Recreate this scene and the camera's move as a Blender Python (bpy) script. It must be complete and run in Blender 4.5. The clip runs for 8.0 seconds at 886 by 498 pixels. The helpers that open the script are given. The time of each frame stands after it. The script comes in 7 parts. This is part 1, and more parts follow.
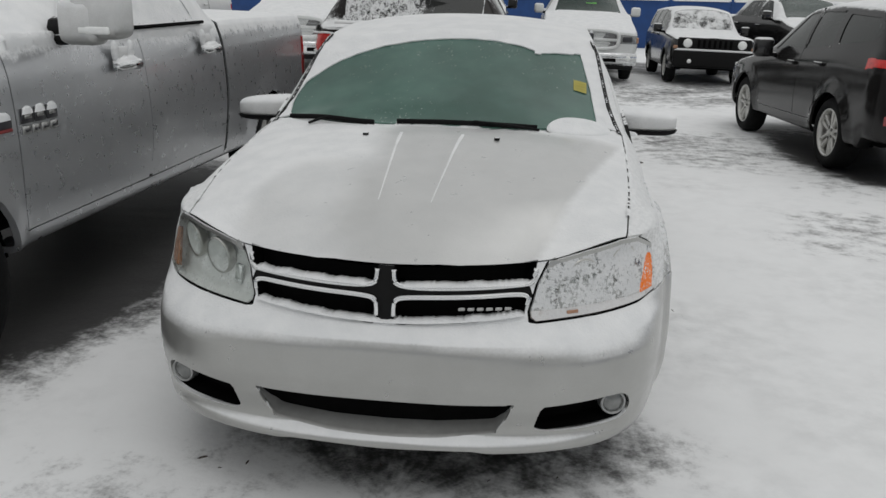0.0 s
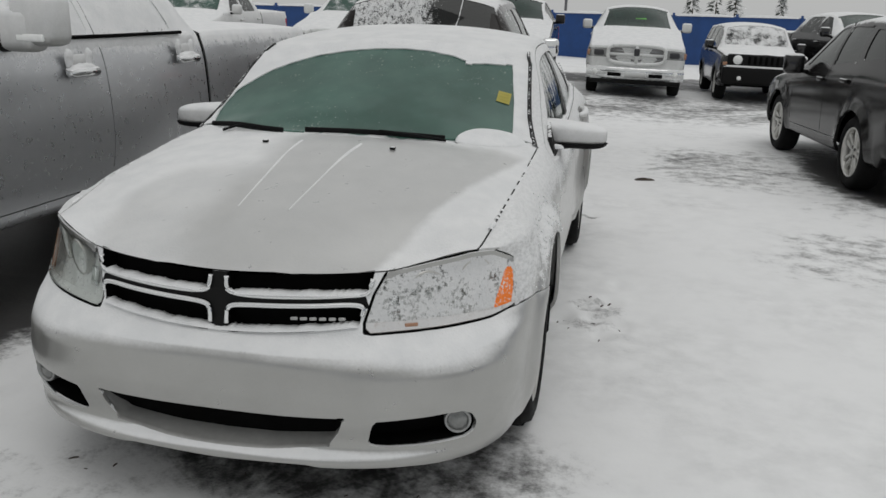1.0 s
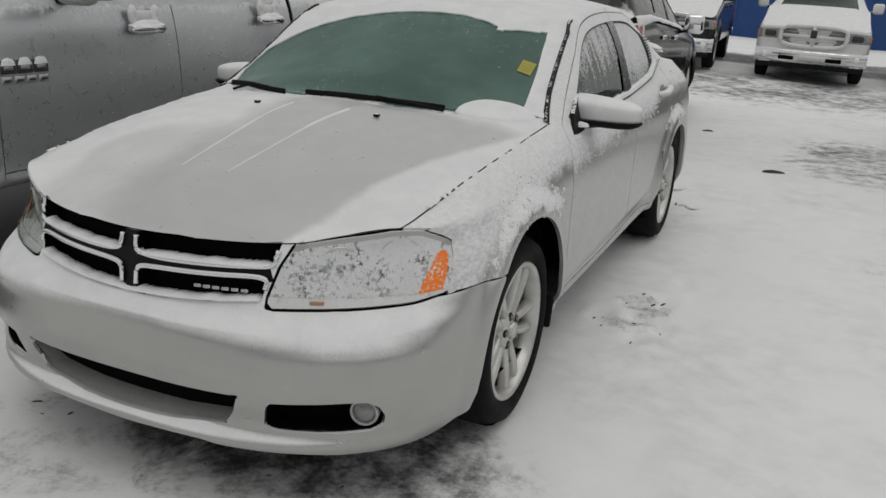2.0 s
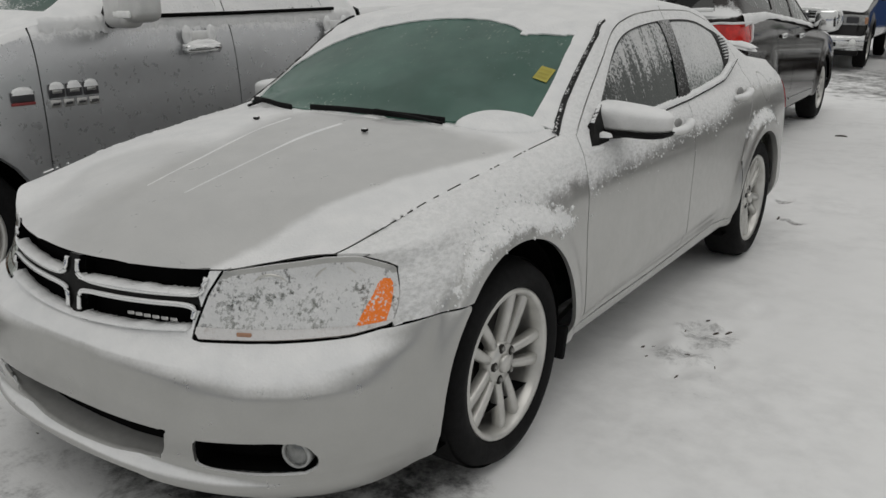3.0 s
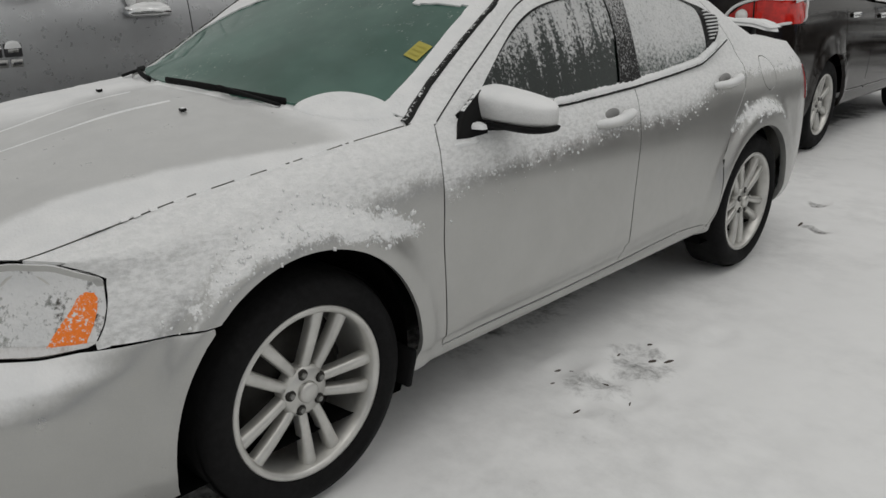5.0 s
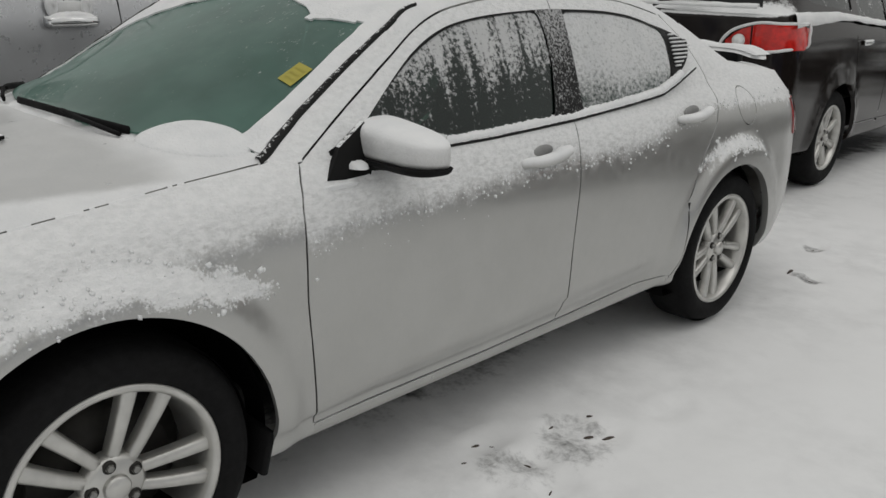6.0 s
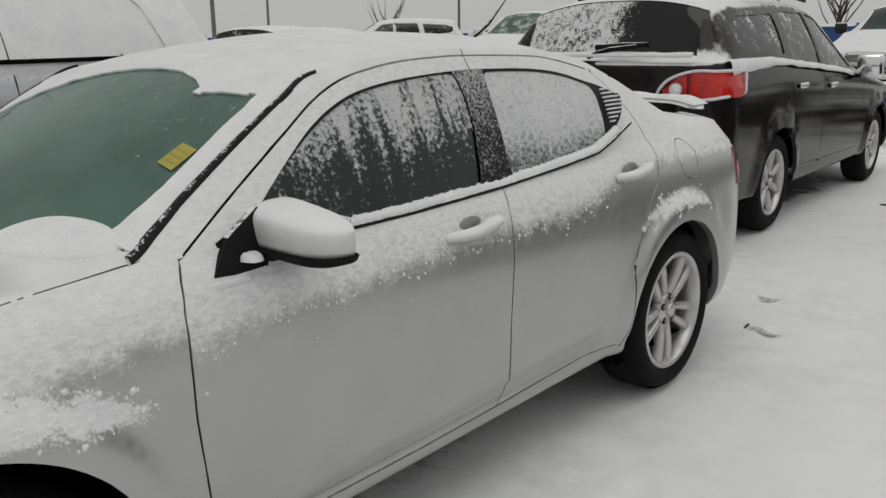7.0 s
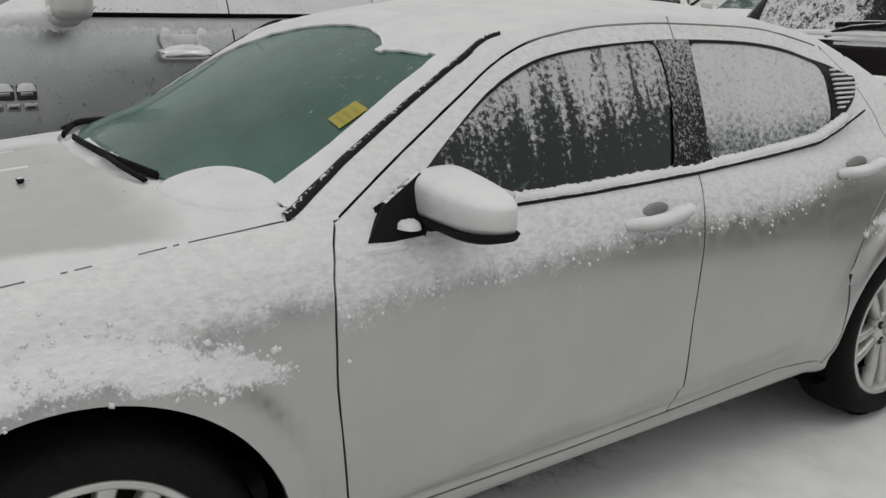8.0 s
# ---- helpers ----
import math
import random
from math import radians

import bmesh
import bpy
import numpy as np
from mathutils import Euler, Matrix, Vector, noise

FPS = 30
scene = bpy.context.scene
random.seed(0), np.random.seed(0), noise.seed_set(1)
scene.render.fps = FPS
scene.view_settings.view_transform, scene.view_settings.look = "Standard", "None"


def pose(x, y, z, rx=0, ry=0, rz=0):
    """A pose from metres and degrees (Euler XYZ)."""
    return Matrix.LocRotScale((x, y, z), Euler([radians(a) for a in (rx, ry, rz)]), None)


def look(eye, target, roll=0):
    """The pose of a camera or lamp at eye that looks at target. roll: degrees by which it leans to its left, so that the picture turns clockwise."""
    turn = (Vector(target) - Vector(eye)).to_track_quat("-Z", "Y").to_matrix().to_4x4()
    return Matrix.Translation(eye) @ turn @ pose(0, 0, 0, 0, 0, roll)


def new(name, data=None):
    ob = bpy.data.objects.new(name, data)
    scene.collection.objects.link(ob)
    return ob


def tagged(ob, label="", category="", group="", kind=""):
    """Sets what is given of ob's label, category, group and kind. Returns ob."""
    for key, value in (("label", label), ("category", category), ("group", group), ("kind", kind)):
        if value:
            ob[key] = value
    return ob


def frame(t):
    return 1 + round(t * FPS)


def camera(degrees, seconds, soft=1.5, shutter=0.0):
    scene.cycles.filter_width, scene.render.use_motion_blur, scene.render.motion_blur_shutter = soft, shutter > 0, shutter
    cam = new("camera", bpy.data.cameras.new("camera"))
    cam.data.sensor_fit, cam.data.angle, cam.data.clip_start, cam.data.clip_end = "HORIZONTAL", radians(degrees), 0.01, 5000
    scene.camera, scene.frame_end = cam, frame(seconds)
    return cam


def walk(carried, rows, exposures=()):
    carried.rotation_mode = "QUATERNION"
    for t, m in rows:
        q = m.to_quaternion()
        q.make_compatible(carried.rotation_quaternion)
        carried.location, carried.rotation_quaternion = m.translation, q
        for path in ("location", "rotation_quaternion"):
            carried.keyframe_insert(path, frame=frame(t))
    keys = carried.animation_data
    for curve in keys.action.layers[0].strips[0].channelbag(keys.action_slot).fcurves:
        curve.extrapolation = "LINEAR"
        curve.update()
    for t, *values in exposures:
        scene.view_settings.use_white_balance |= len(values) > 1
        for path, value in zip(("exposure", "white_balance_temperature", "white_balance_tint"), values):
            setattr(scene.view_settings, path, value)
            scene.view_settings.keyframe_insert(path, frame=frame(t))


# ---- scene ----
cam = camera(56.2, 8.0)
PATH = [
    (0, (0.429, -2.218, 1.532), (0.21, -0.312, 0.967), 1.4),
    (0.5, (0.715, -2.125, 1.492), (0.369, -0.253, 0.878), 1.2),
    (1, (1.098, -2.056, 1.518), (0.709, -0.168, 0.984), 1.6),
    (1.5, (1.431, -1.92, 1.505), (0.841, -0.096, 0.935), 1.3),
    (1.7, (1.535, -1.787, 1.492), (0.893, 0.013, 0.902), 2.6),
    (2.8, (2.047, -1.256, 1.478), (0.959, 0.319, 0.9), -0.3),
    (3, (2.064, -1.144, 1.47), (0.977, 0.429, 0.885), -0.1),
    (3.5, (2.102, -0.901, 1.474), (0.996, 0.643, 0.848), -0.7),
    (4, (2.307, -0.677, 1.476), (1.086, 0.797, 0.895), -0.7),
    (4.5, (2.458, -0.517, 1.486), (1.155, 0.864, 0.857), -0.9),
    (5, (2.466, -0.27, 1.452), (1.19, 1.126, 0.801), 0.9),
    (5.2, (2.442, -0.137, 1.465), (1.228, 1.287, 0.76), 1.6),
    (6.3, (2.456, 0.436, 1.434), (1.086, 1.793, 0.904), 2.4),
    (6.5, (2.423, 0.487, 1.454), (1.059, 1.871, 0.981), 1.8),
    (7, (2.342, 0.6, 1.443), (1.06, 2.058, 0.96), -0.5),
    (7.5, (2.424, 0.719, 1.412), (0.95, 1.999, 0.979), 0.5),
    (8, (2.288, 0.759, 1.421), (0.702, 1.846, 0.87), 1.5),
]
walk(cam, [(t, look(eye, target, roll)) for t, eye, target, roll in PATH],
     [(0.0, -0.26, 6350, 10), (1.5, -0.33, 6430, 10), (3.0, -0.43, 6540, 10), (4.5, -0.42, 6540, 10), (6.5, -0.32, 6500, 10), (8.0, -0.31, 6480, 10)])

# ---- sky and light: flat overcast winter daylight ----
world = bpy.data.worlds.new("overcast_sky")
scene.world = world
world.use_nodes = True
wn = world.node_tree
wn.nodes.clear()
w_sky = wn.nodes.new("ShaderNodeTexSky")
w_sky.sky_type, w_sky.sun_disc = "NISHITA", False
w_sky.sun_elevation, w_sky.sun_rotation = radians(60), radians(40)
w_sky.air_density, w_sky.dust_density, w_sky.ozone_density = 1.0, 6.0, 1.0
w_grey = wn.nodes.new("ShaderNodeHueSaturation")
w_grey.inputs["Saturation"].default_value = 0.12
w_scale = wn.nodes.new("ShaderNodeMix")
w_scale.data_type = "RGBA"
w_scale.inputs["Factor"].default_value = 0.75
w_scale.inputs["B"].default_value = (7.2, 7.2, 7.0, 1)
w_bg = wn.nodes.new("ShaderNodeBackground")
w_bg.inputs["Strength"].default_value = 0.1
w_out = wn.nodes.new("ShaderNodeOutputWorld")
wn.links.new(w_sky.outputs["Color"], w_grey.inputs["Color"])
wn.links.new(w_grey.outputs["Color"], w_scale.inputs["A"])
wn.links.new(w_scale.outputs["Result"], w_bg.inputs["Color"])
wn.links.new(w_bg.outputs["Background"], w_out.inputs["Surface"])
sun_data = bpy.data.lights.new("sun", "SUN")
sun_data.energy, sun_data.angle, sun_data.color = 0.5, radians(40), (1.0, 0.98, 0.95)
sun = new("sun", sun_data)
sun.matrix_world = look((1.5, -4, 11), (0, 0, 0))


# ---- node helpers ----
def mat_start(name):
    m = bpy.data.materials.new(name)
    m.use_nodes = True
    m.node_tree.nodes.clear()
    return m, m.node_tree


def nd(nt, kind, **kw):
    n = nt.nodes.new("ShaderNode" + kind)
    for k, v in kw.items():
        if k == "op":
            n.operation = v
        elif k == "dtype":
            n.data_type = v
        else:
            k = int(k[1:]) if k[0] == "i" and k[1:].isdigit() else k.replace("_", " ")
            if hasattr(v, "is_linked"):
                nt.links.new(v, n.inputs[k])
            else:
                n.inputs[k].default_value = v
    return n


def mth(nt, op, a, b=0.0, c=0.0):
    n = nd(nt, "Math", op=op, i0=a, i1=b, i2=c)
    return n.outputs[0]


def ramp(nt, v, lo, hi, to0=0.0, to1=1.0):
    n = nd(nt, "MapRange", Value=v, From_Min=lo, From_Max=hi, To_Min=to0, To_Max=to1)
    n.interpolation_type = "SMOOTHSTEP"
    return n.outputs[0]


def obj_co(nt, scale=(1, 1, 1)):
    c = nd(nt, "TexCoord").outputs["Object"]
    if tuple(scale) != (1, 1, 1):
        c = nd(nt, "Mapping", Vector=c, Scale=scale).outputs[0]
    return c


def nz(nt, co, scale, detail=4.0, rough=0.55):
    return nd(nt, "TexNoise", Vector=co, Scale=scale, Detail=detail, Roughness=rough).outputs["Fac"]


def mixc(nt, f, a, b):
    n = nd(nt, "Mix", dtype="RGBA", Factor=f)
    for k, v in (("A", a), ("B", b)):
        if hasattr(v, "is_linked"):
            nt.links.new(v, n.inputs[k])
        else:
            n.inputs[k].default_value = (*v, 1)
    return n.outputs["Result"]


def bsdf(nt, color, rough, metal=0.0, normal=None, **kw):
    n = nt.nodes.new("ShaderNodeBsdfPrincipled")
    for k, v in (("Base Color", color), ("Roughness", rough), ("Metallic", metal), ("Normal", normal), *kw.items()):
        if v is None:
            continue
        k = k.replace("_", " ")
        if hasattr(v, "is_linked"):
            nt.links.new(v, n.inputs[k])
        elif isinstance(v, tuple):
            n.inputs[k].default_value = (*v, 1)
        else:
            n.inputs[k].default_value = v
    return n.outputs[0]


def bump(nt, h, strength, dist=0.01):
    return nd(nt, "Bump", Strength=strength, Distance=dist, Height=h).outputs["Normal"]


def finish(nt, shader):
    o = nt.nodes.new("ShaderNodeOutputMaterial")
    nt.links.new(shader, o.inputs["Surface"])


def mixs(nt, f, a, b):
    n = nt.nodes.new("ShaderNodeMixShader")
    if hasattr(f, "is_linked"):
        nt.links.new(f, n.inputs[0])
    else:
        n.inputs[0].default_value = f
    nt.links.new(a, n.inputs[1])
    nt.links.new(b, n.inputs[2])
    return n.outputs[0]


def snow_bsdf(nt, co, grain=1.0, fine=130, coarse=1.0, tone=1.0):
    """Powdery snow with soft lumps and fine grain."""
    a, b = nz(nt, co, 9, 5), nz(nt, co, fine, 3)
    col = mixc(nt, ramp(nt, a, 0.3, 0.7), tuple(c * tone for c in (0.77, 0.78, 0.785)), tuple(c * tone for c in (0.85, 0.855, 0.855)))
    h = mth(nt, "ADD", mth(nt, "MULTIPLY", a, coarse), mth(nt, "MULTIPLY", b, 0.35))
    return bsdf(nt, col, 0.75, 0.0, bump(nt, h, 0.5 * grain, 0.012), Specular_IOR_Level=0.25)


def plain(name, color, rough=0.5, metal=0.0, vary=0.15, scale=30.0, relief=0.1, **kw):
    """A surface with grain at two scales, varied in colour and gloss."""
    m, nt = mat_start(name)
    co = obj_co(nt)
    a, b = nz(nt, co, scale, 5), nz(nt, co, scale * 0.12, 3)
    f = mth(nt, "ADD", mth(nt, "MULTIPLY", a, 0.6), mth(nt, "MULTIPLY", b, 0.4))
    lo = tuple(c * (1 - vary) for c in color)
    hi = tuple(min(1, c * (1 + vary)) for c in color)
    col = mixc(nt, ramp(nt, f, 0.3, 0.7), lo, hi)
    r = ramp(nt, b, 0.3, 0.7, max(0.02, rough * 0.85), min(1, rough * 1.15))
    finish(nt, bsdf(nt, col, r, metal, bump(nt, a, relief, 0.003) if relief else None, **kw))
    return m


def snowy(name, color, rough=0.3, metal=0.0, lo=0.35, hi=0.6, spread=0.5, speck=0.35, z_at=0.0, z_gain=0.0, clear=(), coat=0.6, dirt=0.0, flakes=0.06, most=1.0, grain=95, tone=1.0, spec=0.5, wedge=None):
    """Paint with snow lying where the surface faces up. clear: (x, y, rx, ry, amount) ovals where it has melted thin.
    wedge: (x at y = 0, slope, left x, front y, rear y, amount), a field wiped thin with one sharp slanting edge."""
    m, nt = mat_start(name)
    co = obj_co(nt)
    sep = nd(nt, "SeparateXYZ", Vector=co)
    up = nd(nt, "SeparateXYZ", Vector=nd(nt, "NewGeometry").outputs["Normal"]).outputs["Z"]
    big, mid, fine = nz(nt, co, 3.0, 3), nz(nt, co, 16, 5, 0.65), nz(nt, co, grain, 4 if grain > 90 else 2, 0.7)
    v = mth(nt, "ADD", up, mth(nt, "MULTIPLY", mth(nt, "SUBTRACT", mid, 0.5), spread))
    v = mth(nt, "ADD", v, mth(nt, "MULTIPLY", mth(nt, "SUBTRACT", fine, 0.5), speck))
    v = mth(nt, "ADD", v, mth(nt, "MULTIPLY", mth(nt, "SUBTRACT", big, 0.5), 0.25))
    if z_gain:
        v = mth(nt, "ADD", v, mth(nt, "MULTIPLY", mth(nt, "SUBTRACT", sep.outputs["Z"], z_at), z_gain))
    mask = ramp(nt, v, lo, hi, 0.0, most)
    for cx, cy, rx, ry, amount in clear:
        ex = mth(nt, "DIVIDE", mth(nt, "SUBTRACT", sep.outputs["X"], cx), rx)
        ey = mth(nt, "DIVIDE", mth(nt, "SUBTRACT", sep.outputs["Y"], cy), ry)
        d = mth(nt, "SQRT", mth(nt, "ADD", mth(nt, "MULTIPLY", ex, ex), mth(nt, "MULTIPLY", ey, ey)))
        d = mth(nt, "ADD", d, mth(nt, "MULTIPLY", mth(nt, "SUBTRACT", big, 0.5), 0.5))
        mask = mth(nt, "MULTIPLY", mask, mth(nt, "SUBTRACT", 1.0, ramp(nt, d, 1.15, 0.75, 0.0, amount)))
    if wedge:
        x0, slope, left, front, rear, amount = wedge
        wob = mth(nt, "MULTIPLY", mth(nt, "SUBTRACT", mid, 0.5), 0.03)
        edge = mth(nt, "SUBTRACT", mth(nt, "ADD", mth(nt, "MULTIPLY", sep.outputs["Y"], slope), x0), mth(nt, "ADD", sep.outputs["X"], wob))
        soft = mth(nt, "MULTIPLY", mth(nt, "SUBTRACT", big, 0.5), 0.25)
        bare = mth(nt, "MULTIPLY", ramp(nt, edge, -0.012, 0.03), ramp(nt, mth(nt, "ADD", sep.outputs["X"], soft), left - 0.14, left + 0.10))
        bare = mth(nt, "MULTIPLY", bare, ramp(nt, sep.outputs["Y"], front - 0.05, front + 0.05))
        bare = mth(nt, "MULTIPLY", bare, ramp(nt, mth(nt, "ADD", sep.outputs["Y"], soft), rear + 0.06, rear - 0.10))
        mask = mth(nt, "MULTIPLY", mask, mth(nt, "SUBTRACT", 1.0, mth(nt, "MULTIPLY", bare, amount)))
    grainy = nz(nt, co, 900, 2)
    paint = mixc(nt, ramp(nt, grainy, 0.35, 0.65), tuple(c * (1 - flakes) for c in color), tuple(min(1, c * (1 + flakes)) for c in color))
    if dirt:
        grime = mth(nt, "MULTIPLY", ramp(nt, nz(nt, co, 5, 5), 0.35, 0.75), dirt)
        paint = mixc(nt, grime, paint, (0.16, 0.15, 0.135))
    rr = ramp(nt, mid, 0.3, 0.7, rough * 0.8, rough * 1.2)
    body = bsdf(nt, paint, rr, metal, None, Coat_Weight=coat, Coat_Roughness=0.08, Specular_IOR_Level=spec)
    finish(nt, mixs(nt, mask, body, snow_bsdf(nt, co, 1.0 if grain > 90 else 2.6, 130 if grain > 90 else grain, 1.0 if grain > 90 else 0.3, tone)))
    return m


# lower limit (y, z) of the snow that clings to the saloon's flank: over the wing and its arch, along the doors, up to the boot
FLANK_SNOW = [(0.0, 0.62), (0.42, 0.645), (0.50, 0.622), (0.57, 0.665), (0.64, 0.715), (0.70, 0.755), (0.84, 0.788), (0.96, 0.796), (1.08, 0.785), (1.14, 0.805), (1.20, 0.835), (1.30, 0.852), (1.40, 0.852), (1.47, 0.845),
              (1.485, 0.800), (1.60, 0.830), (1.77, 0.848), (1.90, 0.842), (2.08, 0.852), (2.26, 0.865), (2.60, 0.880), (2.90, 0.876), (3.07, 0.895), (3.22, 0.945), (3.32, 0.965), (3.6, 0.985), (4.0, 1.0), (5.0, 1.0)]

# thick clumped patches on the flares over the wheels: (y, z, radius) at both ends
FLARE_SNOW = [((0.63, 0.700, 0.014), (0.76, 0.792, 0.030)), ((0.76, 0.792, 0.030), (0.98, 0.832, 0.050)), ((0.98, 0.832, 0.050), (1.24, 0.768, 0.044)), ((1.24, 0.768, 0.044), (1.345, 0.732, 0.022)), ((3.40, 0.762, 0.012), (3.55, 0.815, 0.030)), ((3.55, 0.815, 0.030), (3.73, 0.832, 0.037)), ((3.73, 0.832, 0.037), (3.92, 0.797, 0.020))]


def flare_snow(y, z):
    """How far (y, z) lies inside the patches."""
    best = -1.0
    for (ay, az, ar), (by, bz, br) in FLARE_SNOW:
        ey, ez = by - ay, bz - az
        t = max(0.0, min(1.0, ((y - ay) * ey + (z - az) * ez) / (ey * ey + ez * ez)))
        best = max(best, ar + (br - ar) * t - math.hypot(y - ay - ey * t, z - az - ez * t))
    return best


def flank_paint(name, color, rough, metal):
    """Silver paint with a thin rippled crust of frozen snow above FLANK_SNOW, breaking into clumps at its edge, and on ledges that face up."""
    m, nt = mat_start(name)
    co = obj_co(nt)
    sep = nd(nt, "SeparateXYZ", Vector=co)
    up = nd(nt, "SeparateXYZ", Vector=nd(nt, "NewGeometry").outputs["Normal"]).outputs["Z"]
    line = nt.nodes.new("ShaderNodeFloatCurve")
    nt.links.new(mth(nt, "DIVIDE", sep.outputs["Y"], 5.0), line.inputs["Value"])
    pts = line.mapping.curves[0].points
    for k, (y, z) in enumerate(FLANK_SNOW):
        if k < 1:
            pts[0].location = (y / 5, z)
        elif k == len(FLANK_SNOW) - 1:
            pts[-1].location = (y / 5, z)
        else:
            pts.new(y / 5, z)
    for p in pts:
        p.handle_type = "VECTOR"
    line.mapping.update()
    big, mid, clump = nz(nt, co, 5.0, 3), nz(nt, co, 26, 4, 0.6), nz(nt, co, 120, 3, 0.6)
    ripple = nz(nt, obj_co(nt, (1.0, 0.65, 1.5)), 62, 4, 0.6)
    d = mth(nt, "SUBTRACT", sep.outputs["Z"], line.outputs["Value"])
    wob = mth(nt, "ADD", mth(nt, "MULTIPLY", mth(nt, "SUBTRACT", mid, 0.5), 0.09), mth(nt, "MULTIPLY", mth(nt, "SUBTRACT", clump, 0.5), 0.10))
    d = mth(nt, "ADD", d, mth(nt, "ADD", wob, mth(nt, "MULTIPLY", mth(nt, "SUBTRACT", big, 0.5), 0.04)))
    crust = ramp(nt, d, -0.030, 0.045)
    patch = None
    for (ay, az, ar), (by, bz, br) in FLARE_SNOW:
        ey, ez = by - ay, bz - az
        py, pz = mth(nt, "SUBTRACT", sep.outputs["Y"], ay), mth(nt, "SUBTRACT", sep.outputs["Z"], az)
        t = ramp(nt, mth(nt, "ADD", mth(nt, "MULTIPLY", py, ey), mth(nt, "MULTIPLY", pz, ez)), 0.0, ey * ey + ez * ez)
        qy, qz = mth(nt, "SUBTRACT", py, mth(nt, "MULTIPLY", t, ey)), mth(nt, "SUBTRACT", pz, mth(nt, "MULTIPLY", t, ez))
        far = mth(nt, "SQRT", mth(nt, "ADD", mth(nt, "MULTIPLY", qy, qy), mth(nt, "MULTIPLY", qz, qz)))
        inside = mth(nt, "SUBTRACT", mth(nt, "ADD", mth(nt, "MULTIPLY", t, br - ar), ar), far)
        patch = inside if patch is None else mth(nt, "MAXIMUM", patch, inside)
    patch = ramp(nt, mth(nt, "ADD", patch, mth(nt, "MULTIPLY", wob, 0.55)), -0.004, 0.012, 0.0, 0.96)
    thick = ramp(nt, mth(nt, "ADD", mth(nt, "ADD", mth(nt, "MULTIPLY", ripple, 0.75), mth(nt, "MULTIPLY", mid, 0.25)), mth(nt, "MULTIPLY", up, 0.55)), 0.36, 0.76, 0.42, 0.90)
    lying = ramp(nt, mth(nt, "ADD", up, mth(nt, "MULTIPLY", mth(nt, "SUBTRACT", mid, 0.5), 0.5)), 0.34, 0.52)
    mask = mth(nt, "MAXIMUM", mth(nt, "MAXIMUM", mth(nt, "MULTIPLY", crust, thick), patch), mth(nt, "MULTIPLY", lying, 0.85))
    grainy = nz(nt, co, 900, 2)
    paint = mixc(nt, ramp(nt, grainy, 0.35, 0.65), tuple(c * 0.94 for c in color), tuple(c * 1.06 for c in color))
    paint = mixc(nt, mth(nt, "MULTIPLY", ramp(nt, nz(nt, co, 5, 5), 0.35, 0.75), 0.08), paint, (0.16, 0.15, 0.135))
    body = bsdf(nt, paint, ramp(nt, mid, 0.3, 0.7, rough * 0.85, rough * 1.15), metal, None, Coat_Weight=0.6, Coat_Roughness=0.08)
    h = mth(nt, "ADD", mth(nt, "MULTIPLY", ripple, 0.8), mth(nt, "MULTIPLY", clump, 0.35))
    snow = bsdf(nt, mixc(nt, ramp(nt, ripple, 0.3, 0.7), (0.76, 0.77, 0.77), (0.86, 0.865, 0.865)), 0.75, 0.0, bump(nt, h, 0.55, 0.012), Specular_IOR_Level=0.25)
    finish(nt, mixs(nt, mask, body, snow))
    return m


def glass(name, tint, frost=0.0, stretch=(1, 1, 1), scale=14.0, lo=0.5, hi=0.62, gloss_rough=0.03, veil=0.0, z_fade=None, tone=1.0, x_fade=None):
    """Tinted glass with mirror gloss, and frozen snow clinging to it. veil: an even green film."""
    m, nt = mat_start(name)
    co = obj_co(nt)
    tr = nd(nt, "BsdfTransparent", Color=(*tint, 1)).outputs[0]
    gl = nd(nt, "BsdfGlossy", Color=(0.95, 0.97, 0.96, 1), Roughness=gloss_rough).outputs[0]
    fr = nd(nt, "Fresnel", IOR=1.5).outputs[0]
    sh = mixs(nt, fr, tr, gl)
    if veil:
        green_film = bsdf(nt, mixc(nt, ramp(nt, nz(nt, co, 4, 4), 0.35, 0.65), (0.10, 0.235, 0.185), (0.15, 0.30, 0.245)), 0.45, Specular_IOR_Level=0.3)
        sh = mixs(nt, ramp(nt, nz(nt, co, 2.2, 3), 0.3, 0.7, veil * 0.8, min(1, veil * 1.15)), sh, green_film)
    if frost:
        cs = obj_co(nt, stretch)
        a, b, c = nz(nt, cs, scale, 4, 0.6), nz(nt, obj_co(nt, (1, 0.75, 0.85)), 90, 3, 0.65), nz(nt, co, 2.5, 2)
        v = mth(nt, "ADD", mth(nt, "MULTIPLY", a, 0.48), mth(nt, "MULTIPLY", b, 0.52))
        v = mth(nt, "ADD", v, mth(nt, "MULTIPLY", mth(nt, "SUBTRACT", c, 0.5), 0.25))
        if z_fade:
            zz = nd(nt, "SeparateXYZ", Vector=co).outputs["Z"]
            v = mth(nt, "ADD", v, ramp(nt, zz, z_fade[0], z_fade[1], -z_fade[2], z_fade[2]))
        if x_fade:
            v = mth(nt, "ADD", v, ramp(nt, nd(nt, "SeparateXYZ", Vector=co).outputs["X"], x_fade[0], x_fade[1], x_fade[2], x_fade[3]))
        mask = mth(nt, "MULTIPLY", ramp(nt, v, lo, hi), frost)
        sh = mixs(nt, mask, sh, snow_bsdf(nt, co, 2.2, 85, 0.3, tone))
    finish(nt, sh)
    return m


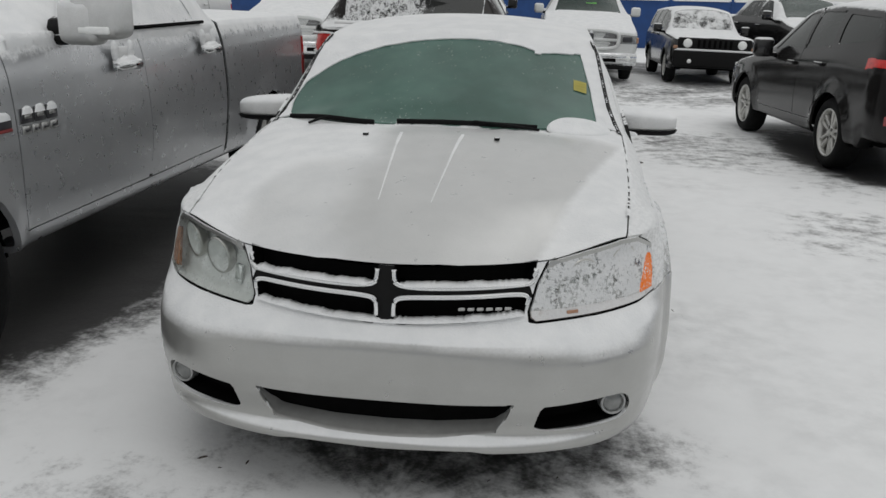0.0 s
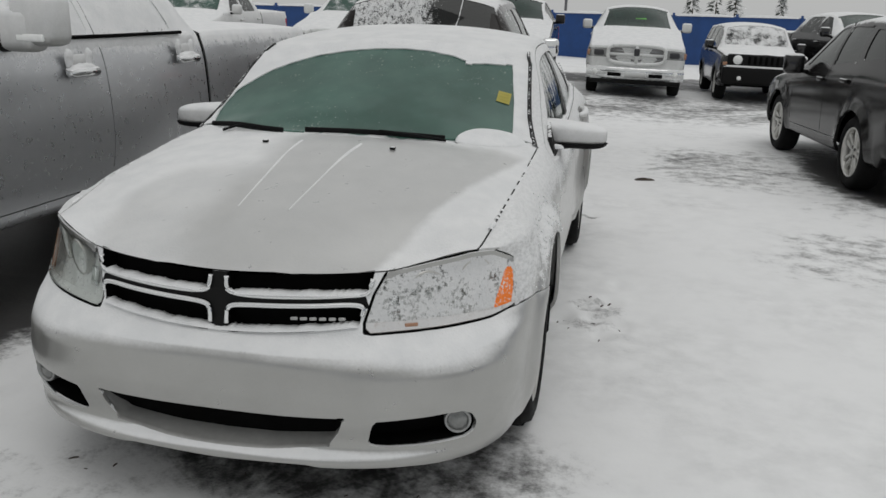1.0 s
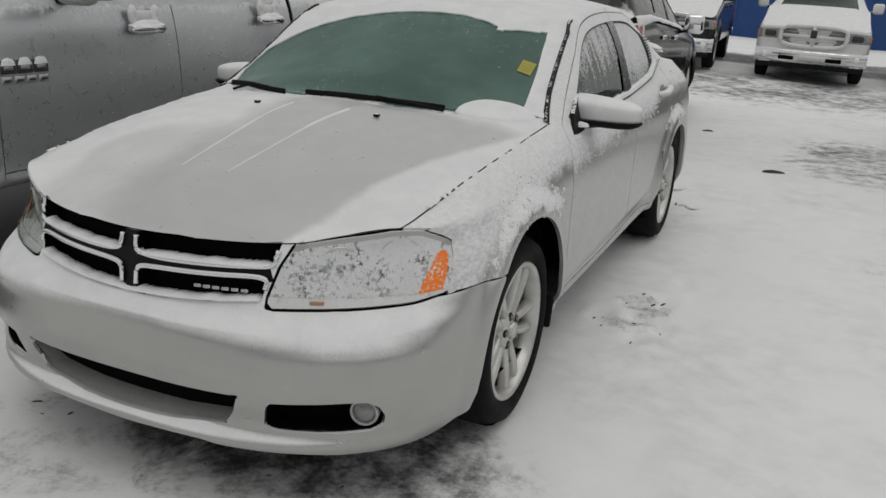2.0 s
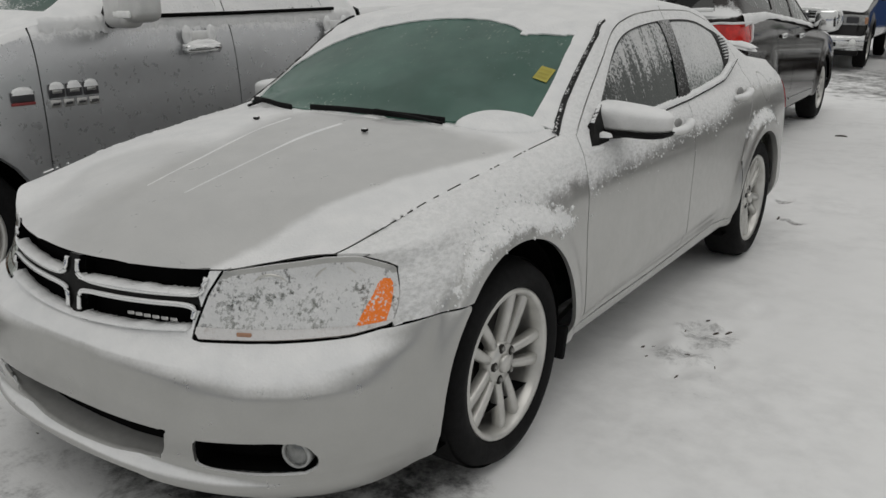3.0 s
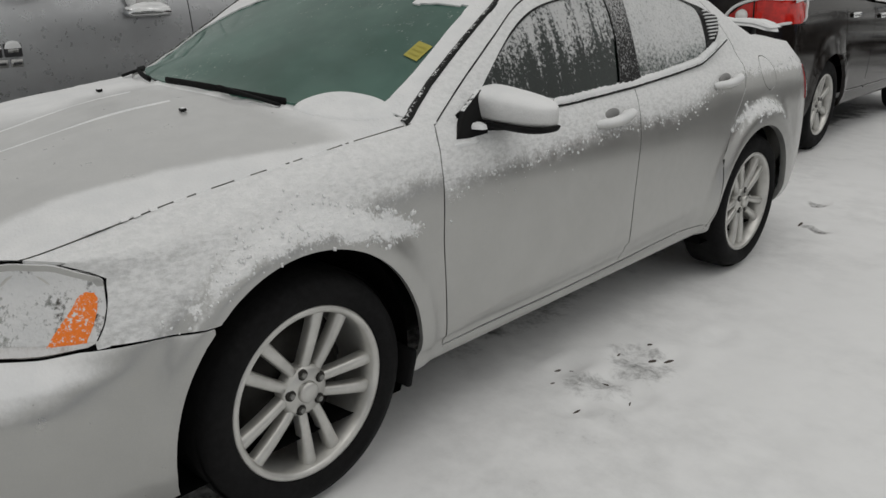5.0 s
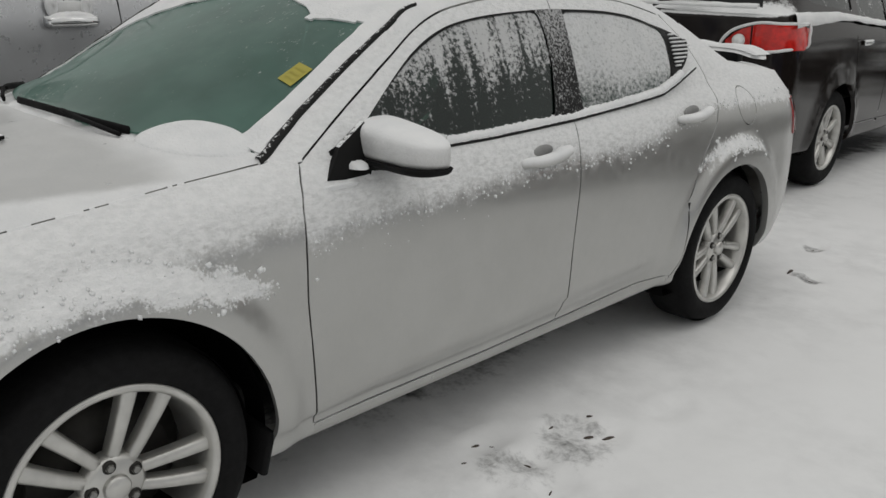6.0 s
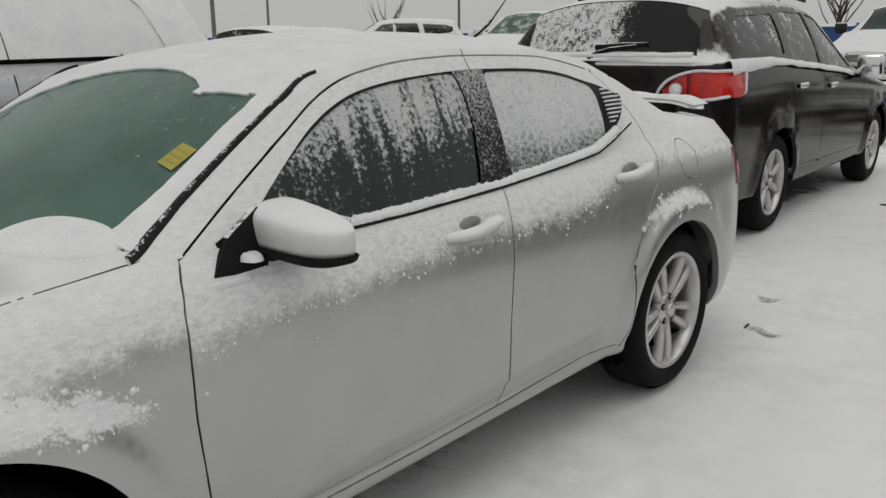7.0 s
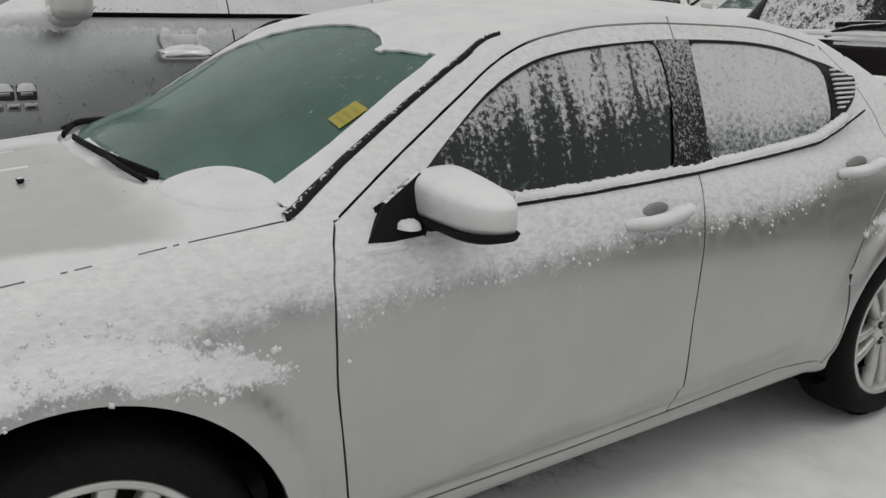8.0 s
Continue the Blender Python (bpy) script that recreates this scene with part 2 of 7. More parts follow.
# ---- materials ----
silver = snowy("silver_paint", (0.47, 0.47, 0.455), 0.34, 0.75, lo=0.30, hi=0.78, spread=0.35, speck=0.95, z_at=0.80, z_gain=0.50,
               clear=((-0.30, 0.40, 0.24, 0.34, 0.30),), wedge=(0.40, 0.30, -0.16, -0.02, 1.19, 0.66), dirt=0.08, most=0.90)
silver_side = flank_paint("silver_paint_with_snow_crust", (0.47, 0.47, 0.455), 0.34, 0.75)
silver_bumper = snowy("silver_bumper_paint", (0.43, 0.43, 0.415), 0.34, 0.75, lo=0.22, hi=0.52, spread=0.07, speck=0.10, dirt=0.10)
frosted_silver = snowy("frosted_silver_paint", (0.47, 0.47, 0.455), 0.4, 0.6, lo=-0.75, hi=0.75, spread=0.3, speck=0.3, dirt=0.05)
surround_snow = snowy("chrome_surround_under_snow", (0.70, 0.71, 0.71), 0.18, 0.9, lo=-0.45, hi=0.35, spread=0.6, speck=0.4, coat=0.0)
seal_black = snowy("black_seal_with_snow_grains", (0.012, 0.012, 0.012), 0.5, 0, lo=0.86, hi=1.0, spread=0.6, speck=1.2, coat=0.0, spec=0.15)
grey_paint = snowy("grey_paint", (0.52, 0.53, 0.545), 0.32, 0.72, lo=0.42, hi=0.6, spread=0.45, speck=0.25, z_at=1.2, z_gain=1.9, dirt=0.05)
charcoal = snowy("charcoal_paint", (0.0115, 0.011, 0.011), 0.12, 0.0, lo=0.62, hi=0.76, spread=0.3, speck=0.25, dirt=0.02, coat=0.0, spec=0.36)
taupe = snowy("taupe_paint", (0.0125, 0.0098, 0.0088), 0.10, 0.0, lo=0.60, hi=0.74, spread=0.3, speck=0.3, dirt=0.02, coat=0.0, spec=0.27)
black_paint = snowy("black_paint", (0.007, 0.007, 0.0075), 0.2, 0.0, lo=0.45, hi=0.62, spread=0.3, speck=0.3, dirt=0.02, coat=0.4)
white_paint = snowy("white_paint", (0.72, 0.73, 0.72), 0.3, 0.0, lo=0.35, hi=0.6, dirt=0.08)
maroon = snowy("maroon_paint", (0.05, 0.012, 0.012), 0.25, 0.3, lo=0.45, hi=0.62)
m_snow, nt_ = mat_start("snow")
finish(nt_, snow_bsdf(nt_, obj_co(nt_), 1.6))
rubber = plain("tyre_rubber", (0.008, 0.008, 0.0083), 0.78, 0, 0.3, 60, 0.3, Specular_IOR_Level=0.14)
tyre_snow = plain("tyre_tread", (0.010, 0.010, 0.010), 0.85, 0, 0.3, 40, 0.4, Specular_IOR_Level=0.15)
trim_black = snowy("black_plastic", (0.008, 0.008, 0.008), 0.5, 0, lo=0.72, hi=0.85, spread=0.6, speck=0.6, coat=0.0, spec=0.15)
pillar_black = snowy("black_pillar_with_snow_grains", (0.012, 0.012, 0.012), 0.45, 0, lo=0.30, hi=0.60, spread=0.3, speck=1.6, coat=0.0, most=0.5, grain=110, spec=0.15)
# near-black for liners, seals and gaps; in openings it stands for their shade
hole_black = plain("black_parts_and_cavity_shade", (0.004, 0.004, 0.004), 0.9, 0, 0.3, 20, 0, Specular_IOR_Level=0.05)
chrome = plain("chrome", (0.78, 0.79, 0.79), 0.12, 1.0, 0.04, 20, 0)
chrome_snow = snowy("chrome_with_snow", (0.78, 0.79, 0.79), 0.14, 1.0, lo=0.45, hi=0.65, spread=0.5, coat=0.0)
alloy = plain("painted_alloy", (0.56, 0.555, 0.53), 0.32, 0.75, 0.12, 18, 0.05)
alloy_dark = plain("brake_metal_and_recess_shade", (0.035, 0.033, 0.03), 0.6, 0.6, 0.3, 25, 0.2)
# darker silver: the shade of the handle scoop is put into its colour
scoop_grey = plain("shaded_silver", (0.27, 0.27, 0.265), 0.4, 0.5, 0.1, 40, 0)
scoop_floor = plain("silver_intake_floor", (0.52, 0.52, 0.505), 0.45, 0.35, 0.08, 40, 0)
steel_nut = plain("lug_nut_steel", (0.25, 0.25, 0.24), 0.35, 1.0, 0.2, 60, 0)
lamp_clear = plain("lamp_reflector", (0.88, 0.89, 0.875), 0.35, 0.0, 0.05, 35, 0.12)
lamp_amber = snowy("amber_lens", (0.95, 0.21, 0.008), 0.3, 0, lo=0.30, hi=0.46, spread=0.3, speck=1.5, coat=0.3, grain=120, tone=0.9)
lamp_amber_dim = plain("amber_lens_bare", (0.34, 0.17, 0.09), 0.25, 0, 0.2, 30, 0.05, Coat_Weight=1.0)
lamp_red = plain("red_lens", (0.60, 0.018, 0.012), 0.15, 0, 0.3, 25, 0.05, Coat_Weight=0.4)
lamp_red_dark = plain("dark_red_lens", (0.26, 0.012, 0.012), 0.12, 0, 0.35, 25, 0.05, Coat_Weight=1.0)
g_wind = glass("windscreen_glass", (0.22, 0.44, 0.36), 0.45, (1, 1, 1), 26, 0.60, 0.74, veil=0.46)
g_front = glass("side_glass_streaked", (0.055, 0.12, 0.092), 0.72, (1, 26, 1.3), 1.0, 0.46, 0.60, z_fade=(1.03, 1.36, 0.085), tone=0.88, veil=0.035)
g_rear = glass("side_glass_frosted", (0.10, 0.20, 0.16), 0.88, (1, 0.6, 1.2), 75, 0.25, 0.66, z_fade=(1.05, 1.19, 0.11), tone=0.86, veil=0.12)
g_dark = glass("dark_glass", (0.05, 0.06, 0.06), 0.9, (1, 1, 1), 8, 0.56, 0.66)
g_snow = glass("snowed_glass", (0.05, 0.06, 0.06), 0.97, (1, 1, 1), 5, 0.40, 0.52)
g_piled = glass("glass_under_piled_snow", (0.05, 0.06, 0.06), 0.98, (1, 1, 1), 6, 0.26, 0.40, z_fade=(1.40, 1.52, 0.10))
g_green = glass("green_windscreen", (0.12, 0.22, 0.18), 0.9, (1, 1, 1), 5, 0.50, 0.66, veil=0.35)
cloth = plain("dark_cloth", (0.035, 0.036, 0.035), 0.9, 0, 0.2, 80, 0.3)
m_sticker = plain("yellow_paper", (0.42, 0.37, 0.06), 0.6, 0, 0.08, 40, 0.05)
m_sticker_ink = plain("faded_ink", (0.38, 0.33, 0.05), 0.6, 0, 0.08, 40, 0)
cowl_black = snowy("cowl_plastic_under_snow", (0.012, 0.012, 0.012), 0.5, 0, lo=0.45, hi=0.6, spread=0.6, speck=0.5, coat=0.0)
m_badge = plain("satin_badge_metal", (0.45, 0.45, 0.44), 0.3, 0.9, 0.1, 40, 0)
m_badge_dark = plain("badge_shadow_edge", (0.05, 0.05, 0.055), 0.4, 0.3, 0.1, 40, 0)
m_blue = plain("blue_hoarding", (0.010, 0.055, 0.20), 0.55, 0, 0.15, 3, 0.05)
# grey lightened so the colour carries the haze over the distant poles
m_pole = plain("grey_pole", (0.16, 0.16, 0.165), 0.6, 0.4, 0.2, 10, 0.1)
m_bark = plain("bark", (0.07, 0.055, 0.045), 0.9, 0, 0.3, 20, 0.4)
m_needles = snowy("snowy_needles", (0.03, 0.045, 0.03), 0.8, 0, lo=0.3, hi=0.8, coat=0.0)
m_red_trim = plain("red_coping", (0.22, 0.03, 0.03), 0.6, 0, 0.2, 5, 0)
m_mesh = plain("grille_mesh_metal", (0.22, 0.22, 0.22), 0.35, 0.8, 0.3, 120, 0.4)
g_hatch = glass("hatch_glass", (0.03, 0.035, 0.035), 0.95, (1, 1, 0.5), 26, 0.42, 0.56, x_fade=(-0.35, 0.05, -0.30, 0.04))
g_fleck = glass("flecked_glass", (0.06, 0.075, 0.07), 0.9, (1, 1, 1), 9, 0.54, 0.63)
g_plain = glass("clean_dark_glass", (0.06, 0.075, 0.07))
g_green_dark = glass("green_windscreen_dark", (0.10, 0.19, 0.14), 0.9, (1, 1, 1), 5, 0.66, 0.75, veil=0.12)
lens_frost = glass("snow_crusted_lens", (0.90, 0.92, 0.91), 0.90, (1, 1, 1), 17, 0.37, 0.49, gloss_rough=0.06, tone=0.90)
marker_frost = snowy("frosted_marker_lens", (0.36, 0.30, 0.265), 0.25, 0, lo=-0.30, hi=0.62, spread=1.3, speck=1.6, coat=0.6, most=0.85, tone=0.85)
fog_glass = plain("fog_lamp_glass", (0.20, 0.205, 0.20), 0.2, 0.3, 0.2, 60, 0.1, Coat_Weight=0.6)
truck_lamp = plain("truck_headlamp_glass", (0.34, 0.345, 0.34), 0.2, 0.5, 0.25, 30, 0.1, Coat_Weight=0.6)
m_green_card = plain("green_card", (0.16, 0.50, 0.10), 0.6, 0, 0.1, 30, 0)
fog_ring = plain("fog_lamp_ring", (0.36, 0.365, 0.36), 0.35, 0.6, 0.15, 60, 0.05)
lens_clean = glass("bare_lens", (0.92, 0.94, 0.93), 0.40, (1, 1, 1), 20, 0.50, 0.70, gloss_rough=0.04, tone=0.88)


# ---- mesh tools ----
def part(name, bm, material, parent, label="", smooth=True):
    """Links a bmesh as one mesh object under a thing or a part."""
    me = bpy.data.meshes.new(name)
    for f in bm.faces:
        f.smooth = smooth
    bm.to_mesh(me)
    bm.free()
    me.materials.append(material)
    ob = new(name, me)
    if parent is not None:
        ob.parent = parent
    if label:
        tagged(ob, label)
    return ob


def thing(name, label, category, group="", kind=""):
    return tagged(new(name), label, category, group, kind)


def smooth_keys(keys):
    """A smooth curve through (y, value...) keys, without overshoot."""
    a = np.array(keys, float)
    ys, vs = a[:, 0], a[:, 1:]
    h = np.diff(ys)
    d = np.diff(vs, axis=0) / h[:, None]
    m = np.zeros_like(vs)
    m[0], m[-1] = d[0], d[-1]
    for i in range(1, len(ys) - 1):
        s = d[i - 1] * d[i] > 0
        w1, w2 = 2 * h[i] + h[i - 1], h[i] + 2 * h[i - 1]
        with np.errstate(divide="ignore", invalid="ignore"):
            m[i] = np.where(s, (w1 + w2) / (w1 / d[i - 1] + w2 / d[i]), 0)

    def at(y):
        i = int(np.clip(np.searchsorted(ys, y) - 1, 0, len(h) - 1))
        t = float(np.clip((y - ys[i]) / h[i], 0, 1))
        t2, t3 = t * t, t * t * t
        return (2 * t3 - 3 * t2 + 1) * vs[i] + (t3 - 2 * t2 + t) * h[i] * m[i] + (3 * t2 - 2 * t3) * vs[i + 1] + (t3 - t2) * h[i] * m[i + 1]
    return at


def spline(points, per, closed=False):
    """Catmull-Rom through points."""
    p = [np.array(q, float) for q in points]
    n = len(p)
    out = []
    for i in range(n if closed else n - 1):
        a = p[(i - 1) % n] if closed or i else 2 * p[0] - p[1]
        b, c = p[i], p[(i + 1) % n]
        d = p[(i + 2) % n] if closed or i < n - 2 else 2 * p[-1] - p[-2]
        for k in range(per):
            t = k / per
            out.append(0.5 * (2 * b + (c - a) * t + (2 * a - 5 * b + 4 * c - d) * t * t + (3 * b - a - 3 * c + d) * t ** 3))
    if not closed:
        out.append(p[-1])
    return out


def sheet(grid):
    """A bmesh from rows of points."""
    bm = bmesh.new()
    rows = [[bm.verts.new(p) for p in r] for r in grid]
    for r0, r1 in zip(rows, rows[1:]):
        for a, b, c, d in zip(r0, r0[1:], r1[1:], r1):
            bm.faces.new((a, b, c, d))
    return bm


def sd_poly(pts):
    """Signed distance to a closed outline: negative inside."""
    P = [(float(p[0]), float(p[1])) for p in pts]
    E = list(zip(P, P[1:] + P[:1]))

    def f(x, y):
        best, inside = 1e9, False
        for (ax, ay), (bx, by) in E:
            ex, ey, wx, wy = bx - ax, by - ay, x - ax, y - ay
            q = ex * ex + ey * ey
            t = max(0.0, min(1.0, (wx * ex + wy * ey) / q)) if q else 0.0
            dx, dy = wx - ex * t, wy - ey * t
            d = dx * dx + dy * dy
            if d < best:
                best = d
            if (ay > y) != (by > y) and x < (bx - ax) * (y - ay) / (by - ay) + ax:
                inside = not inside
        return -math.sqrt(best) if inside else math.sqrt(best)
    return f


def sd_signed(pts):
    """Signed distance to an open line, where it can be dropped square onto it; elsewhere far."""
    E = [((float(a[0]), float(a[1])), (float(b[0]), float(b[1]))) for a, b in zip(pts, pts[1:])]
    last = len(E) - 1

    def f(x, y):
        best, sign = 1e9, 1
        for i, ((ax, ay), (bx, by)) in enumerate(E):
            ex, ey, wx, wy = bx - ax, by - ay, x - ax, y - ay
            t = (wx * ex + wy * ey) / (ex * ex + ey * ey)
            if (i == 0 and t < -0.02) or (i == last and t > 1.02):
                continue
            t = max(0.0, min(1.0, t))
            d = (wx - ex * t) ** 2 + (wy - ey * t) ** 2
            if d < best:
                best, sign = d, (1 if ex * wy - ey * wx >= 0 else -1)
        return math.sqrt(best) * sign if best < 1e8 else 1.0
    return f


def cut(bm, f):
    """Cuts the mesh along the line where f(co) is zero."""
    val = {v: f(v.co) for v in bm.verts}
    for e in list(bm.edges):
        a, b = e.verts
        fa, fb = val[a], val[b]
        if fa * fb < 0:
            t = fa / (fa - fb)
            if t < 0.06:
                val[a] = 0.0
            elif t > 0.94:
                val[b] = 0.0
            else:
                ne, nv = bmesh.utils.edge_split(e, a, t)
                val[nv] = 0.0
    for fc in list(bm.faces):
        zs = [v for v in fc.verts if val[v] == 0.0]
        if len(zs) < 2:
            continue
        if not (any(val[v] > 0 for v in fc.verts) and any(val[v] < 0 for v in fc.verts)):
            continue
        for i, a in enumerate(zs):
            done = False
            for b in zs[i + 1:]:
                try:
                    if bmesh.utils.face_split(fc, a, b)[0]:
                        done = True
                        break
                except (ValueError, TypeError):
                    continue
            if done:
                break


def pick(faces, side="left", push=0.0, weld=True):
    """A bmesh from faces of a half body (x >= 0): 'left' as it is, 'right' mirrored, 'both' joined. push: outward, metres."""
    bm = bmesh.new()
    for sx in {"left": (1,), "right": (-1,), "both": (1, -1)}[side]:
        made = {}
        for f in faces:
            vs = []
            for v in f.verts:
                if v not in made:
                    c = v.co + v.normal * push
                    made[v] = bm.verts.new((c.x * sx, c.y, c.z))
                vs.append(made[v])
            if sx < 0:
                vs.reverse()
            bm.faces.new(vs)
    if side == "both" and weld:
        mid = [v for v in bm.verts if abs(v.co.x) < 0.002]
        for v in mid:
            v.co.x = 0
        bmesh.ops.remove_doubles(bm, verts=mid, dist=0.0008)
    keep_main(bm)
    bm.normal_update()
    return bm


def keep_main(bm, least=0.03):
    """Drops crumbs that came loose in cutting."""
    seen, groups = set(), []
    for f in bm.faces:
        if f in seen:
            continue
        stack, isle = [f], []
        seen.add(f)
        while stack:
            q = stack.pop()
            isle.append(q)
            for e in q.edges:
                for o in e.link_faces:
                    if o not in seen:
                        seen.add(o)
                        stack.append(o)
        groups.append(isle)
    if len(groups) > 1:
        big = max(len(i) for i in groups)
        bad = [f for i in groups if len(i) < big * least for f in i]
        if bad:
            bmesh.ops.delete(bm, geom=bad, context="FACES")
    return bm


def weld(bm, dist=0.0006):
    bmesh.ops.remove_doubles(bm, verts=bm.verts, dist=dist)
    bm.normal_update()
    return bm


def rim(bm, depth, skip_mid=True, lead=None):
    """Turns the open edges inward, to give a panel its thickness."""
    bm.normal_update()
    edges = [e for e in bm.edges if len(e.link_faces) == 1 and not (skip_mid and all(abs(v.co.x) < 0.002 for v in e.verts))]
    normal = {}
    for v in {v for e in edges for v in e.verts}:
        near = {f for q in v.link_faces for w in q.verts for f in w.link_faces}
        total = sum((f.normal * f.calc_area() for f in near), Vector())
        normal[v] = lead(v.co) if lead and lead(v.co) else total.normalized() if total.length > 1e-12 else v.normal.copy()
    for e in edges:
        e.smooth = False
    r = bmesh.ops.extrude_edge_only(bm, edges=edges)
    for v in (g for g in r["geom"] if isinstance(g, bmesh.types.BMVert)):
        best = None
        for e in v.link_edges:
            o = e.other_vert(v)
            if o in normal:
                best = normal[o]
        if best is not None:
            v.co -= best * depth
    return bm


def box(bm, size, m=None, bevel=0.0, seg=2):
    """Adds a bevelled box to bm."""
    r = bmesh.ops.create_cube(bm, size=1.0)
    vs = r["verts"]
    for v in vs:
        v.co = Vector((v.co.x * size[0], v.co.y * size[1], v.co.z * size[2]))
    if bevel:
        es = {e for v in vs for e in v.link_edges}
        out = bmesh.ops.bevel(bm, geom=list(es), offset=bevel, segments=seg, profile=0.5, affect="EDGES")
        vs = list({v for f in out["faces"] for v in f.verts} | {v for v in vs if v.is_valid})
    if m is not None:
        bmesh.ops.transform(bm, matrix=m, verts=vs)
    return bm


def lathe(profile, seg=48, axis="x", closed=False):
    """Turns a profile of (radius, offset) round an axis."""
    bm = bmesh.new()
    rings = []
    for k in range(seg):
        a = 2 * math.pi * k / seg
        ring = []
        for r, o in profile:
            c, s = r * math.cos(a), r * math.sin(a)
            ring.append(bm.verts.new({"x": (o, c, s), "y": (c, o, -s), "z": (c, s, o)}[axis]))
        rings.append(ring)
    n = len(profile)
    for k in range(seg):
        r0, r1 = rings[k], rings[(k + 1) % seg]
        for i in range(n if closed else n - 1):
            j = (i + 1) % n
            bm.faces.new((r0[i], r0[j], r1[j], r1[i]))
    bmesh.ops.remove_doubles(bm, verts=bm.verts, dist=1e-5)
    bmesh.ops.recalc_face_normals(bm, faces=bm.faces)
    return bm


def tube(points, radius, seg=8, flat=1.0, taper=None):
    """A tube along points; flat squashes it; taper gives a radius factor by fraction."""
    bm = bmesh.new()
    P = [Vector(p) for p in points]
    rings = []
    for i, p in enumerate(P):
        d = (P[min(i + 1, len(P) - 1)] - P[max(i - 1, 0)]).normalized()
        up = Vector((0, 0, 1)) if abs(d.z) < 0.9 else Vector((0, 1, 0))
        a = d.cross(up).normalized()
        b = a.cross(d).normalized()
        r = radius * (taper(i / max(1, len(P) - 1)) if taper else 1)
        rings.append([bm.verts.new(p + a * r * math.cos(2 * math.pi * k / seg) + b * r * flat * math.sin(2 * math.pi * k / seg)) for k in range(seg)])
    for r0, r1 in zip(rings, rings[1:]):
        for k in range(seg):
            bm.faces.new((r0[k], r0[(k + 1) % seg], r1[(k + 1) % seg], r1[k]))
    bm.faces.new(rings[0])
    bm.faces.new(list(reversed(rings[-1])))
    bmesh.ops.recalc_face_normals(bm, faces=bm.faces)
    return bm


def lump(points2d, height, place, seed=0, rough=0.25, rings=5):
    """A soft heap of snow over a flat outline: place(x, y, h) maps it into the world."""
    rnd = random.Random(seed)
    c = np.mean(np.array(points2d), axis=0)
    bm = bmesh.new()
    rows = []
    for k in range(rings + 1):
        s = 1 - (k / rings) ** 1.5
        h = height * math.sqrt(max(0, 1 - s ** 2.2)) if k else -0.004
        row = []
        for p in points2d:
            q = c + (np.array(p) - c) * max(s, 0.02)
            row.append(bm.verts.new(place(q[0], q[1], h * (1 + rough * (rnd.random() - 0.5)))))
        rows.append(row)
    n = len(points2d)
    for r0, r1 in zip(rows, rows[1:]):
        for k in range(n):
            bm.faces.new((r0[k], r0[(k + 1) % n], r1[(k + 1) % n], r1[k]))
    bm.faces.new(rows[-1])
    bmesh.ops.recalc_face_normals(bm, faces=bm.faces)
    return bm


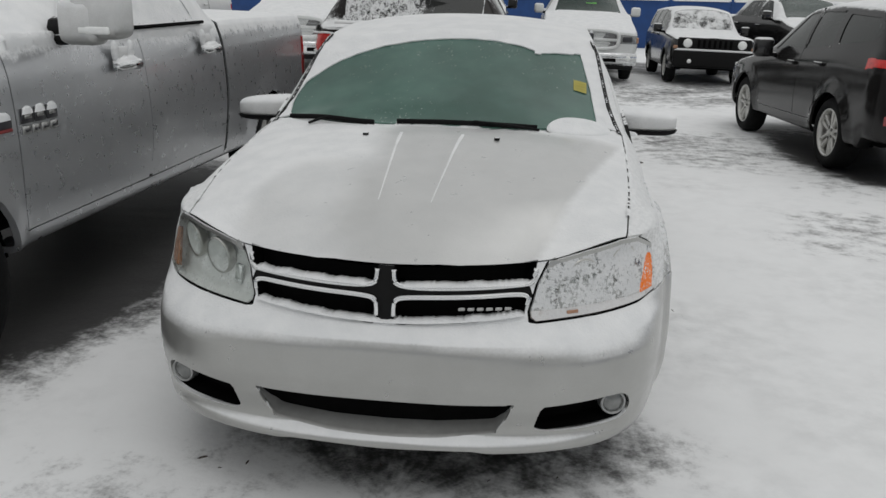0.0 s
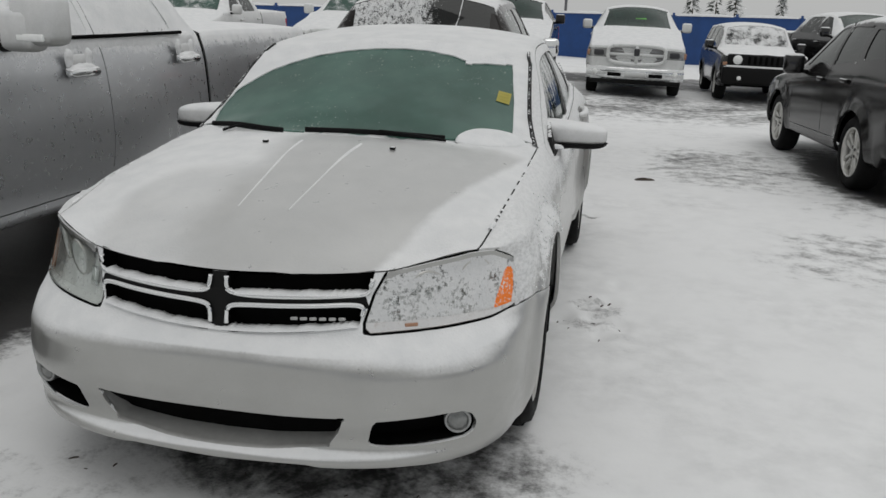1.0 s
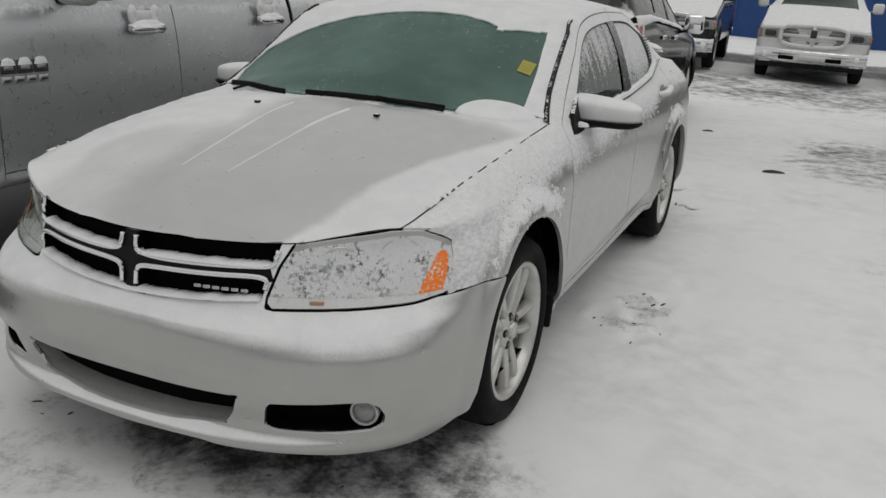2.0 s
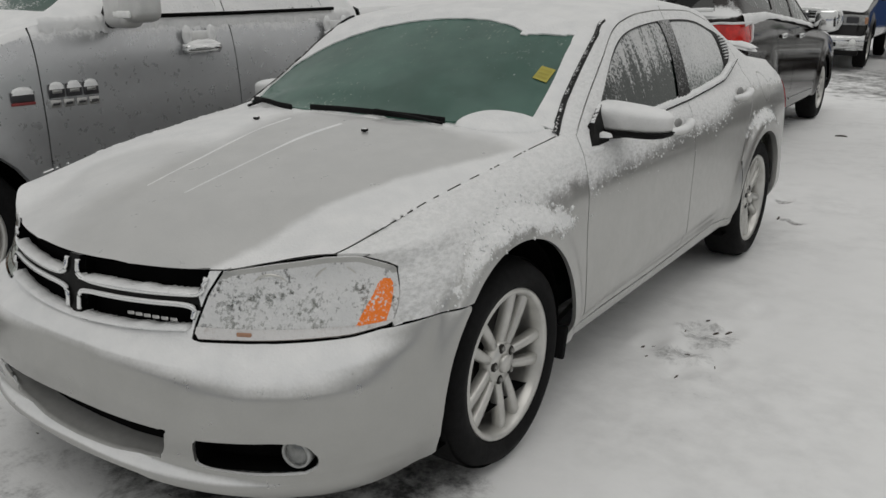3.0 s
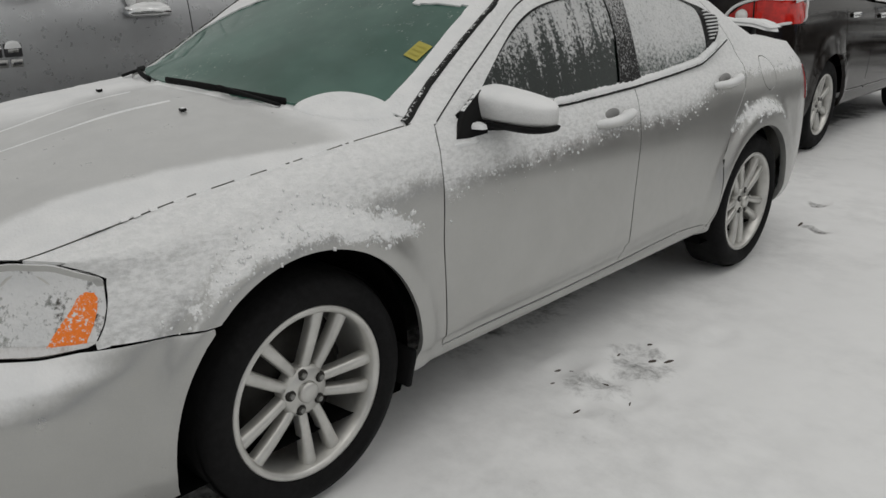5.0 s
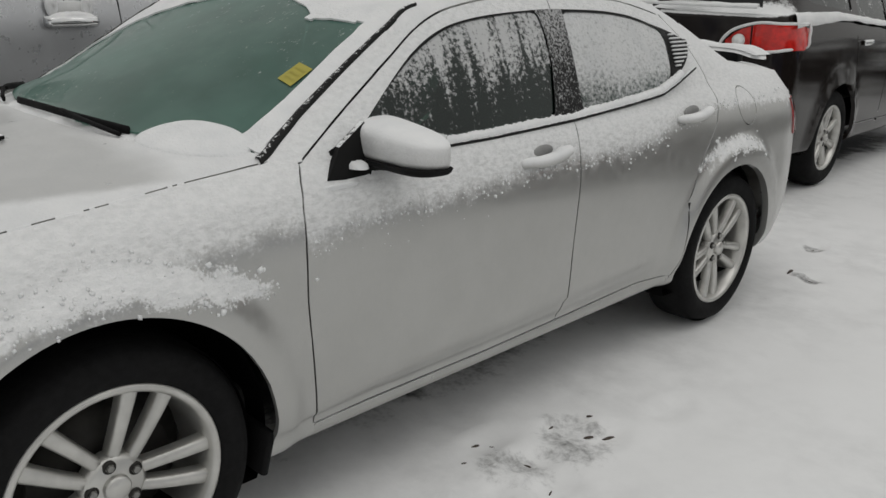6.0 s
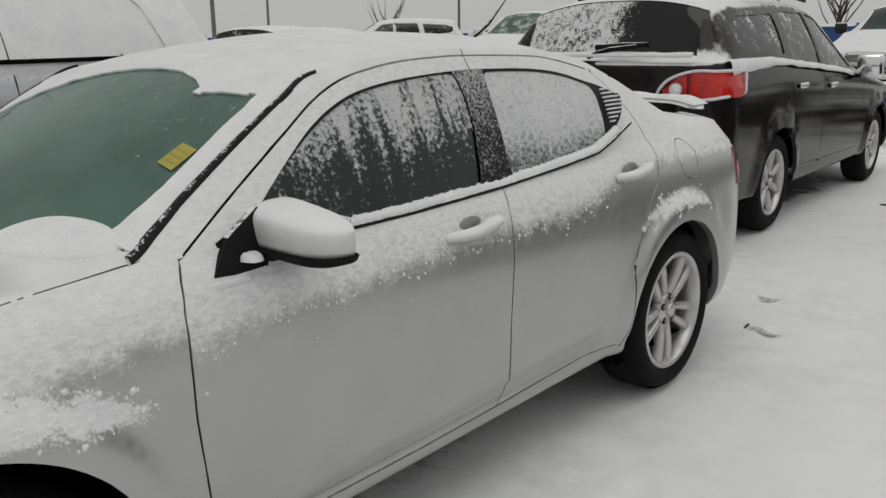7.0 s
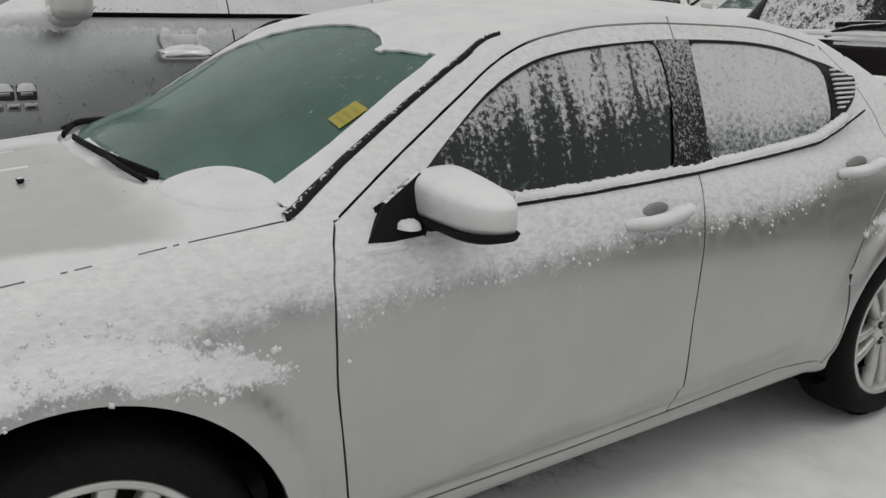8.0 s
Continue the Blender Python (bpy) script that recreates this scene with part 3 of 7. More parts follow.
def wheel_at(parent, centre, side, tyre_r, rim_r, width, spokes="split", turn=0.0, seg=48, name="wheel"):
    """Wheel with its outer face towards side (+1 or -1 along x): tyre, rim, spokes, hub cap, nuts and brake disc."""
    w = new(name)
    w.parent = parent
    w.matrix_basis = Matrix.Translation(centre) @ pose(0, 0, 0, turn, 0, 0 if side > 0 else 180)
    h = width / 2
    prof = [(rim_r * 1.0, h - 0.012), (rim_r * 1.03, h - 0.002), (rim_r + (tyre_r - rim_r) * 0.45, h + 0.006), (rim_r + (tyre_r - rim_r) * 0.78, h - 0.004), (tyre_r - 0.012, h - 0.022), (tyre_r - 0.003, h - 0.04),
            (tyre_r, h - 0.06), (tyre_r, 0), (tyre_r, -h + 0.05), (tyre_r - 0.02, -h + 0.02), (rim_r, -h)]
    tyre = part("tyre", lathe(prof, seg), rubber, w)
    groove = lathe([(tyre_r + 0.001, -h * 0.7), (tyre_r + 0.004, -h * 0.6), (tyre_r + 0.004, h * 0.6), (tyre_r + 0.001, h * 0.7)], seg)
    part("tread", groove, tyre_snow, tyre)
    rp = [(rim_r + 0.004, h - 0.014), (rim_r - 0.002, h - 0.004), (rim_r - 0.012, h - 0.004), (rim_r - 0.020, h - 0.014), (rim_r - 0.028, h - 0.06), (rim_r - 0.04, -h + 0.02)]
    rm = part("rim", lathe(rp, seg), alloy, w)
    part("brake_disc", lathe([(0.0, h - 0.105), (rim_r * 0.66, h - 0.105), (rim_r * 0.66, h - 0.125), (rim_r - 0.04, h - 0.15), (rim_r - 0.03, h - 0.17)], seg), alloy_dark, w)
    n = 5 if spokes == "split" else 7
    for k in range(n):
        a = 2 * math.pi * k / n
        for s in ((-1, 1) if spokes == "split" else (0,)):
            bm = bmesh.new()
            steps, rows = 6, []
            for i in range(steps + 1):
                t = i / steps
                r = 0.035 + (rim_r - 0.045) * t
                off = s * (0.016 + 0.030 * t ** 0.8)
                hw = (0.015 + 0.006 * t ** 2) if spokes == "split" else 0.022 + 0.010 * t * t
                o = h - 0.020 - 0.022 * (1 - t) ** 2 - 0.004 * t
                row = [bm.verts.new((o + dz, r, off + hw * q)) for q, dz in ((-1, -0.035), (-1, -0.008), (-0.62, 0.0), (0.62, 0.0), (1, -0.008), (1, -0.035))]
                rows.append(row)
            for r0, r1 in zip(rows, rows[1:]):
                for i in range(5):
                    bm.faces.new((r0[i], r1[i], r1[i + 1], r0[i + 1]))
            bmesh.ops.recalc_face_normals(bm, faces=bm.faces)
            bmesh.ops.rotate(bm, verts=bm.verts, cent=(0, 0, 0), matrix=Matrix.Rotation(a, 3, "X"))
            if sum(f.normal.x for f in bm.faces) < 0:
                bmesh.ops.reverse_faces(bm, faces=bm.faces)
            part("spoke", bm, alloy, rm)
    part("hub", lathe([(0.0, h - 0.028), (0.062, h - 0.030), (0.075, h - 0.040), (0.075, h - 0.075)], 24), alloy, w)
    part("centre_cap", lathe([(0.0, h - 0.012), (0.026, h - 0.013), (0.031, h - 0.018), (0.032, h - 0.032)], 24), alloy, w)
    for k in range(5):
        a = 2 * math.pi * (k + 0.5) / 5
        c = Vector((0, 0.054 * math.cos(a), 0.054 * math.sin(a)))
        bm = lathe([(0.0, h - 0.020), (0.008, h - 0.020), (0.010, h - 0.024), (0.010, h - 0.04)], 6)
        bmesh.ops.translate(bm, verts=bm.verts, vec=c)
        part("lug_nut", bm, steel_nut, w, smooth=False)
        # dark ring on the hub face, painted as the shade round the nut
        bm = lathe([(0.010, h - 0.0275), (0.0155, h - 0.0285), (0.0165, h - 0.034)], 14)
        bmesh.ops.translate(bm, verts=bm.verts, vec=c)
        part("nut_recess_shade", bm, alloy_dark, w)
    return w


# ---- the silver saloon: nose at y = 0, facing -y, its left side at +x ----
HUB_F, HUB_R, HUB_Z, WHEEL_R = 0.97, 3.736, 0.342, 0.342
RAILS = [smooth_keys(k) for k in (
    ((0.3, 0.62, 0.235), (1.5, 0.66, 0.25), (3.2, 0.66, 0.25), (4.6, 0.60, 0.26)),
    ((0.3, 0.78, 0.24), (0.97, 0.82, 0.25), (1.5, 0.828, 0.256), (3.2, 0.83, 0.266), (3.74, 0.83, 0.26), (4.4, 0.78, 0.27), (4.6, 0.66, 0.29)),
    ((0.3, 0.83, 0.30), (0.97, 0.860, 0.31), (1.5, 0.852, 0.322), (2.6, 0.852, 0.325), (3.2, 0.858, 0.335), (3.74, 0.878, 0.31), (4.2, 0.87, 0.34), (4.4, 0.83, 0.36), (4.6, 0.70, 0.38)),
    ((0.3, 0.87, 0.45), (0.97, 0.875, 0.46), (1.5, 0.872, 0.375), (2.6, 0.876, 0.40), (3.2, 0.884, 0.43), (3.74, 0.892, 0.46), (4.2, 0.885, 0.48), (4.4, 0.85, 0.49), (4.6, 0.72, 0.50)),
    ((0.3, 0.875, 0.62), (0.97, 0.880, 0.68), (1.5, 0.878, 0.64), (2.2, 0.880, 0.64), (2.9, 0.884, 0.64), (3.4, 0.895, 0.66), (3.74, 0.898, 0.70), (4.2, 0.888, 0.70), (4.4, 0.85, 0.69), (4.6, 0.72, 0.68)),
    ((0.3, 0.86, 0.72), (0.97, 0.868, 0.80), (1.5, 0.878, 0.81), (2.6, 0.880, 0.81), (3.2, 0.882, 0.83), (3.74, 0.888, 0.85), (4.2, 0.875, 0.87), (4.4, 0.835, 0.87), (4.6, 0.70, 0.87)),
    ((0.3, 0.82, 0.79), (0.97, 0.828, 0.895), (1.4, 0.848, 0.925), (2.0, 0.852, 0.93), (2.6, 0.852, 0.94), (3.2, 0.850, 0.965), (3.74, 0.852, 0.985), (4.2, 0.835, 0.99), (4.4, 0.79, 0.98), (4.6, 0.66, 0.97)),
    ((0.3, 0.775, 0.845), (0.97, 0.770, 0.955), (1.35, 0.790, 0.995), (1.6, 0.808, 1.000), (2.0, 0.818, 1.005), (2.6, 0.815, 1.020), (3.2, 0.800, 1.045), (3.5, 0.785, 1.075), (3.74, 0.775, 1.085), (4.2, 0.74, 1.085), (4.4, 0.70, 1.08), (4.6, 0.60, 1.06)),
    ((0.3, 0.58, 0.876), (0.97, 0.60, 0.994), (1.25, 0.69, 1.008), (1.40, 0.765, 1.010), (1.5, 0.744, 1.060), (1.6, 0.726, 1.122), (1.7, 0.711, 1.187), (1.8, 0.698, 1.250), (1.9, 0.685, 1.310), (2.0, 0.664, 1.362), (2.3, 0.650, 1.404), (2.6, 0.645, 1.424), (3.0, 0.625, 1.418),
     (3.3, 0.600, 1.390), (3.6, 0.595, 1.310), (3.9, 0.600, 1.200), (4.08, 0.605, 1.130), (4.3, 0.60, 1.105), (4.6, 0.50, 1.08)),
)]
CENTRE = smooth_keys(((0.08, 0.800), (0.16, 0.845), (0.30, 0.894), (0.7, 0.983), (0.97, 1.031), (1.15, 1.050), (1.22, 1.055), (1.4, 1.136), (1.6, 1.227), (1.8, 1.315), (2.0, 1.396), (2.15, 1.438),
                      (2.6, 1.487), (3.0, 1.481), (3.3, 1.442), (3.5, 1.392), (3.7, 1.322), (3.95, 1.222), (4.12, 1.145), (4.3, 1.125), (4.6, 1.10)))


def flare(y, z):
    """How far the wheel-arch lips stand out."""
    out = 0.0
    for hy in (HUB_F, HUB_R):
        r = math.hypot(y - hy, (z - HUB_Z) * 0.96)
        k = min(1, max(0, (0.502 - r) / 0.066))
        k = k * k * (3 - 2 * k)
        up = min(1, max(0, (z - 0.12) / 0.25))
        out = max(out, 0.029 * k * up)
    return out


def crease_x(y):
    """Where the bonnet's crease lies beside its middle."""
    return 0.085 + 0.055 * (y - 0.35)


def section(y):
    p = [RAILS[i](y) for i in range(9)]
    crease = 0.358 + (y - 1.66) * 0.042
    span = min(1, max(0, (y - 1.50) / 0.2)) * min(1, max(0, (3.22 - y) / 0.15))
    pts = [(q[0] + flare(y, q[1]) - 0.011 * span * min(1, max(0, (crease - q[1]) / 0.016)) * min(1, max(0, (q[1] - 0.27) / 0.05)), q[1]) for q in spline(p[:8], 7)]
    a, b = np.array(pts[-1]), p[8]
    side = []
    for k in range(1, 15):
        t = k / 14
        bulge = 0.016 * math.sin(math.pi * t) * min(1, max(0, (b[1] - a[1]) / 0.25))
        side.append((a[0] + (b[0] - a[0]) * t + bulge, a[1] + (b[1] - a[1]) * t + bulge * 0.4))
    top, zc = [], float(CENTRE(y)[0])
    for k in range(1, 23):
        x = b[0] * (1 - k / 22)
        z = zc - (zc - b[1]) * (x / b[0]) ** 2.3
        z += 0.009 * math.exp(-((x - crease_x(y)) / 0.016) ** 2) * min(1, max(0, (1.22 - y) / 0.3)) * min(1, max(0, (y - 0.45) / 0.4))
        top.append((x, z))
    return [(x, y, z) for x, z in pts + side + top]



# nose: front bumper, grille and lamps on one rounded surface
NOSE_Y0 = ((.16, .06), (.215, .018), (.232, -.010), (.250, -.016), (.268, -.010), (.288, .012), (.32, .012), (.37, -.004), (.45, -.014), (.55, -.010), (.585, .0), (.605, .022), (.625, .044), (.66, .052), (.75, .055), (.80, .068), (.84, .09), (.90, .13))
NOSE_N = ((.16, 2.6), (.24, 2.75), (.30, 2.9), (.42, 2.95), (.52, 2.8), (.60, 2.4), (.66, 2.08), (.74, 1.9), (.80, 1.9), (.86, 2.2), (.9, 2.3))
NOSE_X = ((.16, .80), (.22, .845), (.30, .868), (.45, .878), (.64, .885), (.74, .877), (.79, .862), (.86, .842), (.90, .82))


def tab(keys, z):
    return float(np.interp(z, [k[0] for k in keys], [k[1] for k in keys]))


def nose_point(s, z):
    X, n, y0 = tab(NOSE_X, z), tab(NOSE_N, z), tab(NOSE_Y0, z)
    a = s * math.pi / 2
    return Vector((X * math.sin(a) ** (2 / n), y0 + (0.66 - y0) * (1 - max(0.0, math.cos(a)) ** (2 / n)), z))


def nose_s(x, z):
    return math.asin(min(1, abs(x) / tab(NOSE_X, z)) ** (tab(NOSE_N, z) / 2)) / (math.pi / 2)


def on_nose(pts):
    return [(nose_s(x, z), z) for x, z in pts]


nose = sheet([[Vector((s, 0, z)) for s in np.linspace(0, 1, 66)] for z in np.linspace(0.17, 0.90, 64)])
hl_pts = on_nose([(.479, .803), (.59, .825), (.70, .843), (.752, .839), (.803, .800), (.816, .750), (.822, .70), (.820, .660), (.765, .647), (.64, .641), (.52, .637), (.431, .633)])
HL = sd_poly(spline(hl_pts, 1, True))
GR = sd_poly(on_nose([(0, .900), (0, .603), (.12, .606), (.26, .616), (.41, .636), (.426, .652), (.470, .80), (.478, .900)]) + [(-0.3, .9)][:0])
G_UP = sd_poly(on_nose([(.026, .815), (.026, .748), (.045, .734), (.15, .733), (.29, .735), (.428, .741), (.455, .815)]))
G_LO = sd_poly(on_nose([(.026, .694), (.045, .705), (.15, .706), (.29, .709), (.420, .715), (.412, .654), (.26, .634), (.045, .622), (.026, .634)]))
FOG = sd_poly(on_nose([(.456, .318), (.474, .384), (.484, .391), (.57, .398), (.67, .404), (.718, .401), (.742, .384), (.752, .350), (.745, .320), (.722, .304), (.61, .300), (.50, .301), (.463, .306)]))
INTAKE = sd_poly(on_nose([(0, .394), (.20, .395), (.392, .400), (.372, .345), (.338, .298), (.16, .279), (0, .275)]) + [(-.08, .275), (-.08, .394)])
for sd, off in ((HL, 0.0), (HL, 0.0065), (GR, 0.0), (G_UP, 0.0), (G_LO, 0.0), (FOG, 0.0), (INTAKE, 0.0)):
    cut(nose, lambda c: sd(c.x * 1.0, c.z) - off)
AMBER = sd_poly(on_nose([(.764, .664), (.771, .700), (.783, .766), (.788, .776), (.799, .772), (.805, .764), (.812, .700), (.810, .668)]))
LOWLENS = lambda s, z: z - (0.662 + 0.02 * (s - 0.4))
chin = smooth_keys(((0.0, 0.238), (0.27, 0.246), (0.33, 0.238), (0.53, 0.238), (0.69, 0.228), (0.76, 0.216), (0.82, 0.222), (0.9, 0.25)))
chin_d = lambda s, z: z - float(chin(nose_point(s, z).x)[0])
cut(nose, lambda c: chin_d(c.x, c.z))
cut(nose, lambda c: AMBER(c.x, c.z))
cut(nose, lambda c: (LOWLENS(c.x, c.z)))
hood_edge = smooth_keys(((0.0, 0.796), (0.26, 0.797), (0.468, 0.803), (0.59, 0.829), (0.70, 0.847), (0.752, 0.844), (0.806, 0.80), (0.9, 0.70)))
edge_s = lambda s, z: z - float(hood_edge(nose_point(s, z).x)[0])
cut(nose, lambda c: edge_s(c.x, c.z))
cut(nose, lambda c: c.z - 0.650 if c.x > nose_s(0.80, 0.65) - 0.03 else -1.0)
cut(nose, lambda c: c.z - 0.634 if c.x < nose_s(0.08, 0.63) else 1.0)
cut(nose, lambda c: c.x - nose_s(0.034, 0.70) if c.z > 0.60 else 1.0)
cut(nose, lambda c: HL(c.x, c.z) + 0.014)
BAR_END = nose_s(0.427, 0.72)
for z in (0.700, 0.745):
    cut(nose, lambda c: c.z - z if c.x < BAR_END + 0.02 else 1.0)
cut(nose, lambda c: c.x - BAR_END if 0.69 < c.z < 0.755 else 1.0)
nose_tag = {}
for f in nose.faces:
    c = f.calc_center_median()
    s, z = c.x, c.z
    k = "bumper"
    if chin_d(s, z) < 0 or (edge_s(s, z) > 0 and HL(s, z) > 0):
        k = "gone"
    elif HL(s, z) < 0:
        k = "brow" if HL(s, z) > -0.014 and z > 0.78 else "amber" if AMBER(s, z) < 0 else ("low_lens" if LOWLENS(s, z) < 0 else "lens")
    elif nose_point(s, z).x > 0.80 and z > 0.650:
        k = "lens_gap" if HL(s, z) < 0.0065 else "gone"
    elif HL(s, z) < 0.0065:
        k = "lens_gap"
    elif G_UP(s, z) < 0:
        k = "grille_hole_up"
    elif G_LO(s, z) < 0:
        k = "grille_hole_low"
    elif GR(s, z) < 0:
        px = nose_point(s, z).x
        k = "grille_cross" if (px < 0.034 and z > 0.634) or (0.700 < z < 0.745 and s < BAR_END) else "grille_face"
    elif FOG(s, z) < 0:
        k = "fog_hole"
    elif INTAKE(s, z) < 0:
        k = "intake_hole"
    elif nose_point(s, z).y > 0.40 and z > 0.650:
        k = "gone"
    nose_tag[f] = k
for v in nose.verts:
    v.co = nose_point(min(1, max(0, v.co.x)), v.co.z)
    v.co.x += flare(v.co.y, v.co.z)
nose.normal_update()
if sum(f.normal.y for f in nose.faces) > 0:
    bmesh.ops.reverse_faces(nose, faces=nose.faces)
    nose.normal_update()
arch_f = lambda c: math.hypot(c.y - 0.952, c.z - 0.352) - 0.409
arch_r = lambda c: math.hypot(c.y - 3.70, c.z - 0.35) - 0.388
cut(nose, arch_f)
nose.normal_update()
zones = {}
for f in nose.faces:
    zones.setdefault("gone" if arch_f(f.calc_center_median()) < 0 else nose_tag.get(f, None), []).append(f)
for f in zones.pop(None, []):
    c = f.calc_center_median()
    zones.setdefault("bumper" if c.z < 0.650 else "gone", []).append(f)

# main shell, its bonnet brought down to the nose
shell = sheet([section(float(y)) for y in np.arange(-0.032, 4.601, 0.024)])
COLS = len(section(1.0))
edge_x = np.linspace(0, 0.80, 41)
edge_y, edge_dz = [], []
for x in edge_x:
    ze = float(hood_edge(x)[0])
    p = nose_point(nose_s(x, ze), ze)
    sec = section(p.y)
    top = sec[-36:][::-1]
    edge_y.append(p.y)
    edge_dz.append(ze + 0.004 - float(np.interp(x, [q[0] for q in top], [q[2] for q in top])))
bonnet_y = lambda x: float(np.interp(x, edge_x, edge_y))
for i, v in enumerate(shell.verts):
    if v.co.y < 0.8 and i % COLS >= 48:
        k = (v.co.y - bonnet_y(v.co.x)) / 0.33
        k = 1 - min(1, max(0, k))
        v.co.z += float(np.interp(v.co.x, edge_x, edge_dz)) * k * k * (3 - 2 * k) * min(1, max(0, (0.80 - v.co.x) / 0.04))

for i, v in enumerate(shell.verts):
    y, z = v.co.y, v.co.z
    if y < 0.82 and 0.2 < z < 0.87 and i % COLS < 48:
        X, n, y0 = tab(NOSE_X, z), tab(NOSE_N, z), tab(NOSE_Y0, z)
        u = max(0.0, 1 - max(0.0, y - y0) / (0.66 - y0)) if y < 0.66 else 0.0
        xt = X * (1 - u ** n) ** (1 / n) + flare(y, z)
        if v.co.x > xt - 0.08:
            w = min(1, max(0, (0.82 - y) / 0.18))
            v.co.x += (xt - v.co.x) * w

# ease the corner over the headlamp
for _ in range(6):
    shell.verts.ensure_lookup_table()
    eased = {}
    for i, v in enumerate(shell.verts):
        j = i % COLS
        if 38 <= j <= 62 and 0.20 < v.co.y < 0.62 and i >= COLS and v.co.x > 0.60:
            eased[i] = (shell.verts[i - 1].co + shell.verts[i + 1].co + shell.verts[i - COLS].co + shell.verts[i + COLS].co) / 4
    for i, co in eased.items():
        shell.verts[i].co = Vector((co.x, shell.verts[i].co.y, co.z))

# side outlines (y, z)
WIN_F = sd_poly(spline([(1.69, 1.010), (1.745, 1.092), (1.832, 1.163), (1.946, 1.238), (2.062, 1.291), (2.165, 1.320), (2.318, 1.341), (2.50, 1.354), (2.543, 1.340), (2.548, 1.22), (2.530, 1.10), (2.515, 1.035), (2.48, 1.018), (2.2, 1.006), (1.95, 1.003)], 4, True))
WIN_R = sd_poly(spline([(2.70, 1.354), (2.95, 1.349), (3.14, 1.330), (3.27, 1.303), (3.345, 1.272), (3.335, 1.20), (3.315, 1.130), (3.285, 1.108), (3.18, 1.072), (2.95, 1.050), (2.70, 1.036), (2.675, 1.05), (2.67, 1.20), (2.68, 1.34)], 4, True))
QUARTER = sd_poly([(3.345, 1.145), (3.365, 1.280), (3.40, 1.272), (3.50, 1.240), (3.525, 1.228), (3.48, 1.188), (3.40, 1.150)])
DLO_OUTER = sd_poly(spline([(1.60, 1.0), (1.715, 1.076), (1.815, 1.159), (1.935, 1.246), (2.055, 1.302), (2.165, 1.331), (2.318, 1.351), (2.55, 1.366), (2.72, 1.367), (2.95, 1.361), (3.15, 1.341), (3.29, 1.310), (3.40, 1.286), (3.53, 1.246), (3.545, 1.228), (3.48, 1.173), (3.40, 1.130), (3.28, 1.086), (3.18, 1.056), (2.95, 1.035), (2.60, 1.012), (2.2, 0.996)], 3, True))
DLO = lambda y, z: DLO_OUTER(y, z) + 0.005
PILLAR_B = sd_poly([(2.535, 1.37), (2.69, 1.37), (2.672, 1.03), (2.51, 1.02)])
DOOR_EDGE = [(1.0, 1.508), (0.96, 1.490), (0.90, 1.476), (0.80, 1.469), (0.68, 1.471), (0.59, 1.479), (0.50, 1.488), (0.36, 1.499), (0.303, 1.503)]
MID_EDGE = [(1.42, 2.620), (1.2, 2.617), (1.02, 2.612), (0.906, 2.604), (0.82, 2.595), (0.75, 2.588), (0.57, 2.581), (0.40, 2.580), (0.312, 2.565)]
LOW_EDGE = [(1.503, 0.303), (2.2, 0.303), (2.6, 0.310), (3.1, 0.326), (3.29, 0.318)]
SEAM_DOOR = sd_signed([(y, z) for z, y in DOOR_EDGE])
SEAM_MID = sd_signed([(y, z) for z, y in MID_EDGE])
SEAM_REAR = sd_signed([(3.33, 0.62), (3.42, 0.80), (3.535, 0.92), (3.585, 1.02), (3.57, 1.12), (3.50, 1.25), (3.40, 1.34)])
SEAM_LOW = sd_signed(LOW_EDGE)
SEAM_LOW2 = sd_signed([(3.29, 0.318), (3.31, 0.42), (3.33, 0.62)])
SEAM_TOP_PTS = [tuple(q) for q in spline([(1.508, 1.0), (1.568, 1.040), (1.665, 1.105), (1.76, 1.168), (1.86, 1.233), (1.975, 1.303), (2.09, 1.350), (2.2, 1.374), (2.32, 1.391), (2.46, 1.400), (2.62, 1.404), (3.0, 1.396), (3.2, 1.374), (3.40, 1.337)], 4)]
SEAM_TOP = sd_signed(SEAM_TOP_PTS)
HOOD_X = smooth_keys(((0.2, 0.60), (0.33, 0.712), (0.45, 0.726), (0.7, 0.747), (0.88, 0.757), (1.08, 0.766), (1.3, 0.772), (1.45, 0.775)))
COWL_Y = smooth_keys(((0.0, 1.155), (0.2, 1.165), (0.4, 1.205), (0.6, 1.30), (0.72, 1.41), (0.8, 1.47)))
far_off = 1.0
GAP = 0.0026


def seam(sd, a=lambda c: True):
    return [lambda c: (sd(c.y, c.z) if a(c) else far_off) - GAP, lambda c: (sd(c.y, c.z) if a(c) else far_off) + GAP]


def wind_edge(c):
    """Distance inside the windscreen: negative on the glass."""
    if c.y > 2.4:
        return 1.0
    rail, zc = RAILS[8](c.y), 0
    d1 = c.x - (rail[0] - 0.005)
    d2 = float(COWL_Y(c.x)[0]) + 0.055 * min(1, max(0, (0.74 - c.x) / 0.10)) - c.y
    d3 = c.y - (2.055 - 0.12 * (c.x / 0.66) ** 2)
    return max(d1, d2, d3)


def rear_edge(c):
    if c.y < 2.8:
        return 1.0
    return max(c.x - (RAILS[8](c.y)[0] - 0.03), 3.36 + 0.02 - 0.08 * (c.x / 0.6) ** 2 - c.y, c.y - (3.98 - 0.10 * (c.x / 0.6) ** 2))


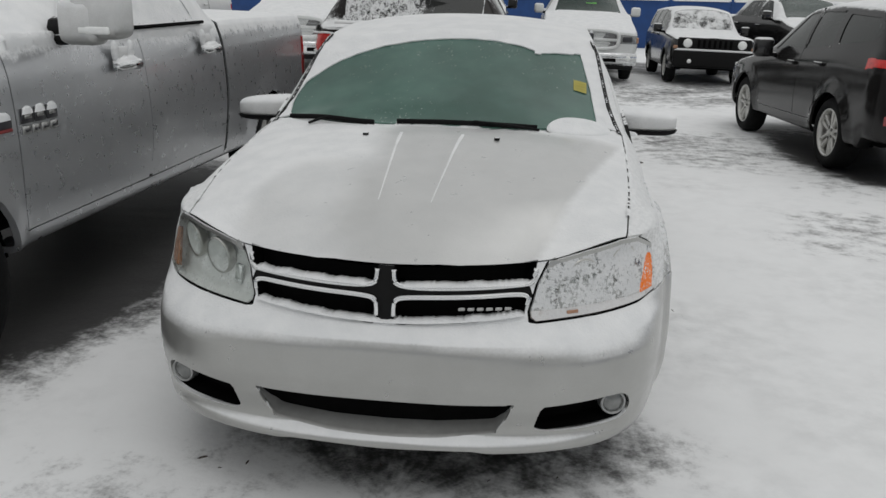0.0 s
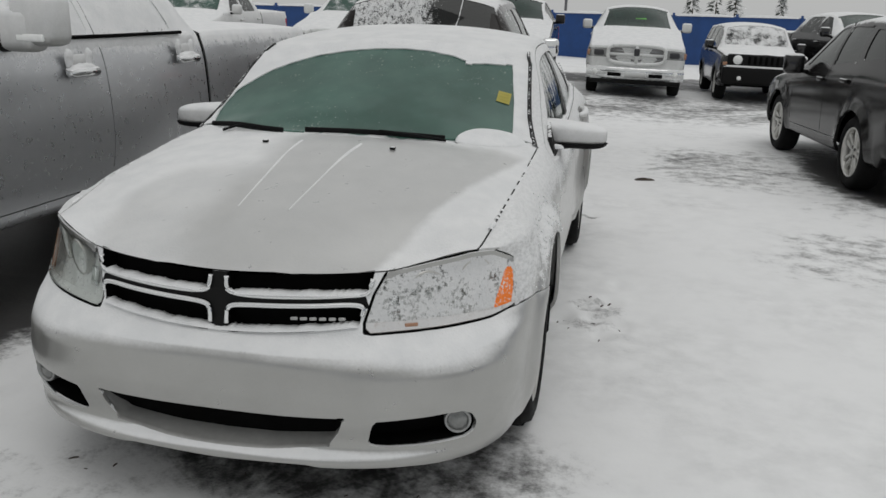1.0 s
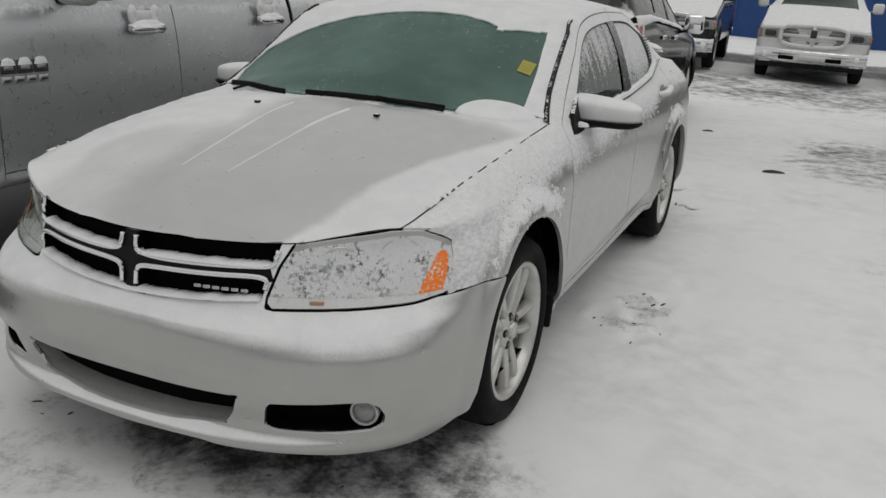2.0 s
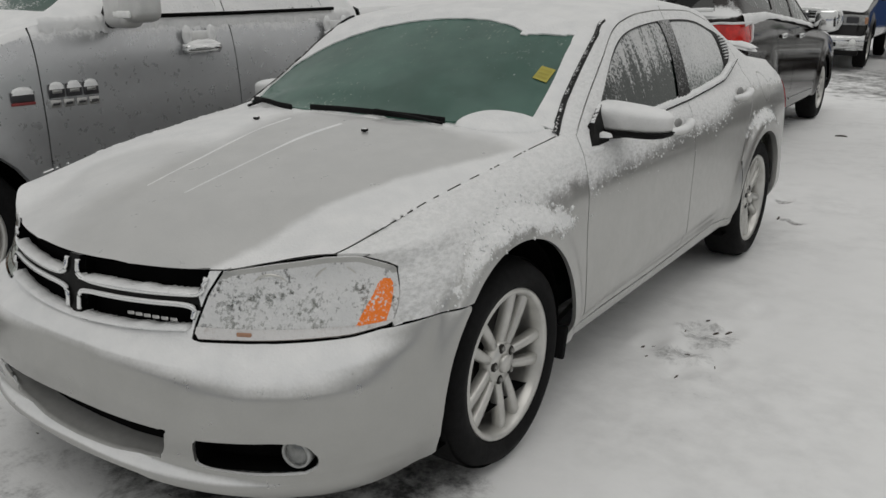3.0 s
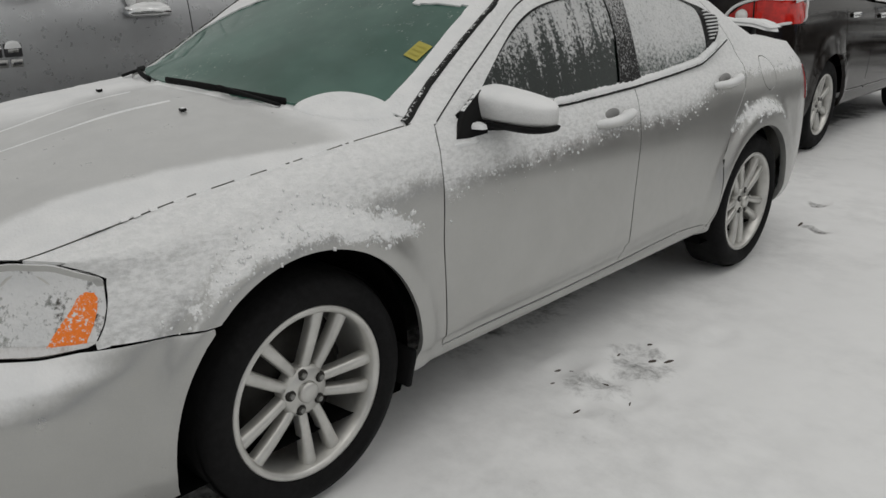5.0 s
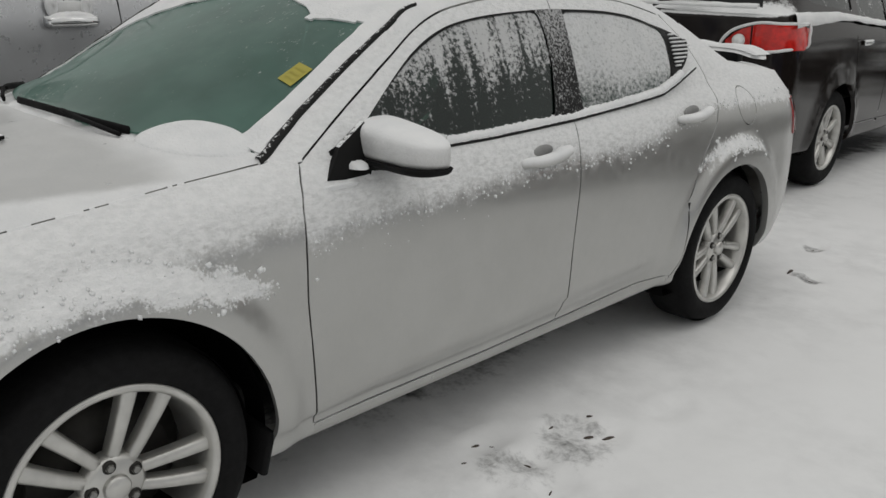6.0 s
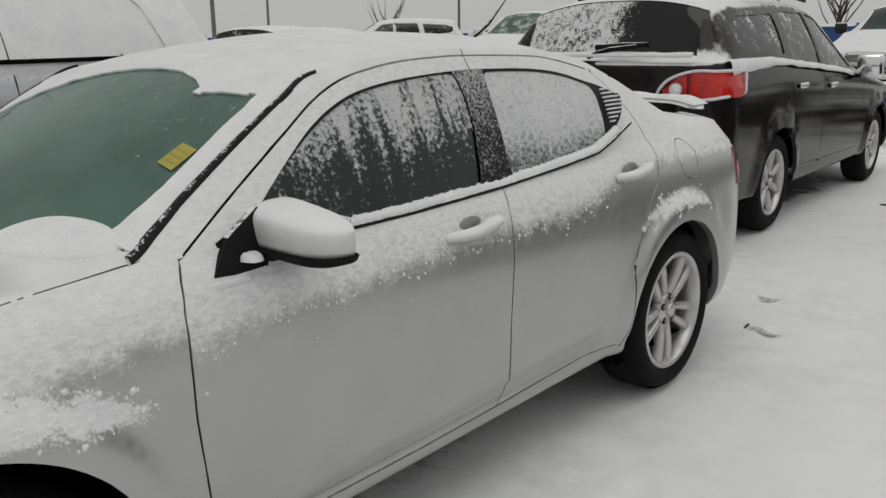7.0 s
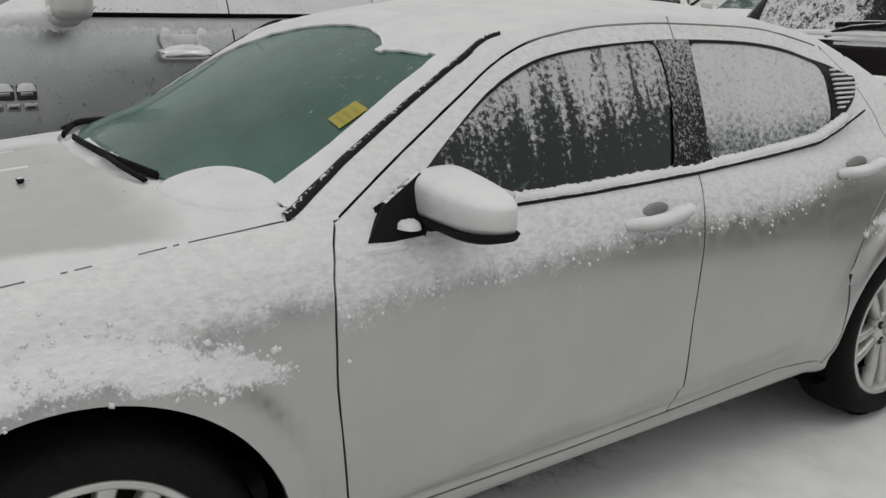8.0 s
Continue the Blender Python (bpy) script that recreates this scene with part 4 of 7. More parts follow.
on_side = lambda c: c.x > float(RAILS[8](c.y)[0]) - 0.03
hood_d = lambda c: (c.x - float(HOOD_X(c.y)[0]) if c.y < 1.42 and c.z > 0.7 else far_off)
cowl_d = lambda c: c.y - float(COWL_Y(c.x)[0])
cutters = [arch_f, arch_r, lambda c: DLO(c.y, c.z) if on_side(c) else 1.0, lambda c: WIN_F(c.y, c.z) if on_side(c) else 1.0, lambda c: WIN_R(c.y, c.z) if on_side(c) else 1.0,
           lambda c: QUARTER(c.y, c.z) if on_side(c) else 1.0, lambda c: PILLAR_B(c.y, c.z) if on_side(c) else 1.0,
           *seam(SEAM_DOOR, lambda c: c.x > 0.6), *seam(SEAM_MID, on_side), *seam(SEAM_REAR, on_side), *seam(SEAM_LOW, lambda c: c.x > 0.6), *seam(SEAM_LOW2, lambda c: c.x > 0.6), *seam(SEAM_TOP, on_side),
           wind_edge, rear_edge, lambda c: hood_d(c) - GAP, lambda c: hood_d(c) + GAP, lambda c: c.y - bonnet_y(c.x) if c.y < 0.7 and c.x < 0.80 and c.z > 0.70 else 1.0, lambda c: cowl_d(c) if c.y < 1.6 and c.x < 0.76 else 1.0,
           lambda c: c.z - 0.185, lambda c: (math.hypot(c.y - 3.82, c.z - 0.972) if c.x > 0.6 else 1) - 0.081, lambda c: (math.hypot(c.y - 3.82, c.z - 0.972) if c.x > 0.6 else 1) - 0.077]
LAMP_REAR = [(.820, .657), (.822, .70), (.816, .750), (.804, .80), (.785, .820), (.752, .841), (.70, .846)]
WING_CUT = sd_poly([(0.0, 0.0), (0.80, 0.0), (0.80, 0.655), (0.66, 0.655), (0.58, 0.655)] + [(nose_point(nose_s(x, z), z).y + 0.004, z) for x, z in LAMP_REAR] + [(0.0, 0.82)])
cutters.append(lambda c: WING_CUT(c.y, c.z) if c.x > 0.69 or c.z < 0.77 else 1.0)
for fn in cutters:
    cut(shell, fn)
shell.normal_update()
if sum(f.normal.x for f in shell.faces) < 0:
    bmesh.ops.reverse_faces(shell, faces=shell.faces)
    shell.normal_update()
body = {}
for f in shell.faces:
    c = f.calc_center_median()
    s = on_side(c)
    y, z = c.y, c.z
    hx = float(HOOD_X(y)[0]) if y < 1.42 else 0
    k = "quarter"
    if arch_f(c) < 0 or arch_r(c) < 0:
        k = "gone"
    elif y < 0.80 and (c.x > 0.69 or z < 0.77) and WING_CUT(y, z) < 0:
        k = "gone"
    elif y < 0.42 and c.x < 0.70 and f.normal.z < 0.5:
        k = "gone"
    elif y < 0.62 and c.x < 0.80 and z > 0.70 and y < bonnet_y(min(0.80, c.x)):
        k = "gone"
    elif math.hypot(y - 3.82, z - 0.972) < 0.081 and c.x > 0.6:
        k = "fuel" if math.hypot(y - 3.82, z - 0.972) < 0.077 else "gap"
    elif s and y > 1.45 and min(abs(q(y, z)) for q in (SEAM_MID, SEAM_REAR, SEAM_TOP, SEAM_DOOR, SEAM_LOW, SEAM_LOW2)) < GAP and DLO(y, z) > 0:
        k = "gap"
    elif y < 1.42 and z > 0.7 and abs(c.x - hx) < GAP and cowl_d(c) < 0:
        k = "gap"
    elif s and WIN_F(y, z) < 0:
        k = "glass_f"
    elif s and WIN_R(y, z) < 0:
        k = "glass_r"
    elif s and QUARTER(y, z) < 0:
        k = "louvre"
    elif s and DLO(y, z) < 0:
        k = "pillar_b" if PILLAR_B(y, z) < 0 else "trim"
    elif wind_edge(c) < 0:
        k = "windscreen"
    elif rear_edge(c) < 0:
        k = "rear_glass"
    elif y < 1.42 and c.x < hx and cowl_d(c) < 0:
        k = "hood" if y > bonnet_y(c.x) else "gone"
    elif y < 1.75 and c.x < 0.76 and cowl_d(c) > 0 and wind_edge(c) >= 0 and z < 1.10 and float(RAILS[8](y)[0]) - c.x > -0.01 and y < 1.43:
        k = "cowl"
    elif y < 1.53 and (y < 1.46 or y < float(np.interp(z, [q[0] for q in DOOR_EDGE[::-1]], [q[1] for q in DOOR_EDGE[::-1]]))) and z < 1.003:
        k = "wing"
    elif s and z < float(np.interp(y, [q[0] for q in LOW_EDGE], [q[1] for q in LOW_EDGE])) and 1.3 < y < 3.38:
        k = "sill"
    elif s and z < float(np.interp(y, [q[0] for q in SEAM_TOP_PTS], [q[1] for q in SEAM_TOP_PTS])) and 1.46 < y < 3.6:
        mid = float(np.interp(z, [q[0] for q in MID_EDGE[::-1]], [q[1] for q in MID_EDGE[::-1]]))
        rear = float(np.interp(z, [0.318, 0.42, 0.62, 0.80, 0.92, 1.02, 1.12, 1.25, 1.34], [3.29, 3.31, 3.33, 3.42, 3.535, 3.585, 3.57, 3.50, 3.40]))
        k = "door_f" if y < mid else ("door_r" if y < rear else "quarter")
    elif z > 1.0 and y < 1.43 and cowl_d(c) > 0 and c.x < 0.76 and wind_edge(c) >= 0 and not s:
        k = "cowl"
    elif rear_edge(c) >= 0 and y > 3.85 and not s:
        k = "boot"
    elif not s or (z > 1.3):
        k = "roof"
    if (k == "quarter" and y < 2.3) or (k == "roof" and y < 1.75):
        k = "pillar_a"
    body.setdefault(k, []).append(f)

car = thing("silver_saloon_car", "silver four-door saloon car dusted with fresh snow", "car")
B = body.get
part("bonnet", rim(pick(B("hood"), "both"), 0.03, True, lambda c: Vector((0, -1.0, 0.10)) if c.y < 0.45 else None), silver, car, "silver bonnet with two creases under thin melting snow")
part("roof", rim(pick(B("roof", []), "both"), 0.02), silver, car, "snow-covered roof")
if B("boot"):
    part("boot_lid", rim(pick(B("boot"), "both"), 0.02), silver, car)
part("cowl", rim(pick(B("cowl", []), "both", push=-0.012), 0.02), cowl_black, car, "black cowl panel with packed snow")
part("windscreen", rim(keep_main(pick(B("windscreen"), "both", push=-0.002), 0.5), 0.005), g_wind, car, "green-tinted wiped windscreen filmed with ice")
part("rear_window", rim(pick(B("rear_glass"), "both"), 0.005), g_snow, car)
for side, sx in (("left", 1), ("right", -1)):
    rows = []
    for y in np.linspace(1.412, 2.028, 70):
        r8, zc = RAILS[8](float(y)), float(CENTRE(float(y))[0])
        t = (y - 1.412) / 0.616
        w, h = 0.0130 - 0.0050 * t, 0.010 + 0.0015 * noise.noise(Vector((y * 30, 0, 0)))
        mid = r8[0] - 0.012 + 0.014 * max(0, 1 - t * 4)
        rows.append([])
        for a, b in ((-1.0, -0.6), (-0.85, 0.7), (-0.35, 1.0), (0.35, 1.0), (0.85, 0.7), (1.0, -0.6)):
            x = mid + a * w
            z = zc - (zc - r8[1]) * min(1.0, x / r8[0]) ** 2.3 - max(0.0, x - r8[0]) * 0.9
            rows[-1].append((x * sx, float(y), z + b * h))
    bm = sheet(rows)
    bmesh.ops.recalc_face_normals(bm, faces=bm.faces)
    part("windscreen_seal", bm, seal_black, car, "black rubber windscreen edge strip flecked with snow")
    part("wing", rim(pick(B("wing"), side), 0.014), silver_side, car)
    d = part("front_door", rim(pick(B("door_f"), side), 0.03), silver_side, car)
    part("window", rim(pick(B("glass_f"), side, push=-0.006), 0.004), g_front, d, "dark side glass with frozen snow streaks")
    part("window_trim", pick(B("trim"), side, push=-0.002), trim_black, d)
    part("pillar_cover", pick(B("pillar_b"), side, push=0.0), pillar_black, d, "black door pillar flecked with snow")
    d = part("rear_door", rim(pick(B("door_r"), side), 0.03), silver_side, car)
    part("window", rim(pick(B("glass_r"), side, push=-0.006), 0.004), g_rear, d, "rear side glass coated with frost")
    q = part("rear_quarter", rim(keep_main(pick(B("quarter"), side), 0.6), 0.03), silver_side, car)
    part("fuel_flap", rim(pick(B("fuel"), side), 0.01), silver_side, q)
    part("quarter_louvre", rim(pick(B("louvre"), side, push=-0.004), 0.004), trim_black, q)
    for k in range(9):
        z = 1.152 + k * 0.0145
        y1 = 3.356 + 0.10 * (z - 1.15)
        y2 = float(np.interp(z, [1.15, 1.188, 1.225, 1.245, 1.272], [3.39, 3.47, 3.513, 3.475, 3.395]))
        if y2 - y1 > 0.015:
            bm = bmesh.new()
            xx = float(np.interp(z, [1.08, 1.30], [0.775, 0.668])) + 0.014
            box(bm, (0.012, y2 - y1, 0.006), pose(xx * sx, (y1 + y2) / 2, z, 0, -22 * sx, 3 * sx), 0.002, 1)
            part("louvre_slat", bm, m_snow, q)
    part("windscreen_pillar", rim(pick(B("pillar_a"), side), 0.02), silver_side, car, "silver windscreen pillar coated with snow")
    part("sill", rim(pick(B("sill"), side), 0.03), silver_bumper, car)
    part("shut_line", pick(B("gap"), side, push=-0.006), hole_black, car)
bum = part("front_bumper", rim(pick(zones["bumper"], "both"), 0.010), silver_bumper, car, "silver front bumper with snow on its ledge")
grille = part("grille", rim(pick(zones["grille_face"], "both"), 0.02), surround_snow, car, "crosshair grille with chrome frames packed with snow")
part("grille_cross", rim(pick(zones["grille_cross"], "both", push=-0.002), 0.02), trim_black, grille, "black centre cross")
# black sheet behind the bumper, put there as the shade of its openings
part("bumper_dark_back", pick([f for k in ("bumper", "fog_hole", "intake_hole", "grille_face", "grille_cross") for f in zones[k] if f.calc_center_median().z > 0.31], "both", push=-0.105), hole_black, bum)
# black trays: the grille openings' shade is put into their colour
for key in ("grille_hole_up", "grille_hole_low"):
    part("grille_dark_back", rim(pick(zones[key], "both", push=-0.05), -0.05), hole_black, grille)
    for sgn in ("left", "right"):
        fr = pick(zones[key], sgn)
        loop = [e for e in fr.edges if len(e.link_faces) == 1]
        nxt = {}
        for e in loop:
            a, b = e.verts
            nxt.setdefault(a, []).append(b)
            nxt.setdefault(b, []).append(a)
        start = next(iter(nxt))
        ring, prev, cur = [start], None, start
        while True:
            opts = [v for v in nxt[cur] if v is not prev]
            prev, cur = cur, opts[0]
            if cur is start:
                break
            ring.append(cur)
        up = key == "grille_hole_up"
        inside = (lambda v: v.co.z <= 0.785) if up else (lambda v: v.co.z >= 0.640 + 0.03 * (abs(v.co.x) / 0.4) ** 1.6)
        first = next((i for i, v in enumerate(ring) if not inside(v) and inside(ring[(i + 1) % len(ring)])), 0)
        ring = ring[first + 1:] + ring[:first + 1]
        pts = [v.co + v.normal * 0.004 for v in ring if inside(v)]
        for _ in range(8):
            pts = [(pts[i - 1] + pts[i] * 2 + pts[i + 1]) / 4 if 0 < i < len(pts) - 1 else pts[i] for i in range(len(pts))]
        fr2 = tube(pts, 0.0075, 8, 1.0)
        fr.free()
        part("chrome_frame", fr2, chrome_snow, grille, "chrome grille frame dusted with snow")
for sx in (1, -1):
    for zf, x0, x1, h0 in ((lambda x: 0.737 + 0.004 * x / 0.4, 0.04, 0.425, 0.010), (lambda x: 0.627 + 0.026 * (x / 0.415) ** 1.6, 0.0, 0.41, 0.011)):
        rows = []
        for x in np.linspace(x0, x1, 70):
            p = nose_point(nose_s(x, zf(x)), zf(x))
            h = h0 * (0.9 + 0.45 * noise.noise(Vector((x * 21, sx * 3, 1.0))) + 0.5 * noise.noise(Vector((x * 110, 5, sx)))) * min(1, (x1 - x) / 0.03 + 0.2, (x - x0) / 0.03 + 0.2)
            h = max(0.003, h)
            rows.append([(p.x * sx, p.y + dy, p.z + dz * h) for dy, dz in ((-0.012, 0.0), (-0.010, 0.6), (0.0, 1.0), (0.012, 1.05), (0.03, 0.9), (0.034, 0.0))])
        bm = sheet(rows)
        bmesh.ops.recalc_face_normals(bm, faces=bm.faces)
        part("grille_snow", bm, m_snow, grille)
floor_rows, slot_rows = [], []
for x in np.linspace(-0.3915, 0.3915, 61):
    a = abs(float(x))
    zt = float(np.interp(a, [0, 0.20, 0.392], [0.394, 0.395, 0.400]))
    zb = float(np.interp(a, [0, 0.16, 0.338, 0.372, 0.392], [0.275, 0.279, 0.298, 0.345, 0.399]))
    ft, fb = nose_point(nose_s(a, zt), zt), nose_point(nose_s(a, zb), zb)
    deep = 0.090 * min(1.0, (0.394 - a) / 0.05) ** 0.6
    zm = zb + (zt - zb) * 0.14
    back = ft.y + deep
    floor_rows.append([(float(x), fb.y + 0.0015, zb - 0.001), (float(x), fb.y + 0.010, zb + 0.004)] + [(float(x), fb.y + (back - fb.y) * t, zb + (zm - zb) * t) for t in (0.2, 0.4, 0.6, 0.8, 1.0)])
    # back and roof, coloured black for the shade inside the intake
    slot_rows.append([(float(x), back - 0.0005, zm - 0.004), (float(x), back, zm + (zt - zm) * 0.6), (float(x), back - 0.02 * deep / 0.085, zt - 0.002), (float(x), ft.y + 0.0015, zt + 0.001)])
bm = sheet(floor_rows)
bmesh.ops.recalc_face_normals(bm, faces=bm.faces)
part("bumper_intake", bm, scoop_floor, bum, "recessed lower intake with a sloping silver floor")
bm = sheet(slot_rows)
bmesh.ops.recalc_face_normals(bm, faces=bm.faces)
part("intake_shade_back", bm, hole_black, bum)
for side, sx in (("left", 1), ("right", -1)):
    # recess walls carry the shade within them as black colour
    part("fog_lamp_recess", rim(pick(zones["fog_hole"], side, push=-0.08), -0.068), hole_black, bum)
    fog = new("fog_lamp")
    fog.parent = car
    fog.matrix_basis = pose(0.697 * sx, 0.180, 0.358, 0, 0, 14 * sx) @ Matrix.Scale(0.90, 4)
    part("lens", lathe([(0.0, -0.012), (0.020, -0.010), (0.036, -0.002)], 24, "y"), fog_glass, fog)
    part("bezel", lathe([(0.036, 0.0), (0.037, -0.010), (0.043, -0.012), (0.046, -0.004), (0.046, 0.03)], 28, "y"), fog_ring, fog)
    bm = bmesh.new()
    bmesh.ops.create_cone(bm, cap_ends=True, segments=20, radius1=0.046, radius2=0.046, depth=0.004)
    bmesh.ops.rotate(bm, verts=bm.verts, cent=(0, 0, 0), matrix=Matrix.Rotation(radians(90), 3, "X"))
    bmesh.ops.translate(bm, verts=bm.verts, vec=(0, 0.025, 0))
    part("housing", bm, hole_black, fog)
    lamp_faces = zones["lens"] + zones["brow"] + zones.get("amber", []) + zones["low_lens"]
    hl = part("headlamp", rim(pick(lamp_faces, side, push=-0.040), -0.038), lamp_clear, car, "clear headlamp crusted with snow grains" if sx > 0 else "clear headlamp nearly free of snow")
    part("lens", rim(pick(zones["lens"], side, push=0.003), 0.004), lens_frost if sx > 0 else lens_clean, hl).visible_shadow = False
    part("indicator", rim(pick(zones["amber"], side, push=0.004), 0.012), lamp_amber if sx > 0 else lamp_amber_dim, hl, "orange side indicator lens")
    part("marker_strip", rim(pick(zones["low_lens"], side, push=0.006), 0.007), marker_frost if sx > 0 else lens_clean, hl, "brownish marker strip under frost" if sx > 0 else "").visible_shadow = False
    part("lamp_brow", rim(pick(zones["brow"], side, push=0.003), 0.006), silver_bumper, hl)
    part("lamp_gap", pick(zones["lens_gap"], side, push=-0.004), hole_black, hl)
    for x, z, r, turn in ((0.585, 0.742, 0.056, 34), (0.708, 0.762, 0.058, 46)):
        p = nose_point(nose_s(x, z), z)
        bowl = new("reflector_bowl")
        bowl.parent = hl
        bowl.matrix_basis = pose((p.x - 0.012) * sx, p.y + 0.026, p.z, 6, 0, turn * sx)
        part("bowl", lathe([(r, -0.014), (r * 0.92, -0.014), (r * 0.88, -0.004), (r * 0.6, 0.012), (r * 0.3, 0.018), (0.0, 0.020)], 28, "y"), lamp_clear, bowl)
        part("bowl_ring", lathe([(r * 0.98, -0.016), (r * 1.06, -0.017), (r * 1.10, -0.008), (r * 1.10, 0.012)], 28, "y"), alloy, bowl)
        part("bulb", lathe([(0.0, -0.012), (0.010, -0.010), (0.014, 0.0), (0.012, 0.02)], 14, "y"), lamp_clear, bowl)
    bm = bmesh.new()
    p = nose_point(nose_s(0.495, 0.70), 0.70)
    box(bm, (0.03, 0.012, 0.07), pose(p.x * sx, p.y + 0.03, p.z, 0, -12 * sx, 24 * sx), 0.006, 2)
    part("lamp_fin", bm, chrome, hl)
    if sx > 0:
        bm = bmesh.new()
        p = nose_point(nose_s(0.553, 0.650), 0.650)
        box(bm, (0.040, 0.006, 0.014), pose(p.x, p.y - 0.006, p.z + 0.002, 0, 0, 27), 0.003)
        part("marker_reflector", bm, lamp_amber_dim, hl, "small dull orange marker reflector")
    # wheels and dark arch liners
    for hy in (HUB_F, HUB_R):
        wheel_at(car, ((0.760 if hy < 2 else 0.775) * sx, hy, HUB_Z), sx, WHEEL_R, 0.249, 0.215, "split", turn=-6 if hy < 2 else 50, seg=64)
        rl = 0.414 if hy < 2 else 0.394
        bm = lathe([(rl, 0.055 * sx), (rl + 0.004, 0.03 * sx), (rl + 0.004, -0.16 * sx), (0.0, -0.20 * sx)], 48)
        bmesh.ops.translate(bm, verts=bm.verts, vec=(0.775 * sx, 0.952 if hy < 2 else 3.70, 0.352))
        for v in bm.verts:
            v.co.z = max(v.co.z, 0.20)
        part("arch_liner", bm, hole_black, car)


# rounded tail closing the body
tail_rows = []
for k in range(13):
    a = k / 12 * math.pi / 2
    tail_rows.append([(x * max(0.0, math.cos(a)) ** 0.45, 4.6 + 0.21 * math.sin(a) * (1 if z < 0.75 else 1 - 0.35 * min(1, (z - 0.75) / 0.2)), z) for x, y, z in section(4.6)])
tail = sheet(tail_rows)
tail.normal_update()
if sum(f.normal.y for f in tail.faces) < 0:
    bmesh.ops.reverse_faces(tail, faces=tail.faces)
    tail.normal_update()
part("rear_bumper", pick(list(tail.faces), "both"), silver_bumper, car)
for side, sx in (("left", 1), ("right", -1)):
    rows = []
    for k in range(9):
        y = 4.34 + 0.32 * k / 8
        row = []
        for j in range(7):
            z = 0.80 + 0.165 * j / 6
            sec = section(min(4.6, y))
            px = [q for q in sec if q[2] <= 1.0]
            x = float(np.interp(z, [q[2] for q in px[6:]], [q[0] for q in px[6:]]))
            if y > 4.6:
                a = (y - 4.6) / 0.21
                x *= math.cos(math.asin(min(1, a))) ** 0.45
            row.append(((x + 0.006) * sx, y + 0.004, z))
        rows.append(row)
    bm = sheet(rows)
    bm.normal_update()
    if sum(f.normal.x for f in bm.faces) * sx < 0:
        bmesh.ops.reverse_faces(bm, faces=bm.faces)
    part("tail_lamp", rim(bm, 0.02, False), lamp_red_dark, car, "wrapped red tail lamp")

# boot spoiler with its snow
sp_rows, sn_rows = [], []
for k in range(25):
    u = -1 + 2 * k / 24
    x, y = 0.635 * u, 4.56 - 0.16 * u * u
    z = 1.146 - 0.022 * max(0, abs(u) - 0.78) / 0.22
    ring = [(0.0, 0.0), (0.02, 0.018), (0.10, 0.024), (0.17, 0.020), (0.185, 0.008), (0.15, -0.002), (0.05, -0.008)]
    f = min(1.0, 0.15 + (1 - abs(u)) / 0.08)
    sp_rows.append([(x, y - 0.06 + 0.09 + (a - 0.09) * f, z + b * f) for a, b in ring + ring[:1]])
bm = sheet(sp_rows)
bmesh.ops.recalc_face_normals(bm, faces=bm.faces)
spoiler = part("boot_spoiler", bm, silver, car, "raised boot spoiler capped with snow")
for sx in (-0.42, 0.0, 0.42):
    bm = bmesh.new()
    box(bm, (0.10, 0.08, 0.06), pose(sx, 4.50, 1.125), 0.01)
    part("spoiler_foot", bm, trim_black, spoiler)
for k in range(25):
    u = -0.97 + 1.94 * k / 24
    x, y = 0.635 * u, 4.56 - 0.16 * u * u
    z = 1.146 - 0.022 * max(0, abs(u) - 0.78) / 0.22 + 0.017
    h = (0.020 + 0.005 * math.sin(9 * u) + 0.003 * math.sin(23 * u)) * min(1.0, 0.05 + (0.97 - abs(u)) / 0.12)
    sn_rows.append([(x, y - 0.05, z), (x, y - 0.04, z + h * 0.7), (x, y, z + h), (x, y + 0.06, z + h), (x, y + 0.105, z + h * 0.75), (x, y + 0.12, z)])
part("snow_cap", sheet(sn_rows), m_snow, spoiler)

